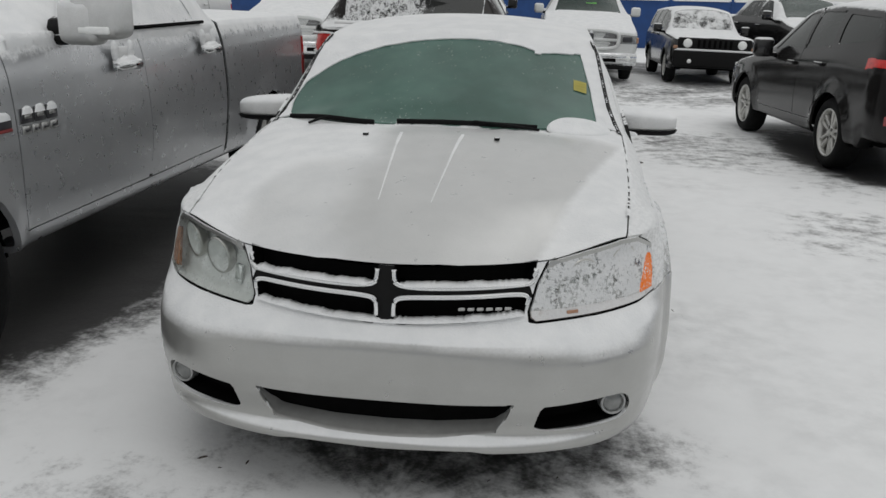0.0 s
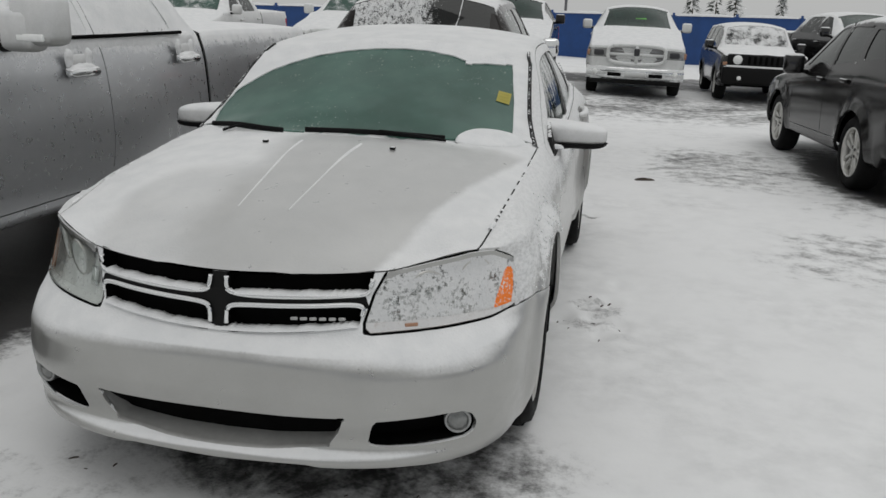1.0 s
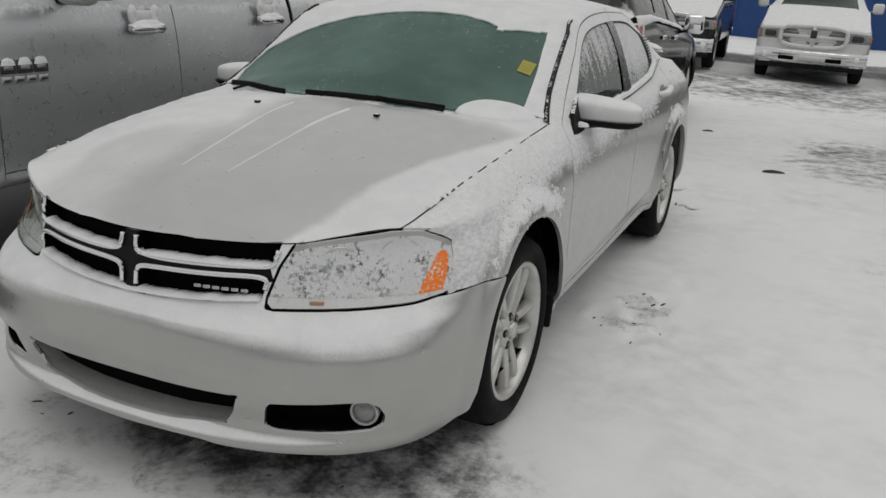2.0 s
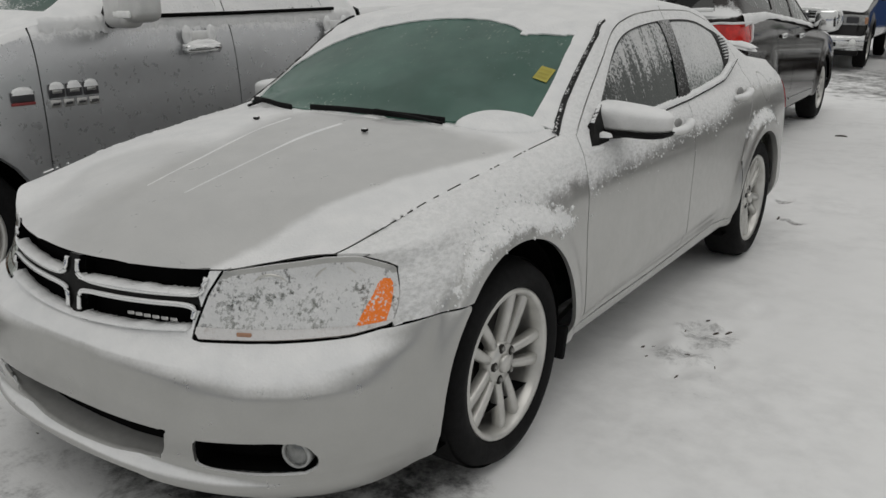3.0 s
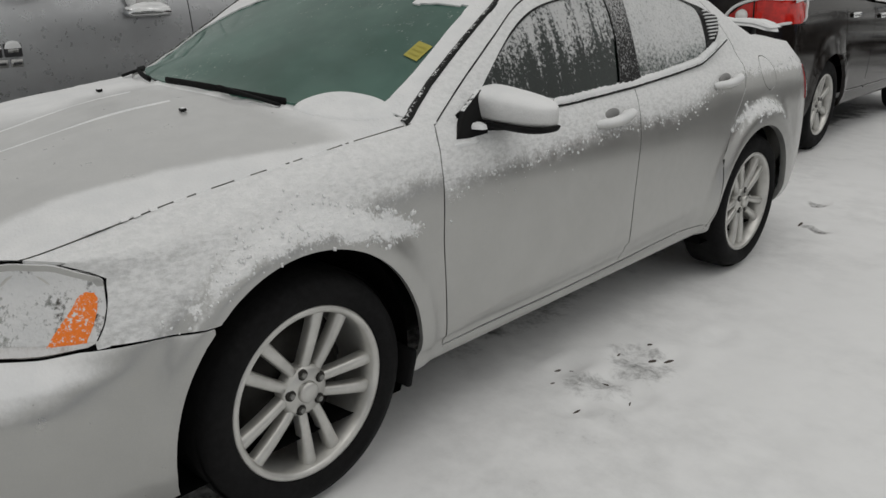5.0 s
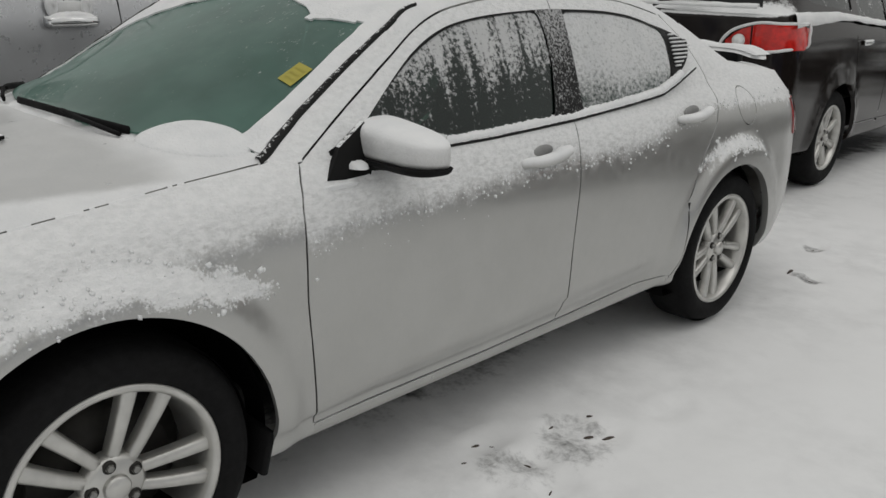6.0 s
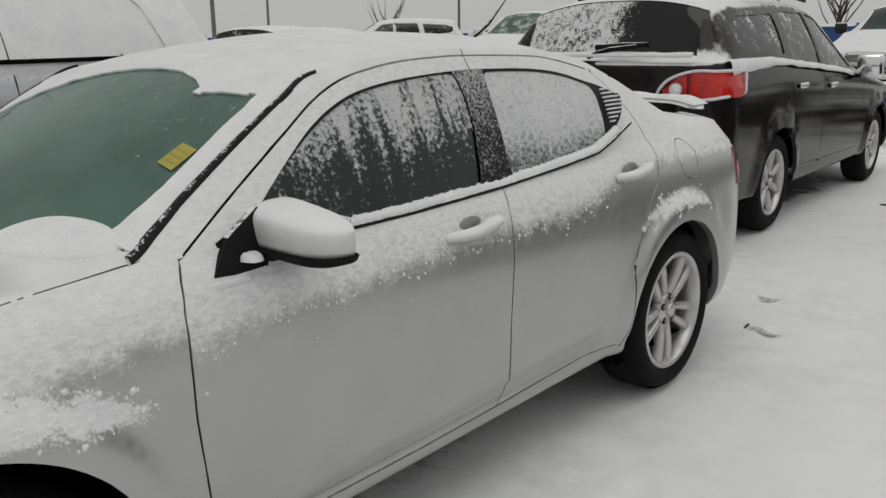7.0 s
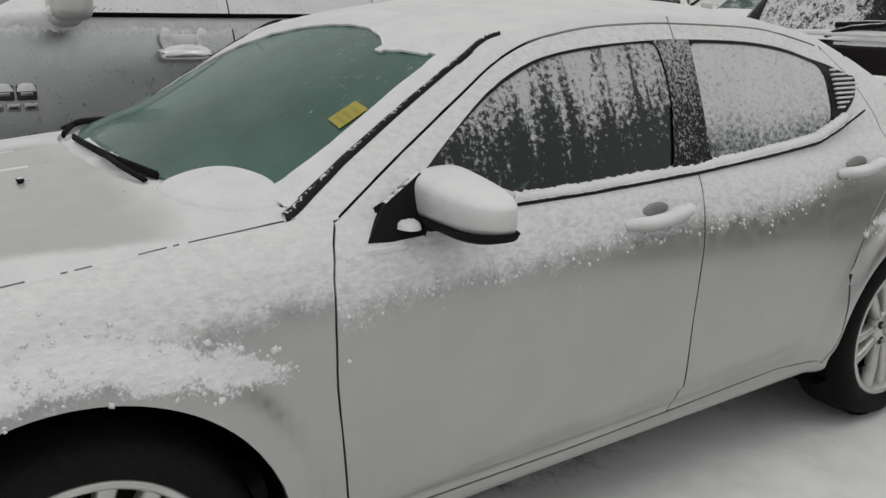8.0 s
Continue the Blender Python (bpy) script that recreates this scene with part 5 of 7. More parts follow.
# door mirrors
for side, sx in (("left", 1), ("right", -1)):
    mir = new("door_mirror")
    mir.parent = car
    mir.matrix_basis = pose(0.888 * sx, 1.785, 1.026, 0, 0, -6 * sx)
    bm = bmesh.new()
    bmesh.ops.create_uvsphere(bm, u_segments=36, v_segments=24, radius=1.0)
    for v in bm.verts:
        x, y, z = v.co
        q = lambda t, e: math.copysign(abs(t) ** e, t)
        x, z = q(x, 0.50), q(z, 0.55)
        fy = 0.108 if y < 0 else 0.050
        xx = 0.166 * x
        v.co = Vector((xx * sx, fy * q(y, 0.8) * (1 - 0.25 * (x * 0.5 + 0.5)), max(-0.036, 0.066 * z * (1 - 0.36 * (x * 0.5 + 0.5) ** 1.4 * (z > 0))) + 0.006))
    if sx < 0:
        bmesh.ops.reverse_faces(bm, faces=bm.faces)
    part("mirror_shell", bm, frosted_silver, mir, "silver mirror shell under a skin of snow")
    bm = bmesh.new()
    bmesh.ops.create_uvsphere(bm, u_segments=36, v_segments=16, radius=1.0)
    for v in bm.verts:
        x, y, z = v.co
        x, y, z = q(x, 0.5), q(y, 0.75), q(z, 0.42)
        v.co = Vector((0.172 * x * sx, (0.113 if y < 0 else 0.050) * q(y, 0.8) * (1 - 0.2 * (x * 0.5 + 0.5)), min(-0.026, 0.054 * z) - 0.004))
    bmesh.ops.recalc_face_normals(bm, faces=bm.faces)
    part("mirror_base", bm, rubber, mir, "black lower mirror housing")
    bm = bmesh.new()
    box(bm, (0.24, 0.006, 0.085), pose(0, 0.034, 0.004), 0.002)
    part("mirror_glass", bm, chrome, mir)
    arm = tube([(-0.125 * sx, -0.150, -0.072), (-0.085 * sx, -0.125, -0.064), (-0.06 * sx, -0.04, -0.054), (0.0, -0.01, -0.046)], 0.030, 10, 0.55)
    part("mirror_arm", arm, trim_black, mir)
    bm = lump([(0.045 * math.cos(a), 0.028 * math.sin(a)) for a in np.linspace(0, 2 * math.pi, 16)[:-1]], 0.014, lambda x, y, h: (-0.050 * sx + x, -0.125 + y, -0.046 + h), 3)
    part("snow_cap", bm, m_snow, mir)
    bm = lump([(0.010 * math.cos(a), 0.058 * math.sin(a)) for a in np.linspace(0, 2 * math.pi, 20)[:-1]], 0.012, lambda x, y, h: ((0.842 + x + h * 0.6) * sx, 1.605 + y, 0.936 + h), 4, 0.4)
    part("snow_cap", bm, m_snow, car)
    # black corner plate of the window behind the mirror
    bm = bmesh.new()
    for p in [(0.822, 1.565, 0.955), (0.826, 1.70, 0.945), (0.812, 1.74, 1.02), (0.782, 1.715, 1.085), (0.800, 1.62, 1.03)]:
        bm.verts.new((p[0] * sx, p[1], p[2]))
    bm.faces.new(bm.verts)
    bmesh.ops.recalc_face_normals(bm, faces=bm.faces)
    r = bmesh.ops.extrude_face_region(bm, geom=list(bm.faces))
    for v in r["geom"]:
        if isinstance(v, bmesh.types.BMVert):
            v.co.x += 0.016 * sx
    bmesh.ops.recalc_face_normals(bm, faces=bm.faces)
    part("mirror_plate", bm, trim_black, car, smooth=False)
    # door handles: scoop, its shade painted as a grey oval, and grip
    for y, z, x in ((2.425, 0.913, 0.852), (3.365, 0.966, 0.850)):
        hd = new("door_handle")
        hd.parent = car
        hd.matrix_basis = pose(x * sx, y, z, 3, -8 * sx, 0)
        bm = bmesh.new()
        bmesh.ops.create_uvsphere(bm, u_segments=20, v_segments=10, radius=1.0)
        for v in bm.verts:
            v.co = Vector((v.co.x * 0.007, v.co.y * 0.058 - 0.010, v.co.z * 0.024 + 0.018))
        part("scoop", bm, scoop_grey, hd)
        pts = [(0.0, -0.115, -0.004), (0.020 * sx, -0.10, 0.0), (0.031 * sx, -0.05, -0.004), (0.033 * sx, 0.02, -0.002), (0.030 * sx, 0.075, 0.006), (0.020 * sx, 0.10, 0.008), (0.0, 0.112, 0.006)]
        part("grip", tube([tuple(p) for p in spline(pts, 3)], 0.018, 10, 1.0, lambda t: 0.80 + 0.35 * math.sin(math.pi * t)), frosted_silver, hd)
        bm = lump([(0.045 * math.cos(a), 0.012 * math.sin(a)) for a in np.linspace(0, 2 * math.pi, 20)[:-1]], 0.014, lambda a, b, h: ((0.028 + b) * sx, 0.055 + a, 0.012 + h), 5, 0.5)
        part("snow_cap", bm, m_snow, hd)
    # snow lying in the window ledge
    rows = []
    ys = np.linspace(1.80, 3.36, 250)
    rr = random.Random(4)
    for y in ys:
        z = float(np.interp(y, [1.8, 2.2, 2.6, 2.95, 3.18, 3.30, 3.42], [0.998, 1.004, 1.018, 1.042, 1.063, 1.097, 1.145]))
        x = float(np.interp(y, [1.8, 2.6, 3.2, 3.42], [0.818, 0.814, 0.800, 0.782]))
        h = 0.017 + 0.004 * noise.noise(Vector((y * 9, 0, 0))) + 0.004 * noise.noise(Vector((y * 60, 0, 0))) + 0.004 * rr.random()
        rows.append([((x - 0.022) * sx, y, z + 0.002), ((x - 0.016) * sx, y, z + h), ((x - 0.002) * sx, y, z + h * 0.9), ((x + 0.007) * sx, y, z + h * 0.3), ((x + 0.006) * sx, y, z - 0.002)])
    bm = sheet(rows)
    bmesh.ops.recalc_face_normals(bm, faces=bm.faces)
    part("ledge_snow", bm, m_snow, car)
    pts = [((float(np.interp(y, [1.75, 2.6, 3.2, 3.45], [0.824, 0.820, 0.806, 0.786])) + 0.002) * sx, y, float(np.interp(y, [1.75, 2.2, 2.6, 2.95, 3.18, 3.30, 3.45], [0.990, 0.996, 1.012, 1.035, 1.055, 1.088, 1.143])))
           for y in np.linspace(1.75, 3.45, 60)]
    part("window_seal", tube(pts, 0.006, 6, 1.0), trim_black, car)

# snow left on the windscreen outside the wiped field
CLEAR = sd_poly([(-0.60, 1.30), (-0.70, 1.44), (-0.71, 1.56), (-0.68, 1.655), (-0.555, 1.762), (-0.388, 1.849), (-0.205, 1.905), (-0.10, 1.926), (0.013, 1.936), (0.10, 1.937), (0.183, 1.930), (0.301, 1.899),
                 (0.378, 1.864), (0.353, 1.842), (0.41, 1.850), (0.469, 1.864), (0.585, 1.882), (0.600, 1.86), (0.612, 1.778), (0.638, 1.645), (0.662, 1.46), (0.668, 1.36), (0.50, 1.20), (0.0, 1.10), (-0.40, 1.16)])
sc = keep_main(pick(B("windscreen"), "both", push=0.001), 0.5)
cut(sc, lambda c: CLEAR(c.x, c.y))
bmesh.ops.delete(sc, geom=[f for f in sc.faces if CLEAR(*f.calc_center_median().xy) < 0 or abs(f.calc_center_median().x) > float(RAILS[8](f.calc_center_median().y)[0]) - 0.012], context="FACES")
sc.normal_update()
for v in sc.verts:
    v.co += v.normal * (0.004 + 0.003 * noise.noise(v.co * 22))
part("windscreen_snow", rim(keep_main(sc, 0.2), 0.006, False), m_snow, car, "thin snow left round the wiped windscreen")
def screen_z(x, y):
    rl, zc = RAILS[8](y), float(CENTRE(y)[0])
    return zc - (zc - rl[1]) * (min(1, abs(x) / rl[0])) ** 2.3


heap_pts = [(0.140 * math.cos(a), 0.085 * math.sin(a)) for a in np.linspace(0, 2 * math.pi, 40)[:-1]]
part("cowl_snow", lump(heap_pts, 0.012, lambda x, y, h: (0.590 + x, 1.338 + y + 0.42 * x, screen_z(0.590 + x, 1.338 + y + 0.42 * x) + h), 6, 0.05, 9), m_snow, car, "smooth heap of pushed snow at the screen corner")
rows = []
for x in np.linspace(-0.30, 0.64, 60):
    yb = float(COWL_Y(abs(x))[0])
    zc = 1.036 - 0.05 * (x / 0.7) ** 2
    h = 0.010 + 0.012 * noise.noise(Vector((x * 11, 2, 0))) + 0.006 * noise.noise(Vector((x * 40, 7, 0)))
    rows.append([(x, yb - 0.004, zc - 0.004), (x, yb + 0.012, zc + h), (x, yb + 0.05, zc + h + 0.004), (x, yb + 0.075, zc + h + 0.012), (x, yb + 0.09, zc + 0.006)])
part("gutter_snow", sheet(rows), m_snow, car)

# wipers, washer jets, aerial, sticker
for pts, armpts in ((((-0.685, 1.395, 1.040), (-0.50, 1.275, 1.058), (-0.35, 1.215, 1.056), (-0.265, 1.190, 1.056)), ((-0.56, 1.24, 1.035), (-0.50, 1.26, 1.056), (-0.46, 1.262, 1.062))),
                    (((-0.170, 1.200, 1.062), (0.03, 1.198, 1.066), (0.22, 1.215, 1.062), (0.410, 1.262, 1.050)), ((0.42, 1.232, 1.044), (0.30, 1.205, 1.062), (0.15, 1.198, 1.074)))):
    wp = new("wiper")
    wp.parent = car
    pp = [tuple(p) for p in spline(pts, 6)]
    part("blade", tube(pp, 0.006, 8, 1.8), rubber, wp)
    part("arm", tube([tuple(p) for p in spline(armpts, 5)], 0.008, 8, 0.7), rubber, wp)
for x in (-0.26, 0.26):
    bm = bmesh.new()
    box(bm, (0.022, 0.016, 0.010), pose(x, 1.003, 1.036, 9, 0, 0), 0.003)
    part("washer_jet", bm, trim_black, car)
part("aerial", tube([(0.0, 3.38, 1.42), (0.0, 3.44, 1.445), (0.0, 3.58, 1.52), (0.0, 3.78, 1.70)], 0.0055, 8, 1.0, lambda t: 2.2 - 1.5 * t), trim_black, car)
st = sheet([[(0.563 + 0.058 * i / 6, 1.612 + 0.072 * j / 3, 0) for i in range(7)] for j in range(4)])
for v in st.verts:
    rl, zc = RAILS[8](v.co.y), float(CENTRE(v.co.y)[0])
    v.co.z = zc - (zc - rl[1]) * (v.co.x / rl[0]) ** 2.3 + 0.003
part("paper_sticker", rim(st, 0.001, False), m_sticker, car, "yellow paper sticker on the windscreen")
for k in range(3):
    b = sheet([[(0.571 + 0.042 * i / 4, 1.626 + 0.018 * k + 0.005 * j, 0) for i in range(5)] for j in range(2)])
    for v in b.verts:
        rl, zc = RAILS[8](v.co.y), float(CENTRE(v.co.y)[0])
        v.co.z = zc - (zc - rl[1]) * (v.co.x / rl[0]) ** 2.3 + 0.0045
    part("printed_bar", b, m_sticker_ink, car)
# maker's mark on the lower grille bar, as six plain blocks
for k in range(6):
    x = 0.226 + 0.027 * k
    p = nose_point(nose_s(x, 0.672), 0.672)
    bm = bmesh.new()
    box(bm, (0.021, 0.004, 0.010), pose(p.x, p.y - 0.002, p.z, 0, 0, 18), 0.002, 1)
    part("badge_block", bm, m_badge, grille)

# cabin seen dimly through the glass
bm = bmesh.new()
box(bm, (1.46, 2.75, 0.10), pose(0, 2.55, 0.36), 0.03)
part("cabin_floor", bm, cloth, car)
bm = bmesh.new()
box(bm, (1.42, 0.50, 0.22), pose(0, 1.66, 0.90, -8, 0, 0), 0.06, 3)
part("dashboard", bm, cloth, car)
for x in (-0.36, 0.36):
    seat = new("front_seat")
    seat.parent = car
    seat.matrix_basis = pose(x, 2.35, 0)
    bm = bmesh.new()
    box(bm, (0.50, 0.52, 0.20), pose(0, 0, 0.55), 0.06, 3)
    part("cushion", bm, cloth, seat)
    bm = bmesh.new()
    box(bm, (0.48, 0.14, 0.62), pose(0, 0.30, 0.86, -14, 0, 0), 0.055, 3)
    part("backrest", bm, cloth, seat)
    bm = bmesh.new()
    box(bm, (0.26, 0.09, 0.17), pose(0, 0.40, 1.235, -8, 0, 0), 0.035, 3)
    part("headrest", bm, cloth, seat)
bm = bmesh.new()
box(bm, (1.25, 0.16, 0.62), pose(0, 3.42, 0.82, -18, 0, 0), 0.06, 3)
part("rear_bench", bm, cloth, car)
wheel_ring = lathe([(0.175 + 0.014 * math.cos(a), 0.014 * math.sin(a)) for a in np.linspace(0, 2 * math.pi, 9)[:-1]], 32, "y", True)
bmesh.ops.transform(wheel_ring, matrix=pose(0.36, 1.93, 0.985, -24, 0, 0), verts=wheel_ring.verts)
part("steering_wheel", wheel_ring, trim_black, car)
bm = bmesh.new()
box(bm, (0.21, 0.02, 0.06), pose(0, 1.90, 1.315, 10, 0, 0), 0.012)
part("inner_mirror", bm, trim_black, car)
bm = bmesh.new()
box(bm, (1.20, 3.9, 0.16), pose(0, 2.45, 0.30), 0.05)
part("underbody", bm, hole_black, car)
bm = bmesh.new()
box(bm, (1.0, 0.36, 0.36), pose(0, 0.54, 0.46), 0.05)
part("engine_bay", bm, hole_black, car)

for sx in (-1, 1):
    rows = []
    for k in range(40):
        y = 0.38 + 0.66 * k / 39
        x0 = crease_x(y) * sx
        w = 0.0025 + 0.0085 * (k / 39) ** 1.5 * (0.8 + 0.4 * noise.noise(Vector((y * 9, sx, 0))))
        sec = section(y)
        top = [q for q in sec if q[2] > 0.84][::-1]
        zz = lambda x: float(np.interp(abs(x), [q[0] for q in top], [q[2] for q in top]))
        rows.append([(x0 - w, y, zz(x0 - w) - 0.001), (x0 - w * 0.4, y, zz(x0 - w * 0.4) + 0.002), (x0 + w * 0.4, y, zz(x0 + w * 0.4) + 0.002), (x0 + w, y, zz(x0 + w) - 0.001)])
    bm = sheet(rows)
    bmesh.ops.recalc_face_normals(bm, faces=bm.faces)
    part("snow_streak", bm, m_snow, car)

# snow bridging the gap between bonnet and wings, in broken lengths
for sx in (1, -1):
    rows, run = [], []
    for k in range(150):
        y = 0.40 + 0.86 * k / 149
        x0 = float(HOOD_X(y)[0])
        top = [q for q in section(y) if q[2] > 0.72][::-1]
        zz = lambda x: float(np.interp(x, [q[0] for q in top], [q[2] for q in top]))
        if noise.noise(Vector((y * 17, sx * 4, 3.1))) + 0.6 * noise.noise(Vector((y * 55, sx, 8))) > -0.05:
            w = 0.0065 + 0.003 * noise.noise(Vector((y * 70, sx, 1)))
            run.append([((x0 + a * w) * sx, y, zz(x0 + a * w) + b) for a, b in ((-1.0, -0.0015), (-0.4, 0.0022), (0.4, 0.0022), (1.0, -0.0015))])
        else:
            if len(run) > 1:
                rows.append(run)
            run = []
    for run in rows:
        bm = sheet(run)
        bmesh.ops.recalc_face_normals(bm, faces=bm.faces)
        part("seam_snow", bm, m_snow, car)


# black splash guards behind the front wheels
for sx in (1, -1):
    bm = bmesh.new()
    box(bm, (0.14, 0.022, 0.12), pose(0.805 * sx, 1.345, 0.285, -14, 0, 0), 0.008, 2)
    part("splash_guard", bm, rubber, car, "black rubber splash guard behind the wheel")

# loose grains of frozen snow along the edge of the crust
rnd = random.Random(21)
g_verts, g_faces = [], []
OCTA = [(1, 0, 0), (-1, 0, 0), (0, 1, 0), (0, -1, 0), (0, 0, 1), (0, 0, -1)]
OCTA_F = [(0, 2, 4), (2, 1, 4), (1, 3, 4), (3, 0, 4), (2, 0, 5), (1, 2, 5), (3, 1, 5), (0, 3, 5)]
for key in ("wing", "door_f", "door_r", "quarter"):
    for f in B(key):
        c = f.calc_center_median()
        if c.z < 0.60 or c.y > 4.5 or c.z > 1.02:
            continue
        d = c.z - float(np.interp(c.y, [q[0] for q in FLANK_SNOW], [q[1] for q in FLANK_SNOW])) + 0.035 * noise.noise(c * 9) + 0.025 * noise.noise(c * 34)
        near = flare_snow(c.y, c.z) + 0.020 * noise.noise(c * 30)
        dense = 7500 * math.exp(-((d + 0.002) / 0.020) ** 2) * max(0.0, 0.55 + 0.9 * noise.noise(c * 26))
        sparse = (650 if 1.45 < c.y < 2.2 else 160) * math.exp(min(0.0, d) / 0.045) * (d < 0)
        if key == "wing":
            dense *= min(1.0, max(0.08, (1.12 - c.y) / 0.1))
            sparse *= min(1.0, max(0.3, (1.12 - c.y) / 0.1))
        dense = max(dense, 6500 * math.exp(-((near - 0.004) / 0.012) ** 2) * max(0.0, 0.5 + 0.9 * noise.noise(c * 26)))
        amount = f.calc_area() * (dense + sparse)
        count = int(amount) + (rnd.random() < amount - int(amount))
        heavy = 1.55 if near > -0.02 and c.y > 1.18 else 1.0
        vs = [q.co for q in f.verts]
        for _ in range(count):
            k = rnd.randrange(1, len(vs) - 1)
            a, b = rnd.random(), rnd.random()
            if a + b > 1:
                a, b = 1 - a, 1 - b
            p = vs[0] + (vs[k] - vs[0]) * a + (vs[k + 1] - vs[0]) * b + f.normal * 0.0008
            r = (0.0022 + 0.0060 * rnd.random() ** 2.2) * heavy
            m = Matrix.Rotation(rnd.uniform(0, 6.3), 3, "X") @ Matrix.Rotation(rnd.uniform(0, 6.3), 3, "Z")
            base = len(g_verts)
            for o in OCTA:
                w = m @ Vector((o[0] * r * 1.15, o[1] * r, o[2] * r * 0.8))
                w -= f.normal * w.dot(f.normal) * 0.45
                g_verts.append(p + w)
            g_faces.extend((base + i, base + j, base + k2) for i, j, k2 in OCTA_F)
grain_data = bpy.data.meshes.new("snow_grains")
grain_data.from_pydata(g_verts, [], g_faces)
grain_data.shade_smooth()
grain_data.materials.append(m_snow)
grains = new("frozen_snow", grain_data)
grains.parent = car
tagged(grains, "loose frozen snow grains clinging to the side panels", "", "", "stuff")


# ---- other parked vehicles ----
def vehicle(name, label, category, M, spec):
    """A parked vehicle, nose at y = 0 facing -y in its own space: loft body with cut glass, arches, lamps, wheels."""
    v = thing(name, label, category)
    v.matrix_basis = M
    W, L, zb = spec["half"], spec["length"], spec["bottom"]
    belt, top, tw = smooth_keys(spec["belt"]), smooth_keys(spec["top"]), smooth_keys(spec["topw"])
    wr, hubs, rim_r = spec["wheel"], spec["hubs"], spec["rim"]
    ak = spec.get("arch", 1.12)
    step, zf = spec.get("step", 0.07), spec.get("nose_r", 0.30)

    def plan(y):
        e = 1.0
        for d, r, k in ((y, zf, spec.get("taper", 0.13)), (L - y, 0.22, 0.09)):
            if d < r:
                e = min(e, 1 - k * (1 - d / r) ** 2.2)
        return W * e

    def sect(y):
        w, b, t, u = plan(y), float(belt(y)[0]), float(top(y)[0]), float(tw(y)[0])
        lo = zb + (0.10 if y < 0.35 or y > L - 0.3 else 0)
        h = b - lo
        ctrl = [(w - 0.16, lo), (w - 0.05, lo + 0.01), (w - 0.015, lo + 0.12 * h), (w, lo + 0.40 * h), (w - 0.004, lo + 0.66 * h), (w - 0.02, lo + 0.86 * h), (w - 0.055, b)]
        pts = [tuple(q) for q in spline(ctrl, 3)]
        out = []
        for x, z in pts:
            f = 0.0
            for hy in hubs:
                r = math.hypot(y - hy, z - wr)
                k = min(1, max(0, (wr * (ak + 0.30) - r) / 0.10))
                f = max(f, spec.get("flare", 0.02) * k * min(1, max(0, (z - wr * 0.6) / 0.2)))
            out.append((x + f, z))
        e = (min(u, w - 0.06), t - 0.03 - 0.06 * min(1, max(0, (t - b) / 0.4)))
        for k in range(1, 10):
            s = k / 9
            bl = 0.02 * math.sin(math.pi * s) * min(1, max(0, (t - b) / 0.4))
            out.append((w - 0.055 + (e[0] - w + 0.055) * s + bl, b + (e[1] - b) * s))
        for k in range(1, 9):
            x = e[0] * (1 - k / 8)
            out.append((x, t - (t - e[1]) * (x / e[0]) ** 2.6))
        return [(x, y, z) for x, z in out]
    ys = list(np.linspace(0, L, int(L / step) + 1))
    rows = [sect(float(y)) for y in ys]

    def cap(row, sgn):
        out = []
        for k in range(1, 9):
            s = 1 - k / 8
            out.append([(x * s, y + sgn * spec.get("bulge", 0.06) * (1 - s * s), z) for x, y, z in row])
        return out
    grid = list(reversed(cap(rows[0], -1))) + rows + cap(rows[-1], 1)
    bm = sheet(grid)
    arches = [(lambda c, hy=hy: math.hypot(c.y - hy, c.z - wr) - wr * ak) for hy in hubs]
    wins = [sd_poly(p) for p in spec["windows"]]
    side = lambda c: c.x > float(tw(min(L, max(0, c.y)))[0]) - 0.02 and 0.2 < c.y < L - 0.05
    seams = [(sd_signed(p), spec.get("gap", 0.005)) for p in spec.get("seams", ())] + [(sd_signed(p), 0.020) for p in spec.get("wide_seams", ())]
    w0, w1 = spec["screen"]
    r0, r1 = spec.get("rear_screen", (99, 99))

    def screen(c):
        if not 0.3 < c.y < L:
            return 1.0
        return max(c.x - float(tw(c.y)[0]) + 0.05, w0 + 0.10 * (c.x / W) ** 2 - c.y, c.y - w1)

    def rear(c):
        return max(c.x - spec.get("rear_half", 0.6), r0 - c.y, c.y - r1) if c.z > spec.get("rear_low", 1.0) and c.z < spec.get("rear_high", 9) else 0.3
    front = {k: sd_poly(p) for k, p in spec.get("front", {}).items()}
    back = {k: sd_poly(p) for k, p in spec.get("back", {}).items()}
    fz, bz = spec.get("front_deep", 0.35), spec.get("back_deep", 0.25)
    for a in arches:
        cut(bm, a)
    for wdw in wins:
        cut(bm, lambda c: wdw(c.y, c.z) if side(c) else 1.0)
    for ln, gp in seams:
        cut(bm, lambda c: (ln(c.y, c.z) if side(c) else 1.0) - gp)
        cut(bm, lambda c: (ln(c.y, c.z) if side(c) else 1.0) + gp)
    cut(bm, screen)
    if r0 < 90:
        cut(bm, rear)
    for sd in front.values():
        cut(bm, lambda c: sd(c.x, c.z) if c.y < fz else 1.0)
    for sd in back.values():
        cut(bm, lambda c: sd(c.x, c.z) if c.y > L - bz else 1.0)
    bm.normal_update()
    if sum(f.normal.x for f in bm.faces) < 0:
        bmesh.ops.reverse_faces(bm, faces=bm.faces)
        bm.normal_update()
    got = {}
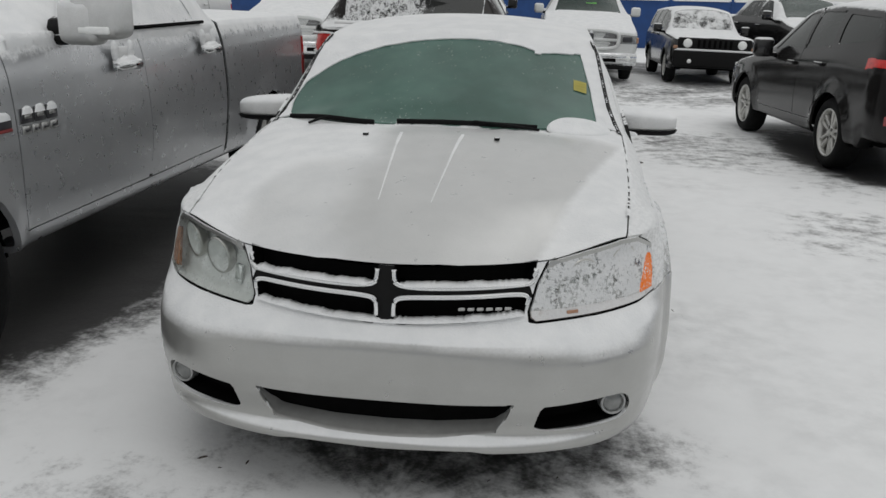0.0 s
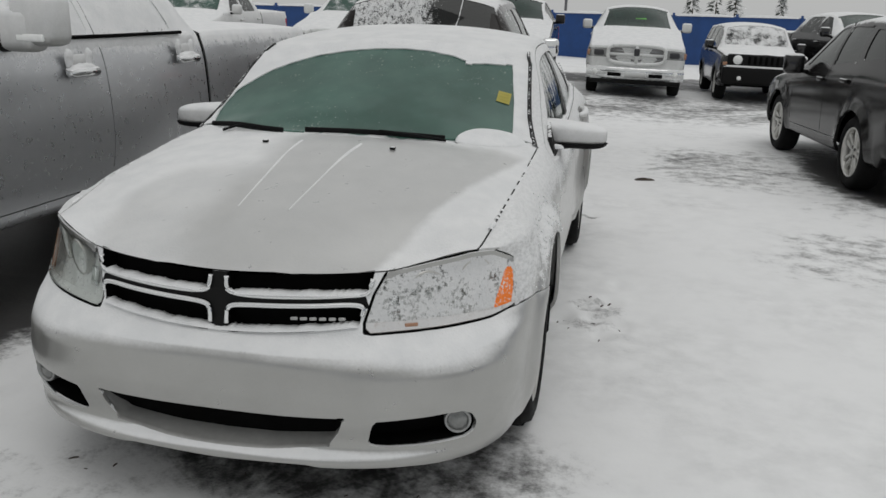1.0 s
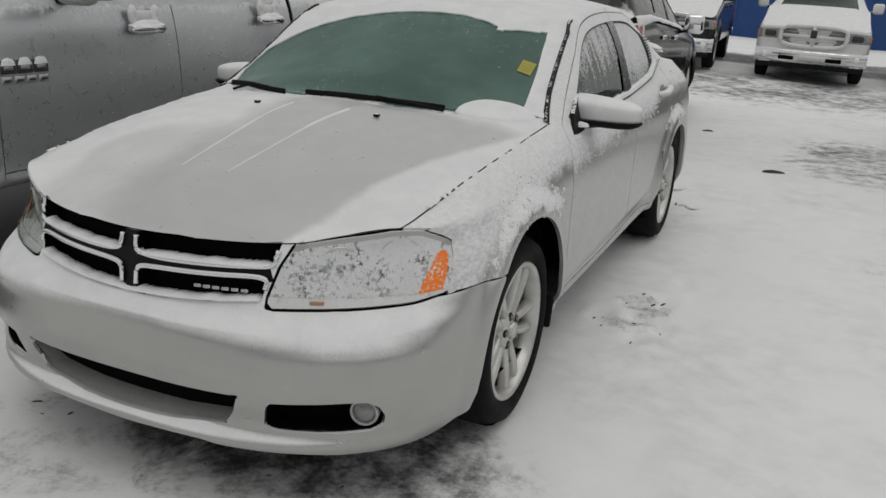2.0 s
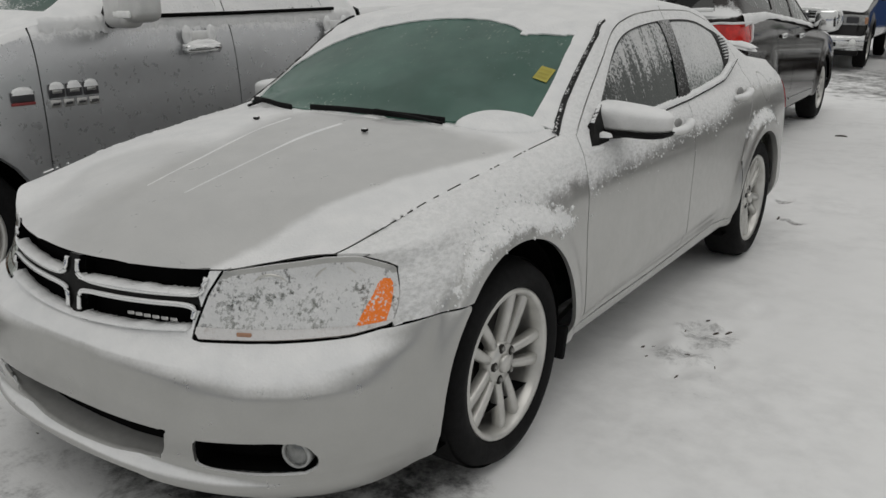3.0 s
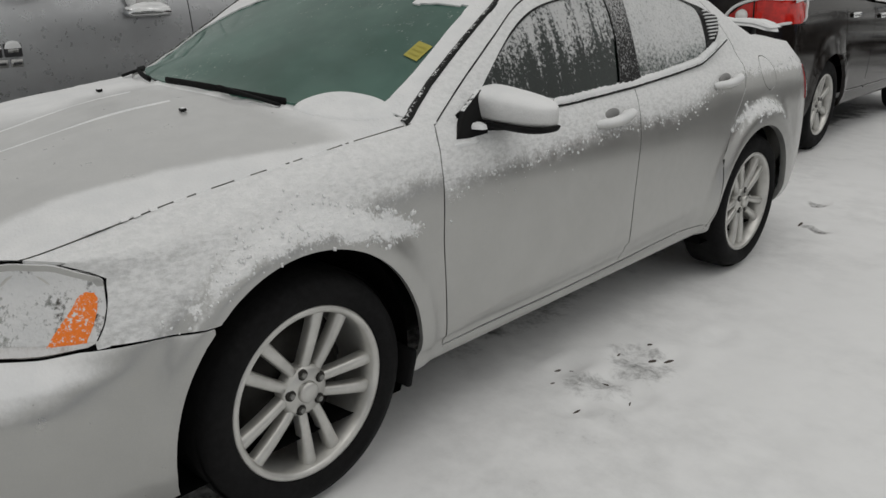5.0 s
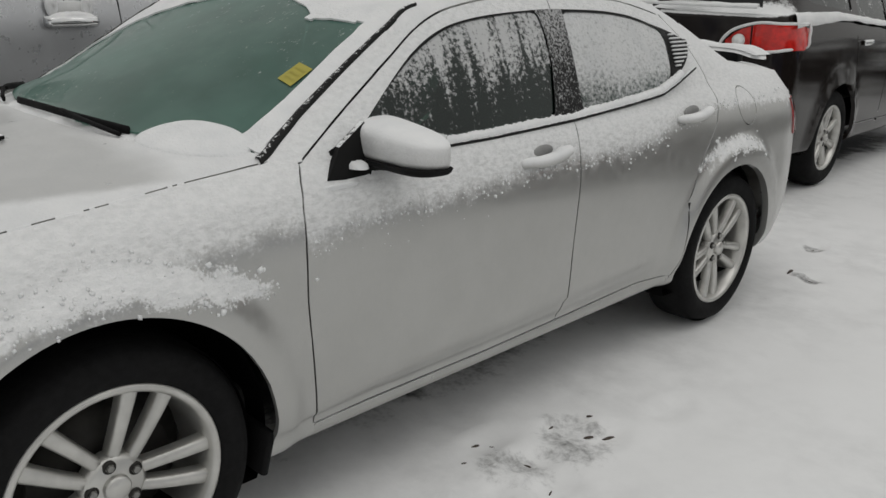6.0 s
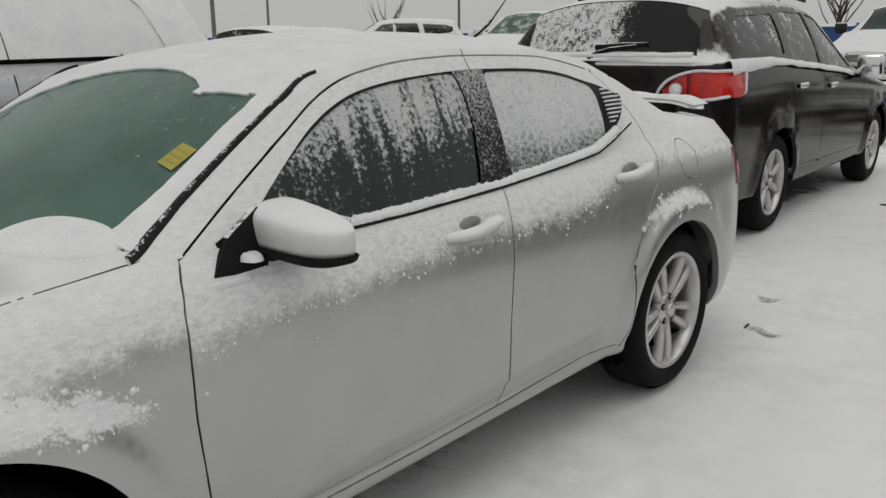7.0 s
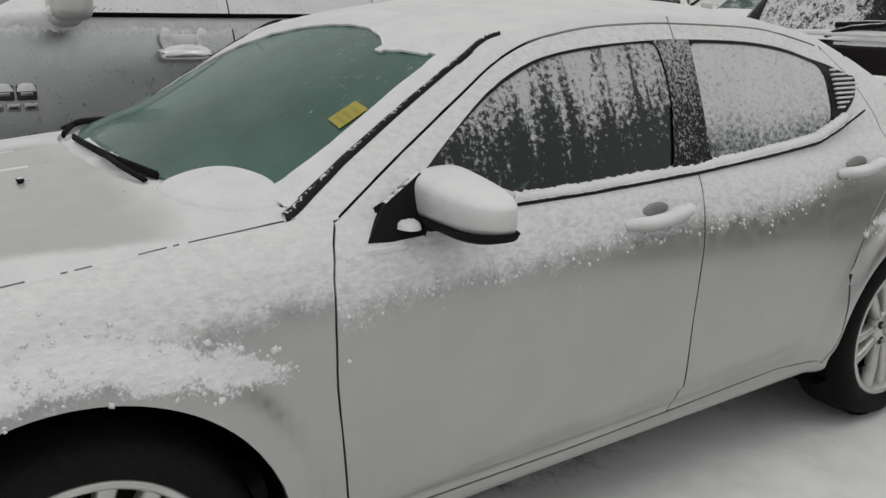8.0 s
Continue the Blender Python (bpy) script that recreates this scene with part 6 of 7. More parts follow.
    for f in bm.faces:
        c = f.calc_center_median()
        k = "body"
        if any(a(c) < 0 for a in arches):
            continue
        hitw = [i for i, wdw in enumerate(wins) if side(c) and wdw(c.y, c.z) < 0]
        if hitw:
            k = ("win", hitw[0])
        elif side(c) and any(abs(ln(c.y, c.z)) < gp for ln, gp in seams):
            k = "seam"
        elif screen(c) < 0:
            k = "screen"
        elif r0 < 90 and rear(c) < 0:
            k = "rear"
        else:
            for key, sd in front.items():
                if c.y < fz and sd(c.x, c.z) < 0:
                    k = ("front", key)
            for key, sd in back.items():
                if c.y > L - bz and sd(c.x, c.z) < 0:
                    k = ("back", key)
        got.setdefault(k, []).append(f)
    mats = spec["mats"]
    part("body", rim(pick(got["body"], "both"), 0.03), spec["paint"], v)
    if "screen" in got:
        part("windscreen", pick(got["screen"], "both", push=-0.006), spec.get("screen_mat", g_green), v)
    if "rear" in got:
        part("rear_window", pick(got["rear"], "both", push=-0.006), spec.get("rear_mat", g_dark), v)
    for k, faces in got.items():
        if isinstance(k, tuple) and k[0] == "win":
            for sd in ("left", "right"):
                part("side_window", rim(pick(faces, sd, push=-0.008), 0.004), spec.get("win_mat", g_dark), v)
        elif isinstance(k, tuple):
            nm, mt, push = mats[k[1]]
            if k[1] in ("grille", "bumper", "plate", "intake", "lower"):
                part(nm, rim(pick(faces, "both", push=push), 0.03 if push > 0 else -0.03), mt, v)
            else:
                for sd in ("left", "right"):
                    part(nm, rim(pick(faces, sd, push=push), 0.02), mt, v)
    if "seam" in got:
        for sd in ("left", "right"):
            part("shut_line", pick(got["seam"], sd, push=-0.01), hole_black, v)
    bm.free()
    for sx in (1, -1):
        for hy in hubs:
            wheel_at(v, ((W - 0.135) * sx, hy, wr), sx, wr, rim_r, 0.24, spec.get("spokes", "seven"), turn=20 * hy, seg=32)
            ln = lathe([(wr * (ak + 0.01), 0.06 * sx), (wr * (ak + 0.03), 0.03 * sx), (wr * (ak + 0.03), -0.18 * sx), (0.0, -0.2 * sx)], 28)
            bmesh.ops.translate(ln, verts=ln.verts, vec=((W - 0.135) * sx, hy, wr))
            for q in ln.verts:
                q.co.z = max(q.co.z, zb - 0.02)
            part("arch_liner", ln, hole_black, v)
        if "mirror" in spec:
            my, mz, ms = spec["mirror"]
            mm = new("door_mirror")
            mm.parent = v
            mm.matrix_basis = pose((W + 0.10) * sx, my, mz, 0, 0, -8 * sx)
            b2 = bmesh.new()
            box(b2, (0.20 * ms, 0.13 * ms, 0.20 * ms), None, 0.045 * ms, 3)
            part("mirror_shell", b2, spec.get("mirror_mat", spec["paint"]), mm)
            part("mirror_arm", tube([(-0.20 * sx, 0.0, -0.09), (-0.10 * sx, 0, -0.08), (0, 0, -0.06)], 0.035, 8, 0.8), trim_black, mm)
        for y, z in spec.get("handles", ()):
            b2 = bmesh.new()
            box(b2, (0.035, 0.19, 0.045), pose((W + 0.005) * sx, y, z), 0.014, 2)
            part("door_handle", b2, spec.get("handle_mat", spec["paint"]), v)
    b2 = bmesh.new()
    box(b2, (W * 1.5, L * 0.86, 0.22), pose(0, L * 0.5, zb + 0.12), 0.05)
    part("underbody", b2, hole_black, v)
    if spec.get("interior", True):
        b2 = bmesh.new()
        c0 = w0 + 0.35
        box(b2, (W * 1.55, 2.2, 0.18), pose(0, c0 + 1.2, zb + 0.38), 0.04)
        part("cabin_floor", b2, cloth, v)
        for x in (-0.42, 0.42):
            b2 = bmesh.new()
            box(b2, (0.5, 0.16, 0.75), pose(x, c0 + 0.95, float(belt(c0 + 1)[0]) - 0.12, -12, 0, 0), 0.06, 2)
            part("seat_back", b2, cloth, v)
    return v


def pickup_spec(paint, **kw):
    s = dict(half=1.01, length=6.0, bottom=0.49, taper=0.05, wheel=0.40, rim=0.26, hubs=(1.02, 4.84), paint=paint, spokes="seven", flare=0.03, bulge=0.09, nose_r=0.25, arch=1.24,
             belt=((0, 1.02), (0.3, 1.10), (1.2, 1.27), (1.62, 1.375), (2.8, 1.385), (3.85, 1.40), (3.95, 1.42), (6.0, 1.44)),
             top=((0, 1.08), (0.25, 1.16), (1.2, 1.33), (1.62, 1.42), (2.30, 1.86), (2.5, 1.91), (3.1, 1.93), (3.66, 1.90), (3.80, 1.82), (3.92, 1.46), (4.2, 1.46), (6.0, 1.47)),
             topw=((0, 0.78), (1.2, 0.82), (1.62, 0.80), (2.3, 0.70), (3.1, 0.70), (3.8, 0.70), (3.92, 0.86), (6.0, 0.88)),
             screen=(1.66, 2.32), rear_screen=(3.74, 3.91), rear_half=0.6, rear_low=1.48,
             windows=([(1.98, 1.405), (2.42, 1.78), (2.66, 1.80), (2.66, 1.41)], [(2.76, 1.41), (2.76, 1.80), (3.36, 1.79), (3.48, 1.70), (3.56, 1.43)]),
             seams=([(1.50, 1.34), (1.50, 1.0), (1.505, 0.52)], [(2.71, 1.86), (2.71, 1.40), (2.74, 0.8), (2.70, 0.56)], [(1.50, 0.545), (3.8, 0.56)]),
             wide_seams=([(3.88, 1.44), (3.90, 1.2), (3.92, 0.9), (3.86, 0.5)],),
             mirror=(1.92, 1.45, 1.05), handles=((2.50, 1.225), (3.60, 1.25)),
             front=dict(lamp=[(0.60, 0.99), (0.99, 0.97), (0.99, 0.80), (0.62, 0.80)]),
             back=dict(tail=[(0.84, 1.25), (1.1, 1.25), (1.1, 0.88), (0.84, 0.88)], bumper=[(-0.1, 0.72), (1.1, 0.72), (1.1, 0.55), (-0.1, 0.55)]),
             mats=dict(lamp=("headlamp", truck_lamp, 0.004), bumper=("bumper", chrome_snow, 0.03), tail=("tail_lamp", lamp_red, 0.004)))
    s.update(kw)
    return s


def truck_face(v, frame_mat):
    """Grille with its frame and cross, lamps' amber corners, chrome bumper with slots and black valance."""
    ring = [tuple(p) for p in spline([(-0.50, 0, 1.03), (0, 0, 1.06), (0.50, 0, 1.03), (0.58, 0, 0.90), (0.50, 0, 0.72), (0, 0, 0.68), (-0.50, 0, 0.72), (-0.58, 0, 0.90)], 5, True)]
    yy = lambda x: -0.085 + 0.075 * (x / 0.95) ** 2
    g = part("grille", tube([(x, yy(x) - 0.03, z) for x, y, z in ring + ring[:1]], 0.040, 8), frame_mat, v, "wide grille frame")
    bm = bmesh.new()
    for x, y, z in ring:
        bm.verts.new((x * 0.97, yy(x) - 0.008, z))
    bm.faces.new(bm.verts)
    bmesh.ops.recalc_face_normals(bm, faces=bm.faces)
    part("grille_insert", bm, m_mesh, g, smooth=False)
    part("cross_bar", tube([(-0.56, yy(0.56) - 0.02, 0.87), (0, yy(0) - 0.03, 0.87), (0.56, yy(0.56) - 0.02, 0.87)], 0.030, 8), frame_mat, g)
    part("centre_bar", tube([(0, yy(0) - 0.03, 1.05), (0, yy(0) - 0.03, 0.69)], 0.040, 8), frame_mat, g)
    bm = bmesh.new()
    box(bm, (0.11, 0.03, 0.15), pose(0, yy(0) - 0.065, 0.92), 0.025, 2)
    part("badge", bm, m_badge_dark, g)
    for k in range(6):
        z = 0.73 + 0.055 * k
        if abs(z - 0.87) > 0.03:
            part("grille_slat", tube([(-0.52, yy(0.5) - 0.012, z), (0, yy(0) - 0.018, z), (0.52, yy(0.5) - 0.012, z)], 0.007, 6), chrome, g)
    rows = []
    for k in range(25):
        x = -1.0 + 2 * k / 24
        y = -0.13 + 0.16 * abs(x) ** 3
        rows.append([(x, y + dy, z) for dy, z in ((0.05, 0.62), (0.0, 0.61), (-0.015, 0.56), (-0.01, 0.42), (0.02, 0.37), (0.08, 0.36))])
    bm = sheet(rows)
    bmesh.ops.recalc_face_normals(bm, faces=bm.faces)
    bmp = part("front_bumper", bm, chrome_snow, v, "chrome bumper dusted with snow")
    for sx in (-1, 1):
        # black block standing for the shade within a bumper slot
        bm = bmesh.new()
        box(bm, (0.28, 0.03, 0.075), pose(0.42 * sx, -0.135, 0.46), 0.015, 2)
        part("bumper_slot", bm, hole_black, bmp)
        part("fog_lamp", lathe([(0.0, -0.02), (0.05, -0.015), (0.06, 0.01)], 16, "y"), lamp_clear, bmp).matrix_basis = pose(0.82 * sx, -0.06, 0.50, 0, 0, 14 * sx)
        bm = bmesh.new()
        box(bm, (0.07, 0.05, 0.12), pose(0.975 * sx, 0.035, 0.88, 0, 0, 30 * sx), 0.015, 2)
        part("indicator", bm, lamp_amber_dim, v)
        bm = bmesh.new()
        box(bm, (0.20, 0.03, 0.11), pose(0.77 * sx, -0.052, 0.89, 0, 0, 8 * sx), 0.02, 2)
        part("lamp_bowl", bm, m_badge_dark, v)
    bm = bmesh.new()
    box(bm, (0.42, 0.02, 0.11), pose(0, -0.148, 0.47), 0.006, 1)
    part("plate_panel", bm, frosted_silver, bmp)
    bm = bmesh.new()
    box(bm, (1.86, 0.10, 0.10), pose(0, -0.02, 0.32), 0.03, 2)
    part("valance", bm, trim_black, bmp)
    # black block added as the shade under the truck's front
    bm = bmesh.new()
    box(bm, (1.7, 0.4, 0.30), pose(0, 0.25, 0.45), 0.05, 2)
    part("axle_shade", bm, hole_black, v)
    return v


def suv_spec(paint, L=5.12, half=0.99, H=1.82, hubs=(1.02, 4.04), wheel=0.375, **kw):
    k, h = L / 5.12, H / 1.82
    s = dict(half=half, length=L, bottom=0.30, wheel=wheel, rim=wheel * 0.68, hubs=hubs, paint=paint, flare=0.03, bulge=0.10, nose_r=0.6, arch=1.14,
             belt=((0, 0.80 * h), (0.3, 0.92 * h), (1.3 * k, 1.08 * h), (2.5 * k, 1.20 * h), (3.4 * k, 1.26 * h), (4.2 * k, 1.31 * h), (L, 1.30 * h)),
             top=((0, 0.84 * h), (0.25, 0.98 * h), (1.25 * k, 1.14 * h), (1.45 * k, 1.20 * h), (2.35 * k, 1.70 * h), (2.7 * k, 1.78 * h), (3.4 * k, 1.82 * h), (4.45 * k, 1.79 * h), (4.80 * k, 1.74 * h), (L - 0.09, 1.36 * h), (L, 1.31 * h)),
             topw=((0, 0.60), (1.3 * k, 0.72), (1.5 * k, 0.76), (2.4 * k, 0.68), (3.4 * k, 0.70), (4.4 * k, 0.70), (4.80 * k, 0.70), (L - 0.09, 0.82), (L, 0.84)),
             screen=(1.5 * k, 2.36 * k), rear_screen=(4.82 * k, L - 0.095), rear_half=0.74, rear_low=1.35 * h,
             windows=([(1.95 * k, 1.19 * h), (2.50 * k, 1.62 * h), (2.86 * k, 1.66 * h), (2.88 * k, 1.24 * h)], [(2.97 * k, 1.25 * h), (2.95 * k, 1.66 * h), (3.62 * k, 1.66 * h), (3.72 * k, 1.30 * h)],
                      [(3.86 * k, 1.32 * h), (3.78 * k, 1.64 * h), (4.50 * k, 1.61 * h), (4.70 * k, 1.55 * h), (4.74 * k, 1.44 * h), (4.62 * k, 1.38 * h)]),
             seams=([(1.62 * k, 1.1 * h), (1.66 * k, 0.4)], [(2.92 * k, 1.7 * h), (2.94 * k, 0.42)], [(3.78 * k, 1.2 * h), (3.70 * k, 0.8), (3.50 * k, 0.5)], [(1.66 * k, 0.42), (3.48 * k, 0.44)]),
             mirror=(1.95 * k, 1.20 * h, 1.15), handles=((2.72 * k, 1.06 * h), (3.56 * k, 1.09 * h)),
             front=dict(grille=[(0, 0.86), (0.42, 0.85), (0.40, 0.62), (0, 0.60)], lamp=[(0.50, 0.88), (0.98, 0.90), (0.98, 0.72), (0.52, 0.70)]),
             back=dict(tail=[(0.53, 1.09), (0.60, 1.18), (0.76, 1.235), (1.2, 1.235), (1.2, 1.085), (0.80, 1.06), (0.59, 1.06)]), back_deep=0.34,
             mats=dict(grille=("grille", trim_black, -0.02), lamp=("headlamp", truck_lamp, 0.004), tail=("tail_lamp", lamp_red, 0.006), reflector=("reflector", lamp_red_dark, 0.004), lower=("lower_bumper", trim_black, 0.0)))
    s.update(kw)
    return s


def boxy_spec(paint):
    s = suv_spec(paint, L=4.41, half=0.875, H=1.64, hubs=(0.85, 3.48), wheel=0.345)
    s.update(taper=0.06, bulge=0.05, nose_r=0.2, belt=((0, 0.94), (0.15, 0.98), (1.2, 1.03), (2.5, 1.06), (4.41, 1.08)),
             top=((0, 0.99), (0.15, 1.03), (1.2, 1.09), (1.34, 1.13), (1.80, 1.56), (2.05, 1.62), (3.0, 1.64), (4.1, 1.62), (4.28, 1.52), (4.41, 1.10)),
             topw=((0, 0.70), (1.2, 0.72), (1.34, 0.74), (1.8, 0.66), (3.0, 0.66), (4.2, 0.66), (4.41, 0.74)), screen=(1.36, 1.80), screen_mat=g_snow, rear_screen=(99, 99),
             windows=([(1.66, 1.10), (1.95, 1.50), (2.40, 1.53), (2.42, 1.10)], [(2.5, 1.10), (2.5, 1.53), (3.2, 1.53), (3.25, 1.10)], [(3.36, 1.12), (3.34, 1.52), (3.9, 1.50), (4.0, 1.14)]),
             seams=(), front={}, back={}, mirror=(1.62, 1.13, 0.95), handles=((2.25, 0.98), (3.1, 0.98)))
    return s


def boxy_face(v):
    """Slotted grille, round lamps, black bumper with a snow line and fog lamps."""
    bm = bmesh.new()
    box(bm, (1.52, 0.05, 0.24), pose(0, -0.055, 0.86), 0.03, 2)
    g = part("grille", bm, trim_black, v, "black slotted grille")
    for k in range(7):
        # black blocks on the face stand for the shade in the slots
        bm = bmesh.new()
        box(bm, (0.055, 0.03, 0.17), pose(-0.33 + 0.11 * k, -0.078, 0.86), 0.012, 2)
        part("grille_slot", bm, hole_black, g)
    for sx in (-1, 1):
        part("headlamp", lathe([(0.0, -0.035), (0.06, -0.03), (0.092, -0.008), (0.10, 0.03)], 22, "y"), lamp_clear, v).matrix_basis = pose(0.56 * sx, -0.075, 0.865)
        part("fog_lamp", lathe([(0.0, -0.02), (0.035, -0.016), (0.045, 0.01)], 16, "y"), lamp_clear, v).matrix_basis = pose(0.50 * sx, -0.135, 0.50)
        bm = bmesh.new()
        box(bm, (0.10, 0.06, 0.07), pose(0.79 * sx, -0.02, 0.78, 0, 0, 25 * sx), 0.015, 2)
        part("indicator", bm, lamp_amber_dim, v)
    bm = bmesh.new()
    box(bm, (1.68, 0.14, 0.36), pose(0, -0.05, 0.55), 0.05, 3)
    b = part("front_bumper", bm, trim_black, v, "black bumper with a line of snow")
    bm = bmesh.new()
    box(bm, (1.56, 0.05, 0.04), pose(0, -0.10, 0.735), 0.015, 2)
    part("snow_cap", bm, m_snow, b)


def rise(x, y):
    """The yard climbs a little behind the second row, more on its west side."""
    k = min(1, max(0, (y - 10.5) / 5.0))
    return k * k * (3 - 2 * k) * min(0.20, max(0.0, 0.10 - 0.045 * x))


def far_pose(x, y, turn):
    return pose(x, y, rise(x, y + 1.0), 0, 1.2, turn)


grey_truck = vehicle("grey_pickup_truck", "dark silver crew-cab pickup truck edged with snow", "pickup truck", pose(-2.785, -0.44, 0) @ Matrix.Diagonal((1, 1, 0.978, 1)), pickup_spec(grey_paint, bottom=0.46, gap=0.0035, hubs=(0.98, 4.84), arch=1.14, mats=dict(lamp=("headlamp", truck_lamp, 0.004), bumper=("bumper", chrome_snow, 0.03), tail=("tail_lamp", lamp_red_dark, 0.004)), step=0.04, win_mat=g_piled, mirror_mat=frosted_silver, handles=()))
enclave = vehicle("taupe_suv", "dark taupe family SUV with snow on roof and glass", "car", pose(-1.0, 11.05, 0, 0, 0, 181.5), suv_spec(taupe, step=0.05, rear_mat=g_hatch, win_mat=g_fleck, spokes="seven", handle_mat=chrome_snow, mirror_mat=chrome, rear_half=0.68))
vehicle("charcoal_suv", "charcoal compact SUV parked on bare wet ground", "car", pose(3.93, 10.45, 0, 0, 0, 185.2),
        suv_spec(charcoal, L=4.62, half=0.93, H=1.71, hubs=(0.93, 3.63), wheel=0.36, screen_mat=g_dark, win_mat=g_plain, spokes="split", mirror_mat=black_paint,
                 back=dict(tail=[(0.46, 1.115), (0.62, 1.14), (1.2, 1.15), (1.2, 1.075), (0.50, 1.07)], reflector=[(0.50, 0.635), (0.80, 0.635), (0.80, 0.605), (0.50, 0.605)])))
white_truck = truck_face(vehicle("white_pickup_truck", "white crew-cab pickup truck with chrome grille", "pickup truck", far_pose(1.33, 16.1, 1), pickup_spec(white_paint, screen_mat=g_green_dark)), white_paint)
boxy_face(vehicle("black_boxy_suv", "black boxy SUV with round headlamps and slotted grille", "car", far_pose(3.92, 16.3, 1), boxy_spec(black_paint)))
truck_face(vehicle("charcoal_pickup_truck", "dark grey pickup truck with chrome bumper", "pickup truck", far_pose(-1.42, 15.6, 3), pickup_spec(charcoal, screen_mat=g_green_dark)), chrome_snow)
truck_face(vehicle("dark_pickup_truck", "dark pickup truck parked in the far row", "pickup truck", far_pose(6.9, 16.6, 14), pickup_spec(black_paint, screen_mat=g_green_dark)), black_paint)
truck_face(vehicle("pale_pickup_truck", "white pickup truck with snowed bonnet", "pickup truck", far_pose(-4.45, 13.9, 5), pickup_spec(white_paint)), white_paint)
truck_face(vehicle("silver_pickup_truck", "silver pickup truck with snowed windscreen", "pickup truck", far_pose(-8.2, 13.4, 5), pickup_spec(frosted_silver)), chrome_snow)
vehicle("maroon_car", "maroon car with snowy roof", "car", pose(-13.9, 15.4, 0.0, 0, 0, 200), suv_spec(maroon, L=4.7, H=1.84, rear_mat=g_dark))
vehicle("snowy_pickup_truck", "white pickup truck under fresh snow", "pickup truck", pose(-11.4, 21.0, rise(-12, 20), 0, 0, 205), pickup_spec(white_paint))
vehicle("snowed_car", "pale car covered in snow", "car", pose(-11.2, 16.4, 0.0, 0, 0, 140), suv_spec(frosted_silver, L=4.8, H=1.82, win_mat=g_snow, rear_mat=g_snow))

bm = bmesh.new()
box(bm, (0.24, 0.006, 0.24), pose(0.08, 2.02, 1.665, -56, 0, 0), 0.002, 1)
part("paper_card", bm, m_green_card, white_truck, "bright green card inside the windscreen")

vehicle("snowed_suv", "long white SUV under thick snow in the far row", "car", pose(-20.1, 19.1, rise(-19, 20), 0, 0, -45), suv_spec(white_paint, L=5.4, H=2.05, win_mat=g_dark, rear_mat=g_snow))

# grey truck: snow-packed handles, plain badge blocks, window ledge snow and side mouldings
for y, z in ((2.46, 1.215), (3.60, 1.245)):
    hd = new("door_handle")
    hd.parent = grey_truck
    hd.matrix_basis = pose(1.012, y, z)
    part("grip", tube([(0.0, -0.115, 0), (0.03, -0.10, 0.002), (0.036, 0, 0.004), (0.03, 0.10, 0.002), (0, 0.115, 0)], 0.026, 10, 1.1), chrome_snow, hd)
    bm = lump([(0.115 * math.cos(a), 0.030 * math.sin(a)) for a in np.linspace(0, 2 * math.pi, 24)[:-1]], 0.030, lambda a, b, h: (0.020 + b, a, 0.018 + h), 8, 0.4)
    part("snow_cap", bm, m_snow, hd)
    for dy in (-0.085, 0.085):
        bm = lump([(0.030 * math.cos(a), 0.055 * math.sin(a)) for a in np.linspace(0, 2 * math.pi, 18)[:-1]], 0.018, lambda a, b, h: (-0.004 + h, dy + a, 0.075 + b), 9, 0.4)
        part("snow_cap", bm, m_snow, hd)
    bm = bmesh.new()
    box(bm, (0.008, 0.15, 0.085), pose(-0.008, 0, 0.055), 0.004, 1)
    part("scoop", bm, frosted_silver, hd)
for row, z, hh, ww, n in ((0, 1.055, 0.066, 0.082, 3), (1, 0.993, 0.040, 0.058, 4)):
    for k in range(n):
        y = 1.520 + (0.010 + ww / 2) + k * 0.275 / n
        bm = bmesh.new()
        box(bm, (0.010, ww, hh), pose(1.012, y, z, 0, -2, 0), 0.004, 1)
        part("badge_block", bm, m_badge if row else m_badge_dark, grey_truck)
        bm = bmesh.new()
        box(bm, (0.013, ww * 0.62, hh * 0.28), pose(1.013, y, z - hh * 0.05), 0.002, 1)
        part("badge_shade", bm, m_badge_dark if row else m_badge, grey_truck)
        if not row:
            bm = lump([(ww * 0.5 * math.cos(a), 0.010 * math.sin(a)) for a in np.linspace(0, 2 * math.pi, 14)[:-1]], 0.030, lambda a, b, h: (1.014 + b, y + a, z + hh * 0.18 + h), k, 0.3)
            part("badge_snow", bm, m_snow, grey_truck)
bm = bmesh.new()
box(bm, (0.012, 0.115, 0.05), pose(1.010, 1.40, 1.04), 0.004, 1)
part("badge_block", bm, m_badge_dark, grey_truck)
bm = bmesh.new()
box(bm, (0.014, 0.115, 0.014), pose(1.011, 1.40, 1.008), 0.003, 1)
part("badge_stripe", bm, m_red_trim, grey_truck)
bm = lump([(0.058 * math.cos(a), 0.010 * math.sin(a)) for a in np.linspace(0, 2 * math.pi, 14)[:-1]], 0.03, lambda a, b, h: (1.012 + b, 1.40 + a, 1.055 + h), 2, 0.3)
part("badge_snow", bm, m_snow, grey_truck)
part("window_seal", tube([(0.972, 1.95, 1.396), (0.972, 2.8, 1.404), (0.972, 3.62, 1.418)], 0.011, 8), hole_black, grey_truck)
rows = []
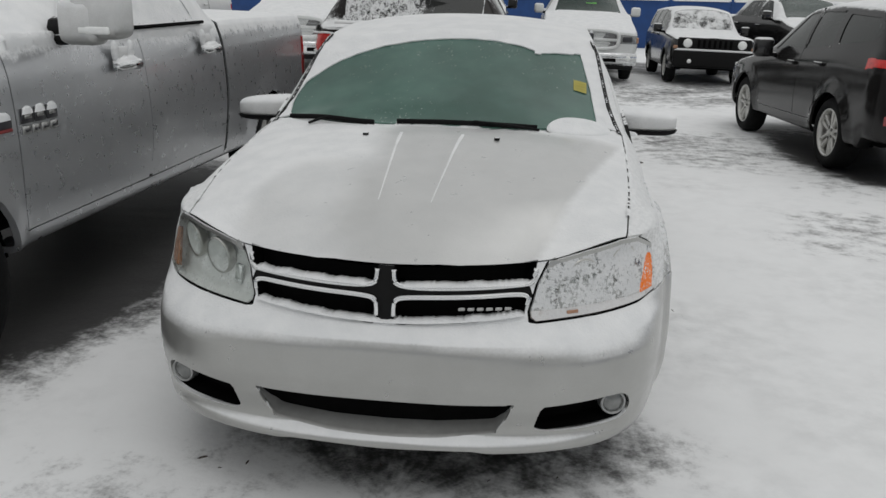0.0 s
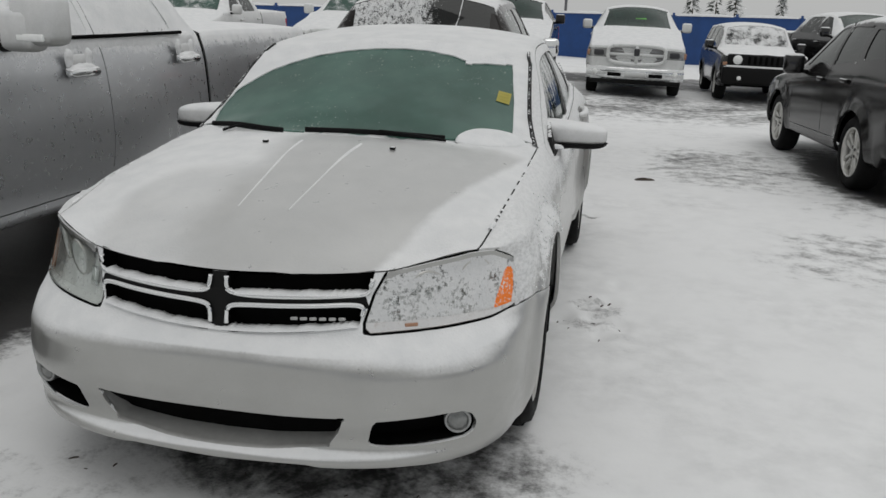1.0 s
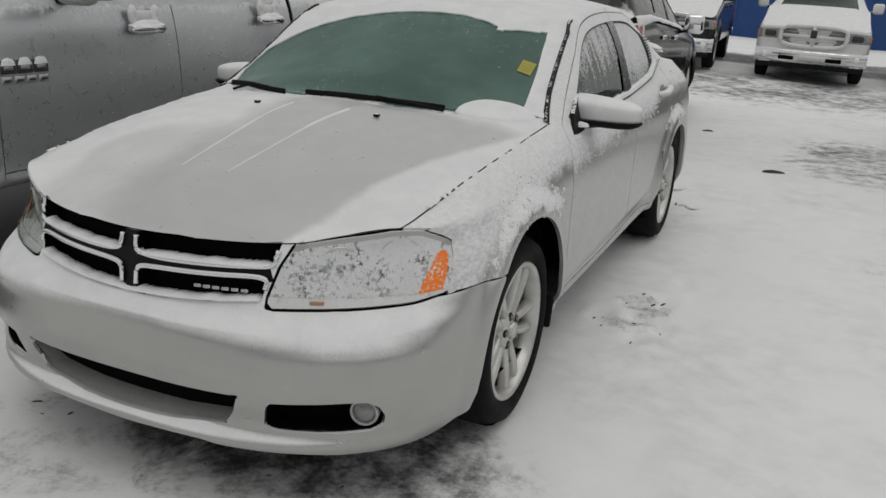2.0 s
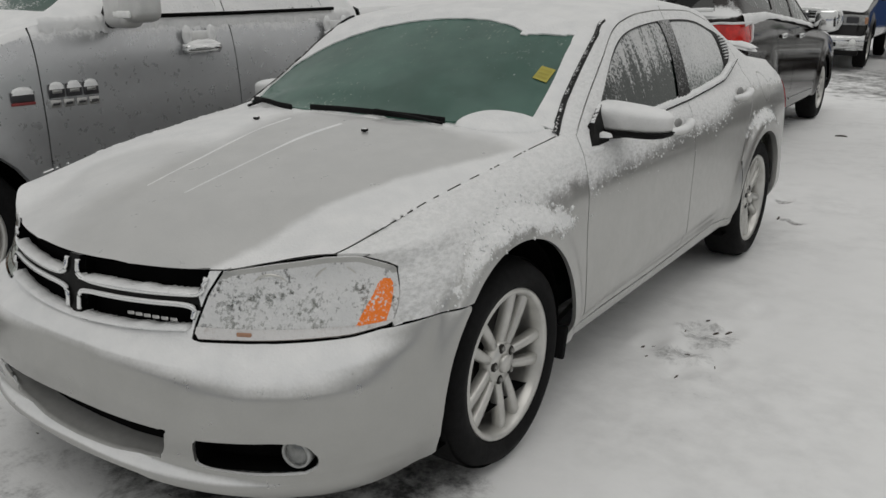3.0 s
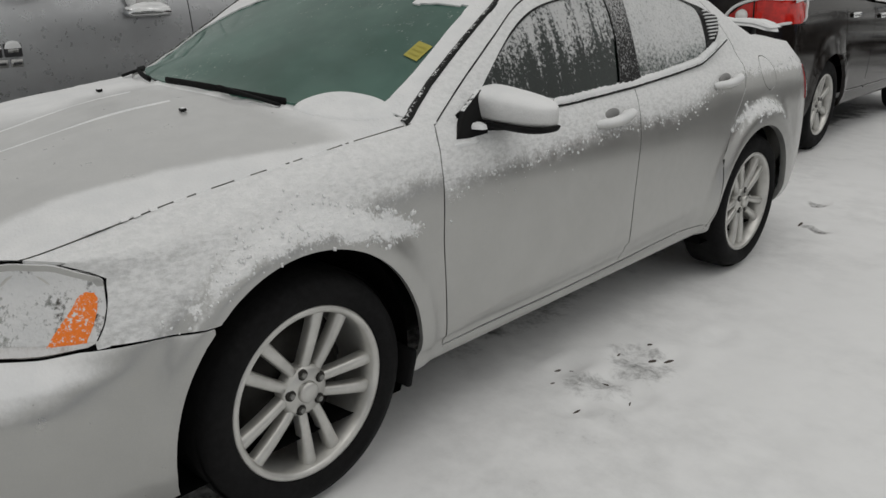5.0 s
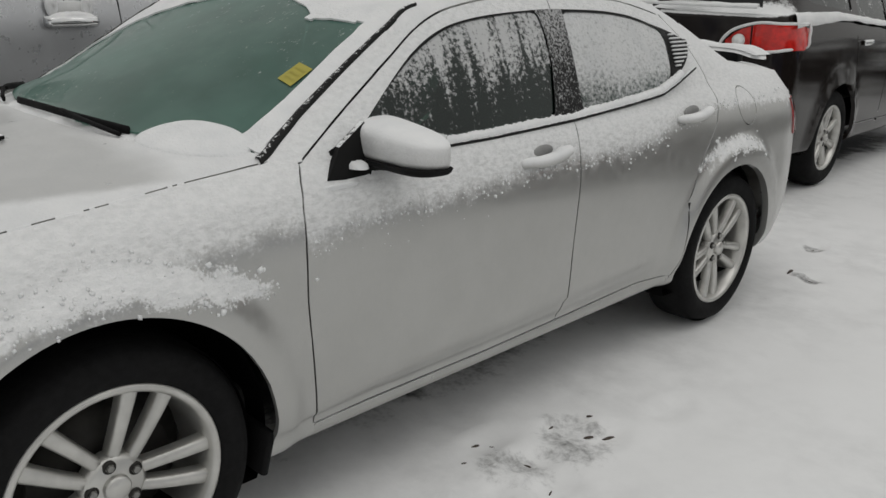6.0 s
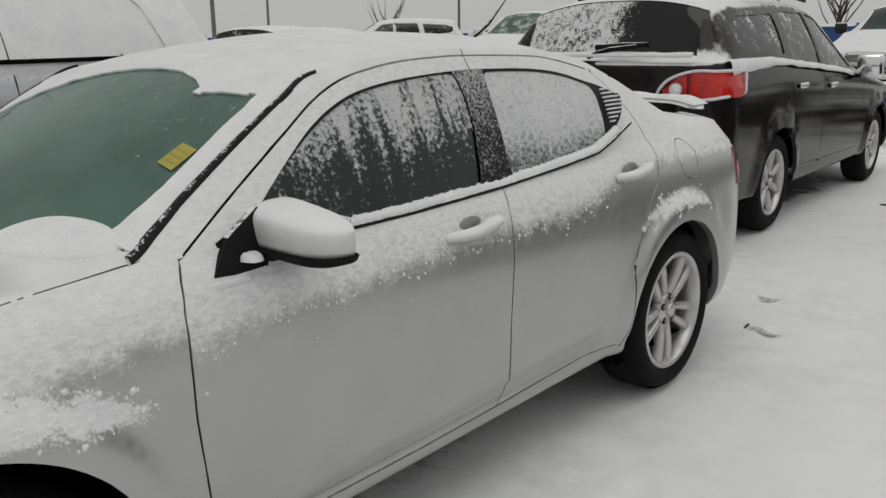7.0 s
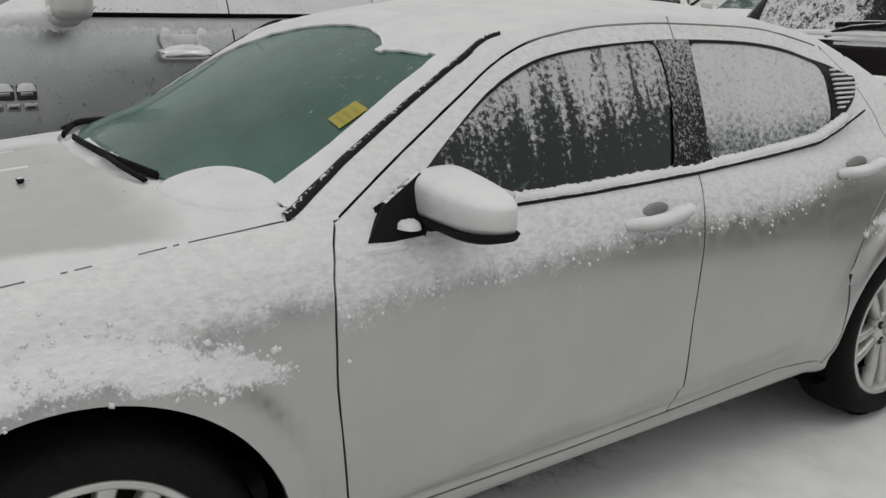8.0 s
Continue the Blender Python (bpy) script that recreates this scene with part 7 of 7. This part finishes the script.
for y in np.linspace(1.55, 3.80, 420):
    d = 0.045 + 0.030 * noise.noise(Vector((y * 6, 8, 0))) + 0.035 * max(0, noise.noise(Vector((y * 26, 3, 0)))) + 0.030 * max(0, noise.noise(Vector((y * 70, 5, 0))))
    h = 0.014 + 0.010 * noise.noise(Vector((y * 9, 1, 0))) + 0.008 * noise.noise(Vector((y * 45, 4, 0)))
    zb = 1.375 + 0.006 * (y - 1.5)
    skin = lambda z: 0.957 + (zb - z) * 0.27
    rows.append([(0.940, y, zb + 0.014 + h), (0.957, y, zb + 0.012 + h)] + [(skin(zb - d * k) + e, y, zb - d * k) for k, e in ((0.0, 0.010), (0.35, 0.007), (0.7, 0.004), (1.0, -0.002))])
bm = sheet(rows)
bmesh.ops.recalc_face_normals(bm, faces=bm.faces)
part("ledge_snow", bm, m_snow, grey_truck)
mg = new("towing_mirror")
mg.parent = grey_truck
mg.matrix_basis = pose(1.20, 1.93, 1.50, 0, 0, -8)
bm = bmesh.new()
box(bm, (0.25, 0.17, 0.25), None, 0.05, 3)
part("mirror_shell", bm, frosted_silver, mg, "silver mirror shell with a clear lamp strip")
bm = bmesh.new()
box(bm, (0.16, 0.02, 0.035), pose(0.01, -0.082, -0.085), 0.008, 2)
part("marker_lamp", bm, lamp_clear, mg)
part("mirror_arm", tube([(-0.26, 0.0, -0.08), (-0.12, 0, -0.07), (0, 0, -0.05)], 0.055, 8, 0.9), trim_black, mg)
bm = lump([(0.125 * math.cos(a), 0.08 * math.sin(a)) for a in np.linspace(0, 2 * math.pi, 20)[:-1]], 0.05, lambda a, b, h: (a, b, 0.118 + h), 12, 0.2)
part("snow_cap", bm, m_snow, mg)

# taupe SUV: split tail lamps, hatch wiper, belt snow, roof rails and aerial
for sx in (1, -1):
    part("lamp_divider", tube([(0.745 * sx, 5.195, 1.06), (0.735 * sx, 5.195, 1.235)], 0.006, 6), trim_black, enclave)
    part("reversing_lamp", lathe([(0.0, 0.022), (0.03, 0.020), (0.042, 0.008), (0.045, -0.01)], 20, "y"), lamp_clear, enclave).matrix_basis = pose(0.645 * sx, 5.183, 1.122)
    edge = [tuple(p) for p in spline([(0.59, 1.055), (0.525, 1.085), (0.60, 1.185), (0.76, 1.243), (0.90, 1.246), (0.975, 1.24), (0.985, 1.16), (0.97, 1.085), (0.80, 1.055), (0.59, 1.055)], 5)]
    ln = []
    for x, z in edge:
        ln.append((x * sx, 5.205 - 0.10 * max(0, (x - 0.55) / 0.45) ** 2.5 - (0.30 if x > 0.955 else 0), z))
    part("lamp_snow_edge", tube(ln, 0.011, 6), m_snow, enclave)
    part("roof_rail", tube([(0.70 * sx, 2.8, 1.765), (0.71 * sx, 3.4, 1.805), (0.70 * sx, 4.2, 1.785)], 0.016, 8), trim_black, enclave)
    rows = []
    for y in np.linspace(1.9, 5.02, 90):
        zb = float(np.interp(y, [1.9, 2.5, 3.4, 4.2, 5.02], [1.145, 1.20, 1.26, 1.31, 1.305]))
        h = 0.014 + 0.006 * noise.noise(Vector((y * 7, sx, 2)))
        d = 0.032 + 0.05 * max(0, (y - 3.9) / 1.1) + 0.010 * noise.noise(Vector((y * 4, sx, 9)))
        rows.append([(x * sx, y, z) for x, z in ((0.925, zb + 0.012), (0.935, zb + h), (0.955, zb - 0.008), (0.975, zb - d), (0.972, zb - d - 0.004))])
    bm = sheet(rows)
    bmesh.ops.recalc_face_normals(bm, faces=bm.faces)
    part("ledge_snow", bm, m_snow, enclave)
wp = new("rear_wiper")
wp.parent = enclave
part("arm", tube([(0.02, 5.20, 1.335), (-0.14, 5.185, 1.385), (-0.34, 5.16, 1.405)], 0.022, 8, 0.8), trim_black, wp)
part("blade", tube([(-0.02, 5.165, 1.40), (-0.22, 5.15, 1.415), (-0.42, 5.14, 1.415)], 0.013, 8, 1.4), trim_black, wp)
rows = []
for x in np.linspace(-0.74, 0.74, 60):
    h = 0.012 + 0.008 * noise.noise(Vector((x * 8, 3, 1)))
    y = 5.13 + 0.085 * (1 - (x / 0.9) ** 2)
    rows.append([(x, y - 0.03, 1.345), (x, y - 0.02, 1.355 + h), (x, y + 0.0, 1.35 + h * 0.5), (x, y + 0.010, 1.337), (x, y + 0.006, 1.333)])
bm = sheet(rows)
bmesh.ops.recalc_face_normals(bm, faces=bm.faces)
part("hatch_snow", bm, m_snow, enclave)
part("aerial", tube([(0.3, 4.55, 1.79), (0.3, 4.62, 1.97)], 0.006, 6), trim_black, enclave)

# ---- ground: one snow sheet to the horizon ----
def lines(lo, hi, step, far):
    a = list(np.arange(lo, hi + 1e-6, step))
    g, x, d = [], hi, step * 2
    while x < far:
        x += d
        d *= 1.6
        g.append(x)
    h, x, d = [], lo, step * 2
    while x > -far:
        x -= d
        d *= 1.6
        h.append(x)
    return list(reversed(h)) + a + g


gx, gy = lines(-2.0, 4.2, 0.045, 2500), lines(-1.6, 8.0, 0.045, 2500)
gx = sorted(set(gx + [float(q) for q in np.arange(-16, 9, 0.8)]))
gy = sorted(set(gy + [float(q) for q in np.arange(8.2, 24, 0.5)]))
gb = bmesh.new()
rnd = random.Random(11)
PRINTS = [(1.13, 2.50), (1.06, 2.20), (1.01, 2.44), (0.89, 2.18), (1.19, 2.14), (1.09, 1.96), (0.95, 4.71), (0.72, 5.30), (1.18, 2.86), (1.6, 0.2), (1.9, 0.45), (1.75, -0.5), (1.5, -0.75), (2.1, 1.0), (1.0, 0.05), (1.15, -0.2)]


def ground_z(x, y):
    z = 0.010 * noise.noise(Vector((x * 1.3, y * 1.3, 0))) + 0.005 * noise.noise(Vector((x * 5, y * 5, 3))) + 0.0025 * noise.noise(Vector((x * 14, y * 14, 5)))
    z *= max(0, 1 - max(0, math.hypot(x - 1, y - 3) - 6) / 4)
    for px, py in PRINTS:
        d = math.hypot((x - px) / 0.075, (y - py) / 0.13)
        if d < 1.6:
            z += -0.022 * max(0, 1 - d * d) + 0.009 * math.exp(-((d - 1.15) / 0.2) ** 2)
    for tx in (1.30, 2.9):
        z -= 0.006 * math.exp(-((x - tx - 0.05 * math.sin(y)) / 0.10) ** 2) * (1 if -1 < y < 8 else 0)
    return z - 0.008 + rise(x, y)


gv = [[gb.verts.new((x, y, ground_z(x, y))) for x in gx] for y in gy]
for r0, r1 in zip(gv, gv[1:]):
    for a, b, c, d in zip(r0, r0[1:], r1[1:], r1):
        gb.faces.new((a, b, c, d))
m_ground, nt = mat_start("trodden_snow_on_asphalt")
co = obj_co(nt)
sp = nd(nt, "SeparateXYZ", Vector=co)
n1, n2, n3 = nz(nt, co, 0.9, 5, 0.6), nz(nt, co, 6, 6, 0.65), nz(nt, co, 45, 4, 0.7)
# bare wet asphalt; ovals under the vehicles also paint in their shade
bare = None
for cx, cy, rx, ry, amt in ((0.1, 0.62, 1.15, 0.62, 0.42), (-0.75, -0.05, 1.3, 0.6, 0.22), (0.9, -0.25, 0.8, 0.4, 0.12), (0, 2.6, 0.62, 2.30, 0.50), (1.06, 2.40, 0.24, 0.22, 0.30), (0.90, 4.715, 0.15, 0.07, 0.38), (1.05, 2.12, 0.16, 0.16, 0.30), (0.72, 5.30, 0.09, 0.07, 0.36), (2.45, 7.7, 1.2, 1.9, 0.31), (3.9, 7.6, 1.0, 2.4, 0.75), (3.0, 4.3, 0.95, 0.55, 0.21), (3.3, 5.5, 0.8, 0.9, 0.22), (2.5, 3.6, 0.8, 0.5, 0.15), (-2.75, 2.3, 1.5, 3.6, 0.9), (-0.93, 8.4, 0.85, 2.5, 0.7), (2.4, 14.5, 6.5, 3.2, 0.36), (2.5, 21.5, 7.0, 3.0, 0.55)):
    ex = mth(nt, "DIVIDE", mth(nt, "SUBTRACT", sp.outputs["X"], cx), rx)
    ey = mth(nt, "DIVIDE", mth(nt, "SUBTRACT", sp.outputs["Y"], cy), ry)
    d = mth(nt, "SQRT", mth(nt, "ADD", mth(nt, "MULTIPLY", ex, ex), mth(nt, "MULTIPLY", ey, ey)))
    k = ramp(nt, d, 1.15, 0.45, 0.0, amt)
    bare = k if bare is None else mth(nt, "MAXIMUM", bare, k)
tex = mth(nt, "ADD", mth(nt, "ADD", mth(nt, "MULTIPLY", n1, 0.35), mth(nt, "MULTIPLY", n2, 0.45)), mth(nt, "MULTIPLY", n3, 0.20))
tex = mth(nt, "ADD", mth(nt, "MULTIPLY", mth(nt, "SUBTRACT", tex, 0.5), 1.8), 0.5)
cover = ramp(nt, mth(nt, "SUBTRACT", tex, bare), -0.07, 0.33)
asphalt = bsdf(nt, mixc(nt, n3, (0.035, 0.035, 0.036), (0.075, 0.073, 0.07)), 0.55, 0, bump(nt, n3, 0.5, 0.006))
slush = mixc(nt, ramp(nt, n1, 0.35, 0.65), (0.74, 0.745, 0.745), (0.85, 0.855, 0.855))
snow_s = bsdf(nt, mixc(nt, ramp(nt, n2, 0.3, 0.7), slush, (0.86, 0.865, 0.865)), 0.8, 0, bump(nt, mth(nt, "ADD", n2, mth(nt, "MULTIPLY", n3, 0.4)), 0.18, 0.02), Specular_IOR_Level=0.2)
finish(nt, mixs(nt, cover, asphalt, snow_s))
g = part("ground", gb, m_ground, None)
tagged(g, "trodden snow over asphalt with bare wet patches", "ground", kind="structure")

# thin dark lumps standing for the grey smudges and prints in the snow
rnd = random.Random(5)
BITS = [(0.865, 2.14, 0.030, 80), (0.90, 2.19, 0.016, 30), (0.96, 2.43, 0.024, 95), (1.13, 2.53, 0.045, 70), (1.09, 2.47, 0.026, 60), (1.02, 2.57, 0.018, 40), (1.05, 2.19, 0.022, 20), (1.19, 2.13, 0.020, 110), (1.09, 1.94, 0.028, 85), (0.93, 2.02, 0.014, 60),
        (0.82, 4.725, 0.060, 95), (0.94, 4.71, 0.022, 10), (0.72, 5.30, 0.020, 70), (1.40, 6.52, 0.15, 3), (0.53, 8.67, 0.09, 8), (-0.68, 0.24, 0.026, 40), (-0.52, 0.24, 0.018, 80), (-0.60, 0.19, 0.010, 10), (-0.06, 0.30, 0.018, 120), (0.32, 0.25, 0.012, 50), (0.10, 0.21, 0.010, 5), (0.55, 0.31, 0.014, 70)]
for x, y, size, turn in BITS:
    bm = lump([(0.7 * size * math.cos(a) * (0.8 + 0.4 * rnd.random()), size * 0.16 * math.sin(a) * (0.5 + 0.5 * rnd.random())) for a in np.linspace(0, 2 * math.pi, 12)[:-1]], size * 0.16, lambda a, b, h: (a, b, h), 3, 0.4)
    ob = part("dark_snow_mark", bm, m_bark, None)
    ob.matrix_basis = pose(x, y, ground_z(x, y) + 0.002, 0, 0, turn)
    tagged(ob, "dark wet scrap of leaf litter lying on snow", "leaf litter", "litter on the snow")

# ---- blue hoarding behind the far row, poles and trees ----
fence = thing("fence", "blue sheet hoarding topped with snow", "fence", kind="structure")
for k in range(50):
    x = -62 + 2.45 * k
    bm = bmesh.new()
    box(bm, (2.43, 0.05, 2.0), pose(x, 34, 0.92), 0.01, 1)
    part("panel", bm, m_blue, fence, smooth=False)
    bm = bmesh.new()
    box(bm, (0.09, 0.12, 2.2), pose(x - 1.22, 34.0, 0.92), 0.01, 1)
    part("post", bm, m_blue, fence, smooth=False)
    bm = lump([(1.2 * math.cos(a), 0.09 * math.sin(a)) for a in np.linspace(0, 2 * math.pi, 14)[:-1]], 0.10, lambda a, b, h: (x + a, 34 + b, 1.9 + h), k)
    part("snow_cap", bm, m_snow, fence)
# unseen panels, added only to give the car sides a dark band to reflect
unseen_reflection_wall = thing("unseen_reflection_wall", "plain blue hoarding closing the yard", "fence", kind="structure")
for k in range(12):
    for m in (pose(15, -14 + 2.45 * k, 0.62, 0, 0, 90), pose(-14 + 2.45 * k, -18, 0.62)):
        bm = bmesh.new()
        box(bm, (2.43, 0.05, 1.6), m, 0.01, 1)
        part("panel", bm, m_blue, unseen_reflection_wall, smooth=False)
for x, y, h in ((-2.4, 47.9, 14), (-37.0, 30.6, 7), (-29.6, 38.5, 9), (-22.25, 17.1, 5.5)):
    p = thing("utility_pole", "thin grey pole beyond the lot", "pole", group="poles")
    p.matrix_basis = pose(x, y, 0)
    if h > 6:
        bm = bmesh.new()
        box(bm, (1.6, 0.12, 0.14), pose(0, 0, h - 0.25), 0.01, 1)
        part("crossarm", bm, m_pole, p)
    part("shaft", tube([(0, 0, 0), (0, 0, h)], 0.085, 10, 1.0, lambda t: 1 - 0.3 * t), m_pole, p)


def conifer(x, y, h, seed):
    t = thing("conifer", "small snowy conifer beyond the hoarding", "tree", group="conifers")
    t.matrix_basis = pose(x, y, 0)
    r = random.Random(seed)
    part("trunk", tube([(0, 0, 0), (0.03, 0, h)], 0.09, 8, 1.0, lambda q: 1 - 0.9 * q), m_bark, t)
    bm = bmesh.new()
    for i in range(260):
        q = r.random() ** 0.8
        z = h * (0.18 + 0.82 * q)
        rad = (1 - q) * h * 0.26 * (0.4 + 0.6 * r.random()) + 0.05
        a = r.random() * 6.283
        c = Vector((rad * math.cos(a), rad * math.sin(a), z - rad * 0.3))
        s = 0.10 + 0.12 * r.random()
        d = Vector((math.cos(a), math.sin(a), -0.4)) * s * 1.6
        e = Vector((-math.sin(a), math.cos(a), 0.2)) * s * 0.6
        vs = [bm.verts.new(c + d), bm.verts.new(c + e), bm.verts.new(c - d * 0.6), bm.verts.new(c - e)]
        bm.faces.new(vs)
    part("crown", bm, m_needles, t, smooth=False)


for i, (x, y, h) in enumerate(((5.6, 62, 4.6), (7.2, 62, 5.0), (8.6, 63, 4.7), (12, 64, 4.0))):
    conifer(x, y, h, i)


def bare_tree(x, y, h, seed):
    t = thing("bare_tree", "leafless winter tree beyond the cars", "tree", group="bare trees")
    t.matrix_basis = pose(x, y, 0)
    r = random.Random(seed)
    part("trunk", tube([(0, 0, 0), (0.1, 0, h * 0.45)], 0.12, 8, 1.0, lambda q: 1 - 0.4 * q), m_bark, t)
    for i in range(16):
        a, s = r.random() * 6.283, 0.5 + 0.5 * r.random()
        p0 = Vector((0.1, 0, h * (0.2 + 0.25 * r.random())))
        p1 = p0 + Vector((math.cos(a) * 0.8, math.sin(a) * 0.8, 1.2)) * s * h * 0.18
        p2 = p1 + Vector((math.cos(a) * 0.5, math.sin(a + 0.6) * 0.5, 1.4)) * s * h * 0.16
        part("limb", tube([p0, p1, p2], 0.045, 5, 1.0, lambda q: 1 - 0.85 * q), m_bark, t)


bare_tree(-33, 36, 5.5, 1)
bare_tree(-13, 40, 6.5, 2)
bare_tree(-10, 42, 6.5, 3)
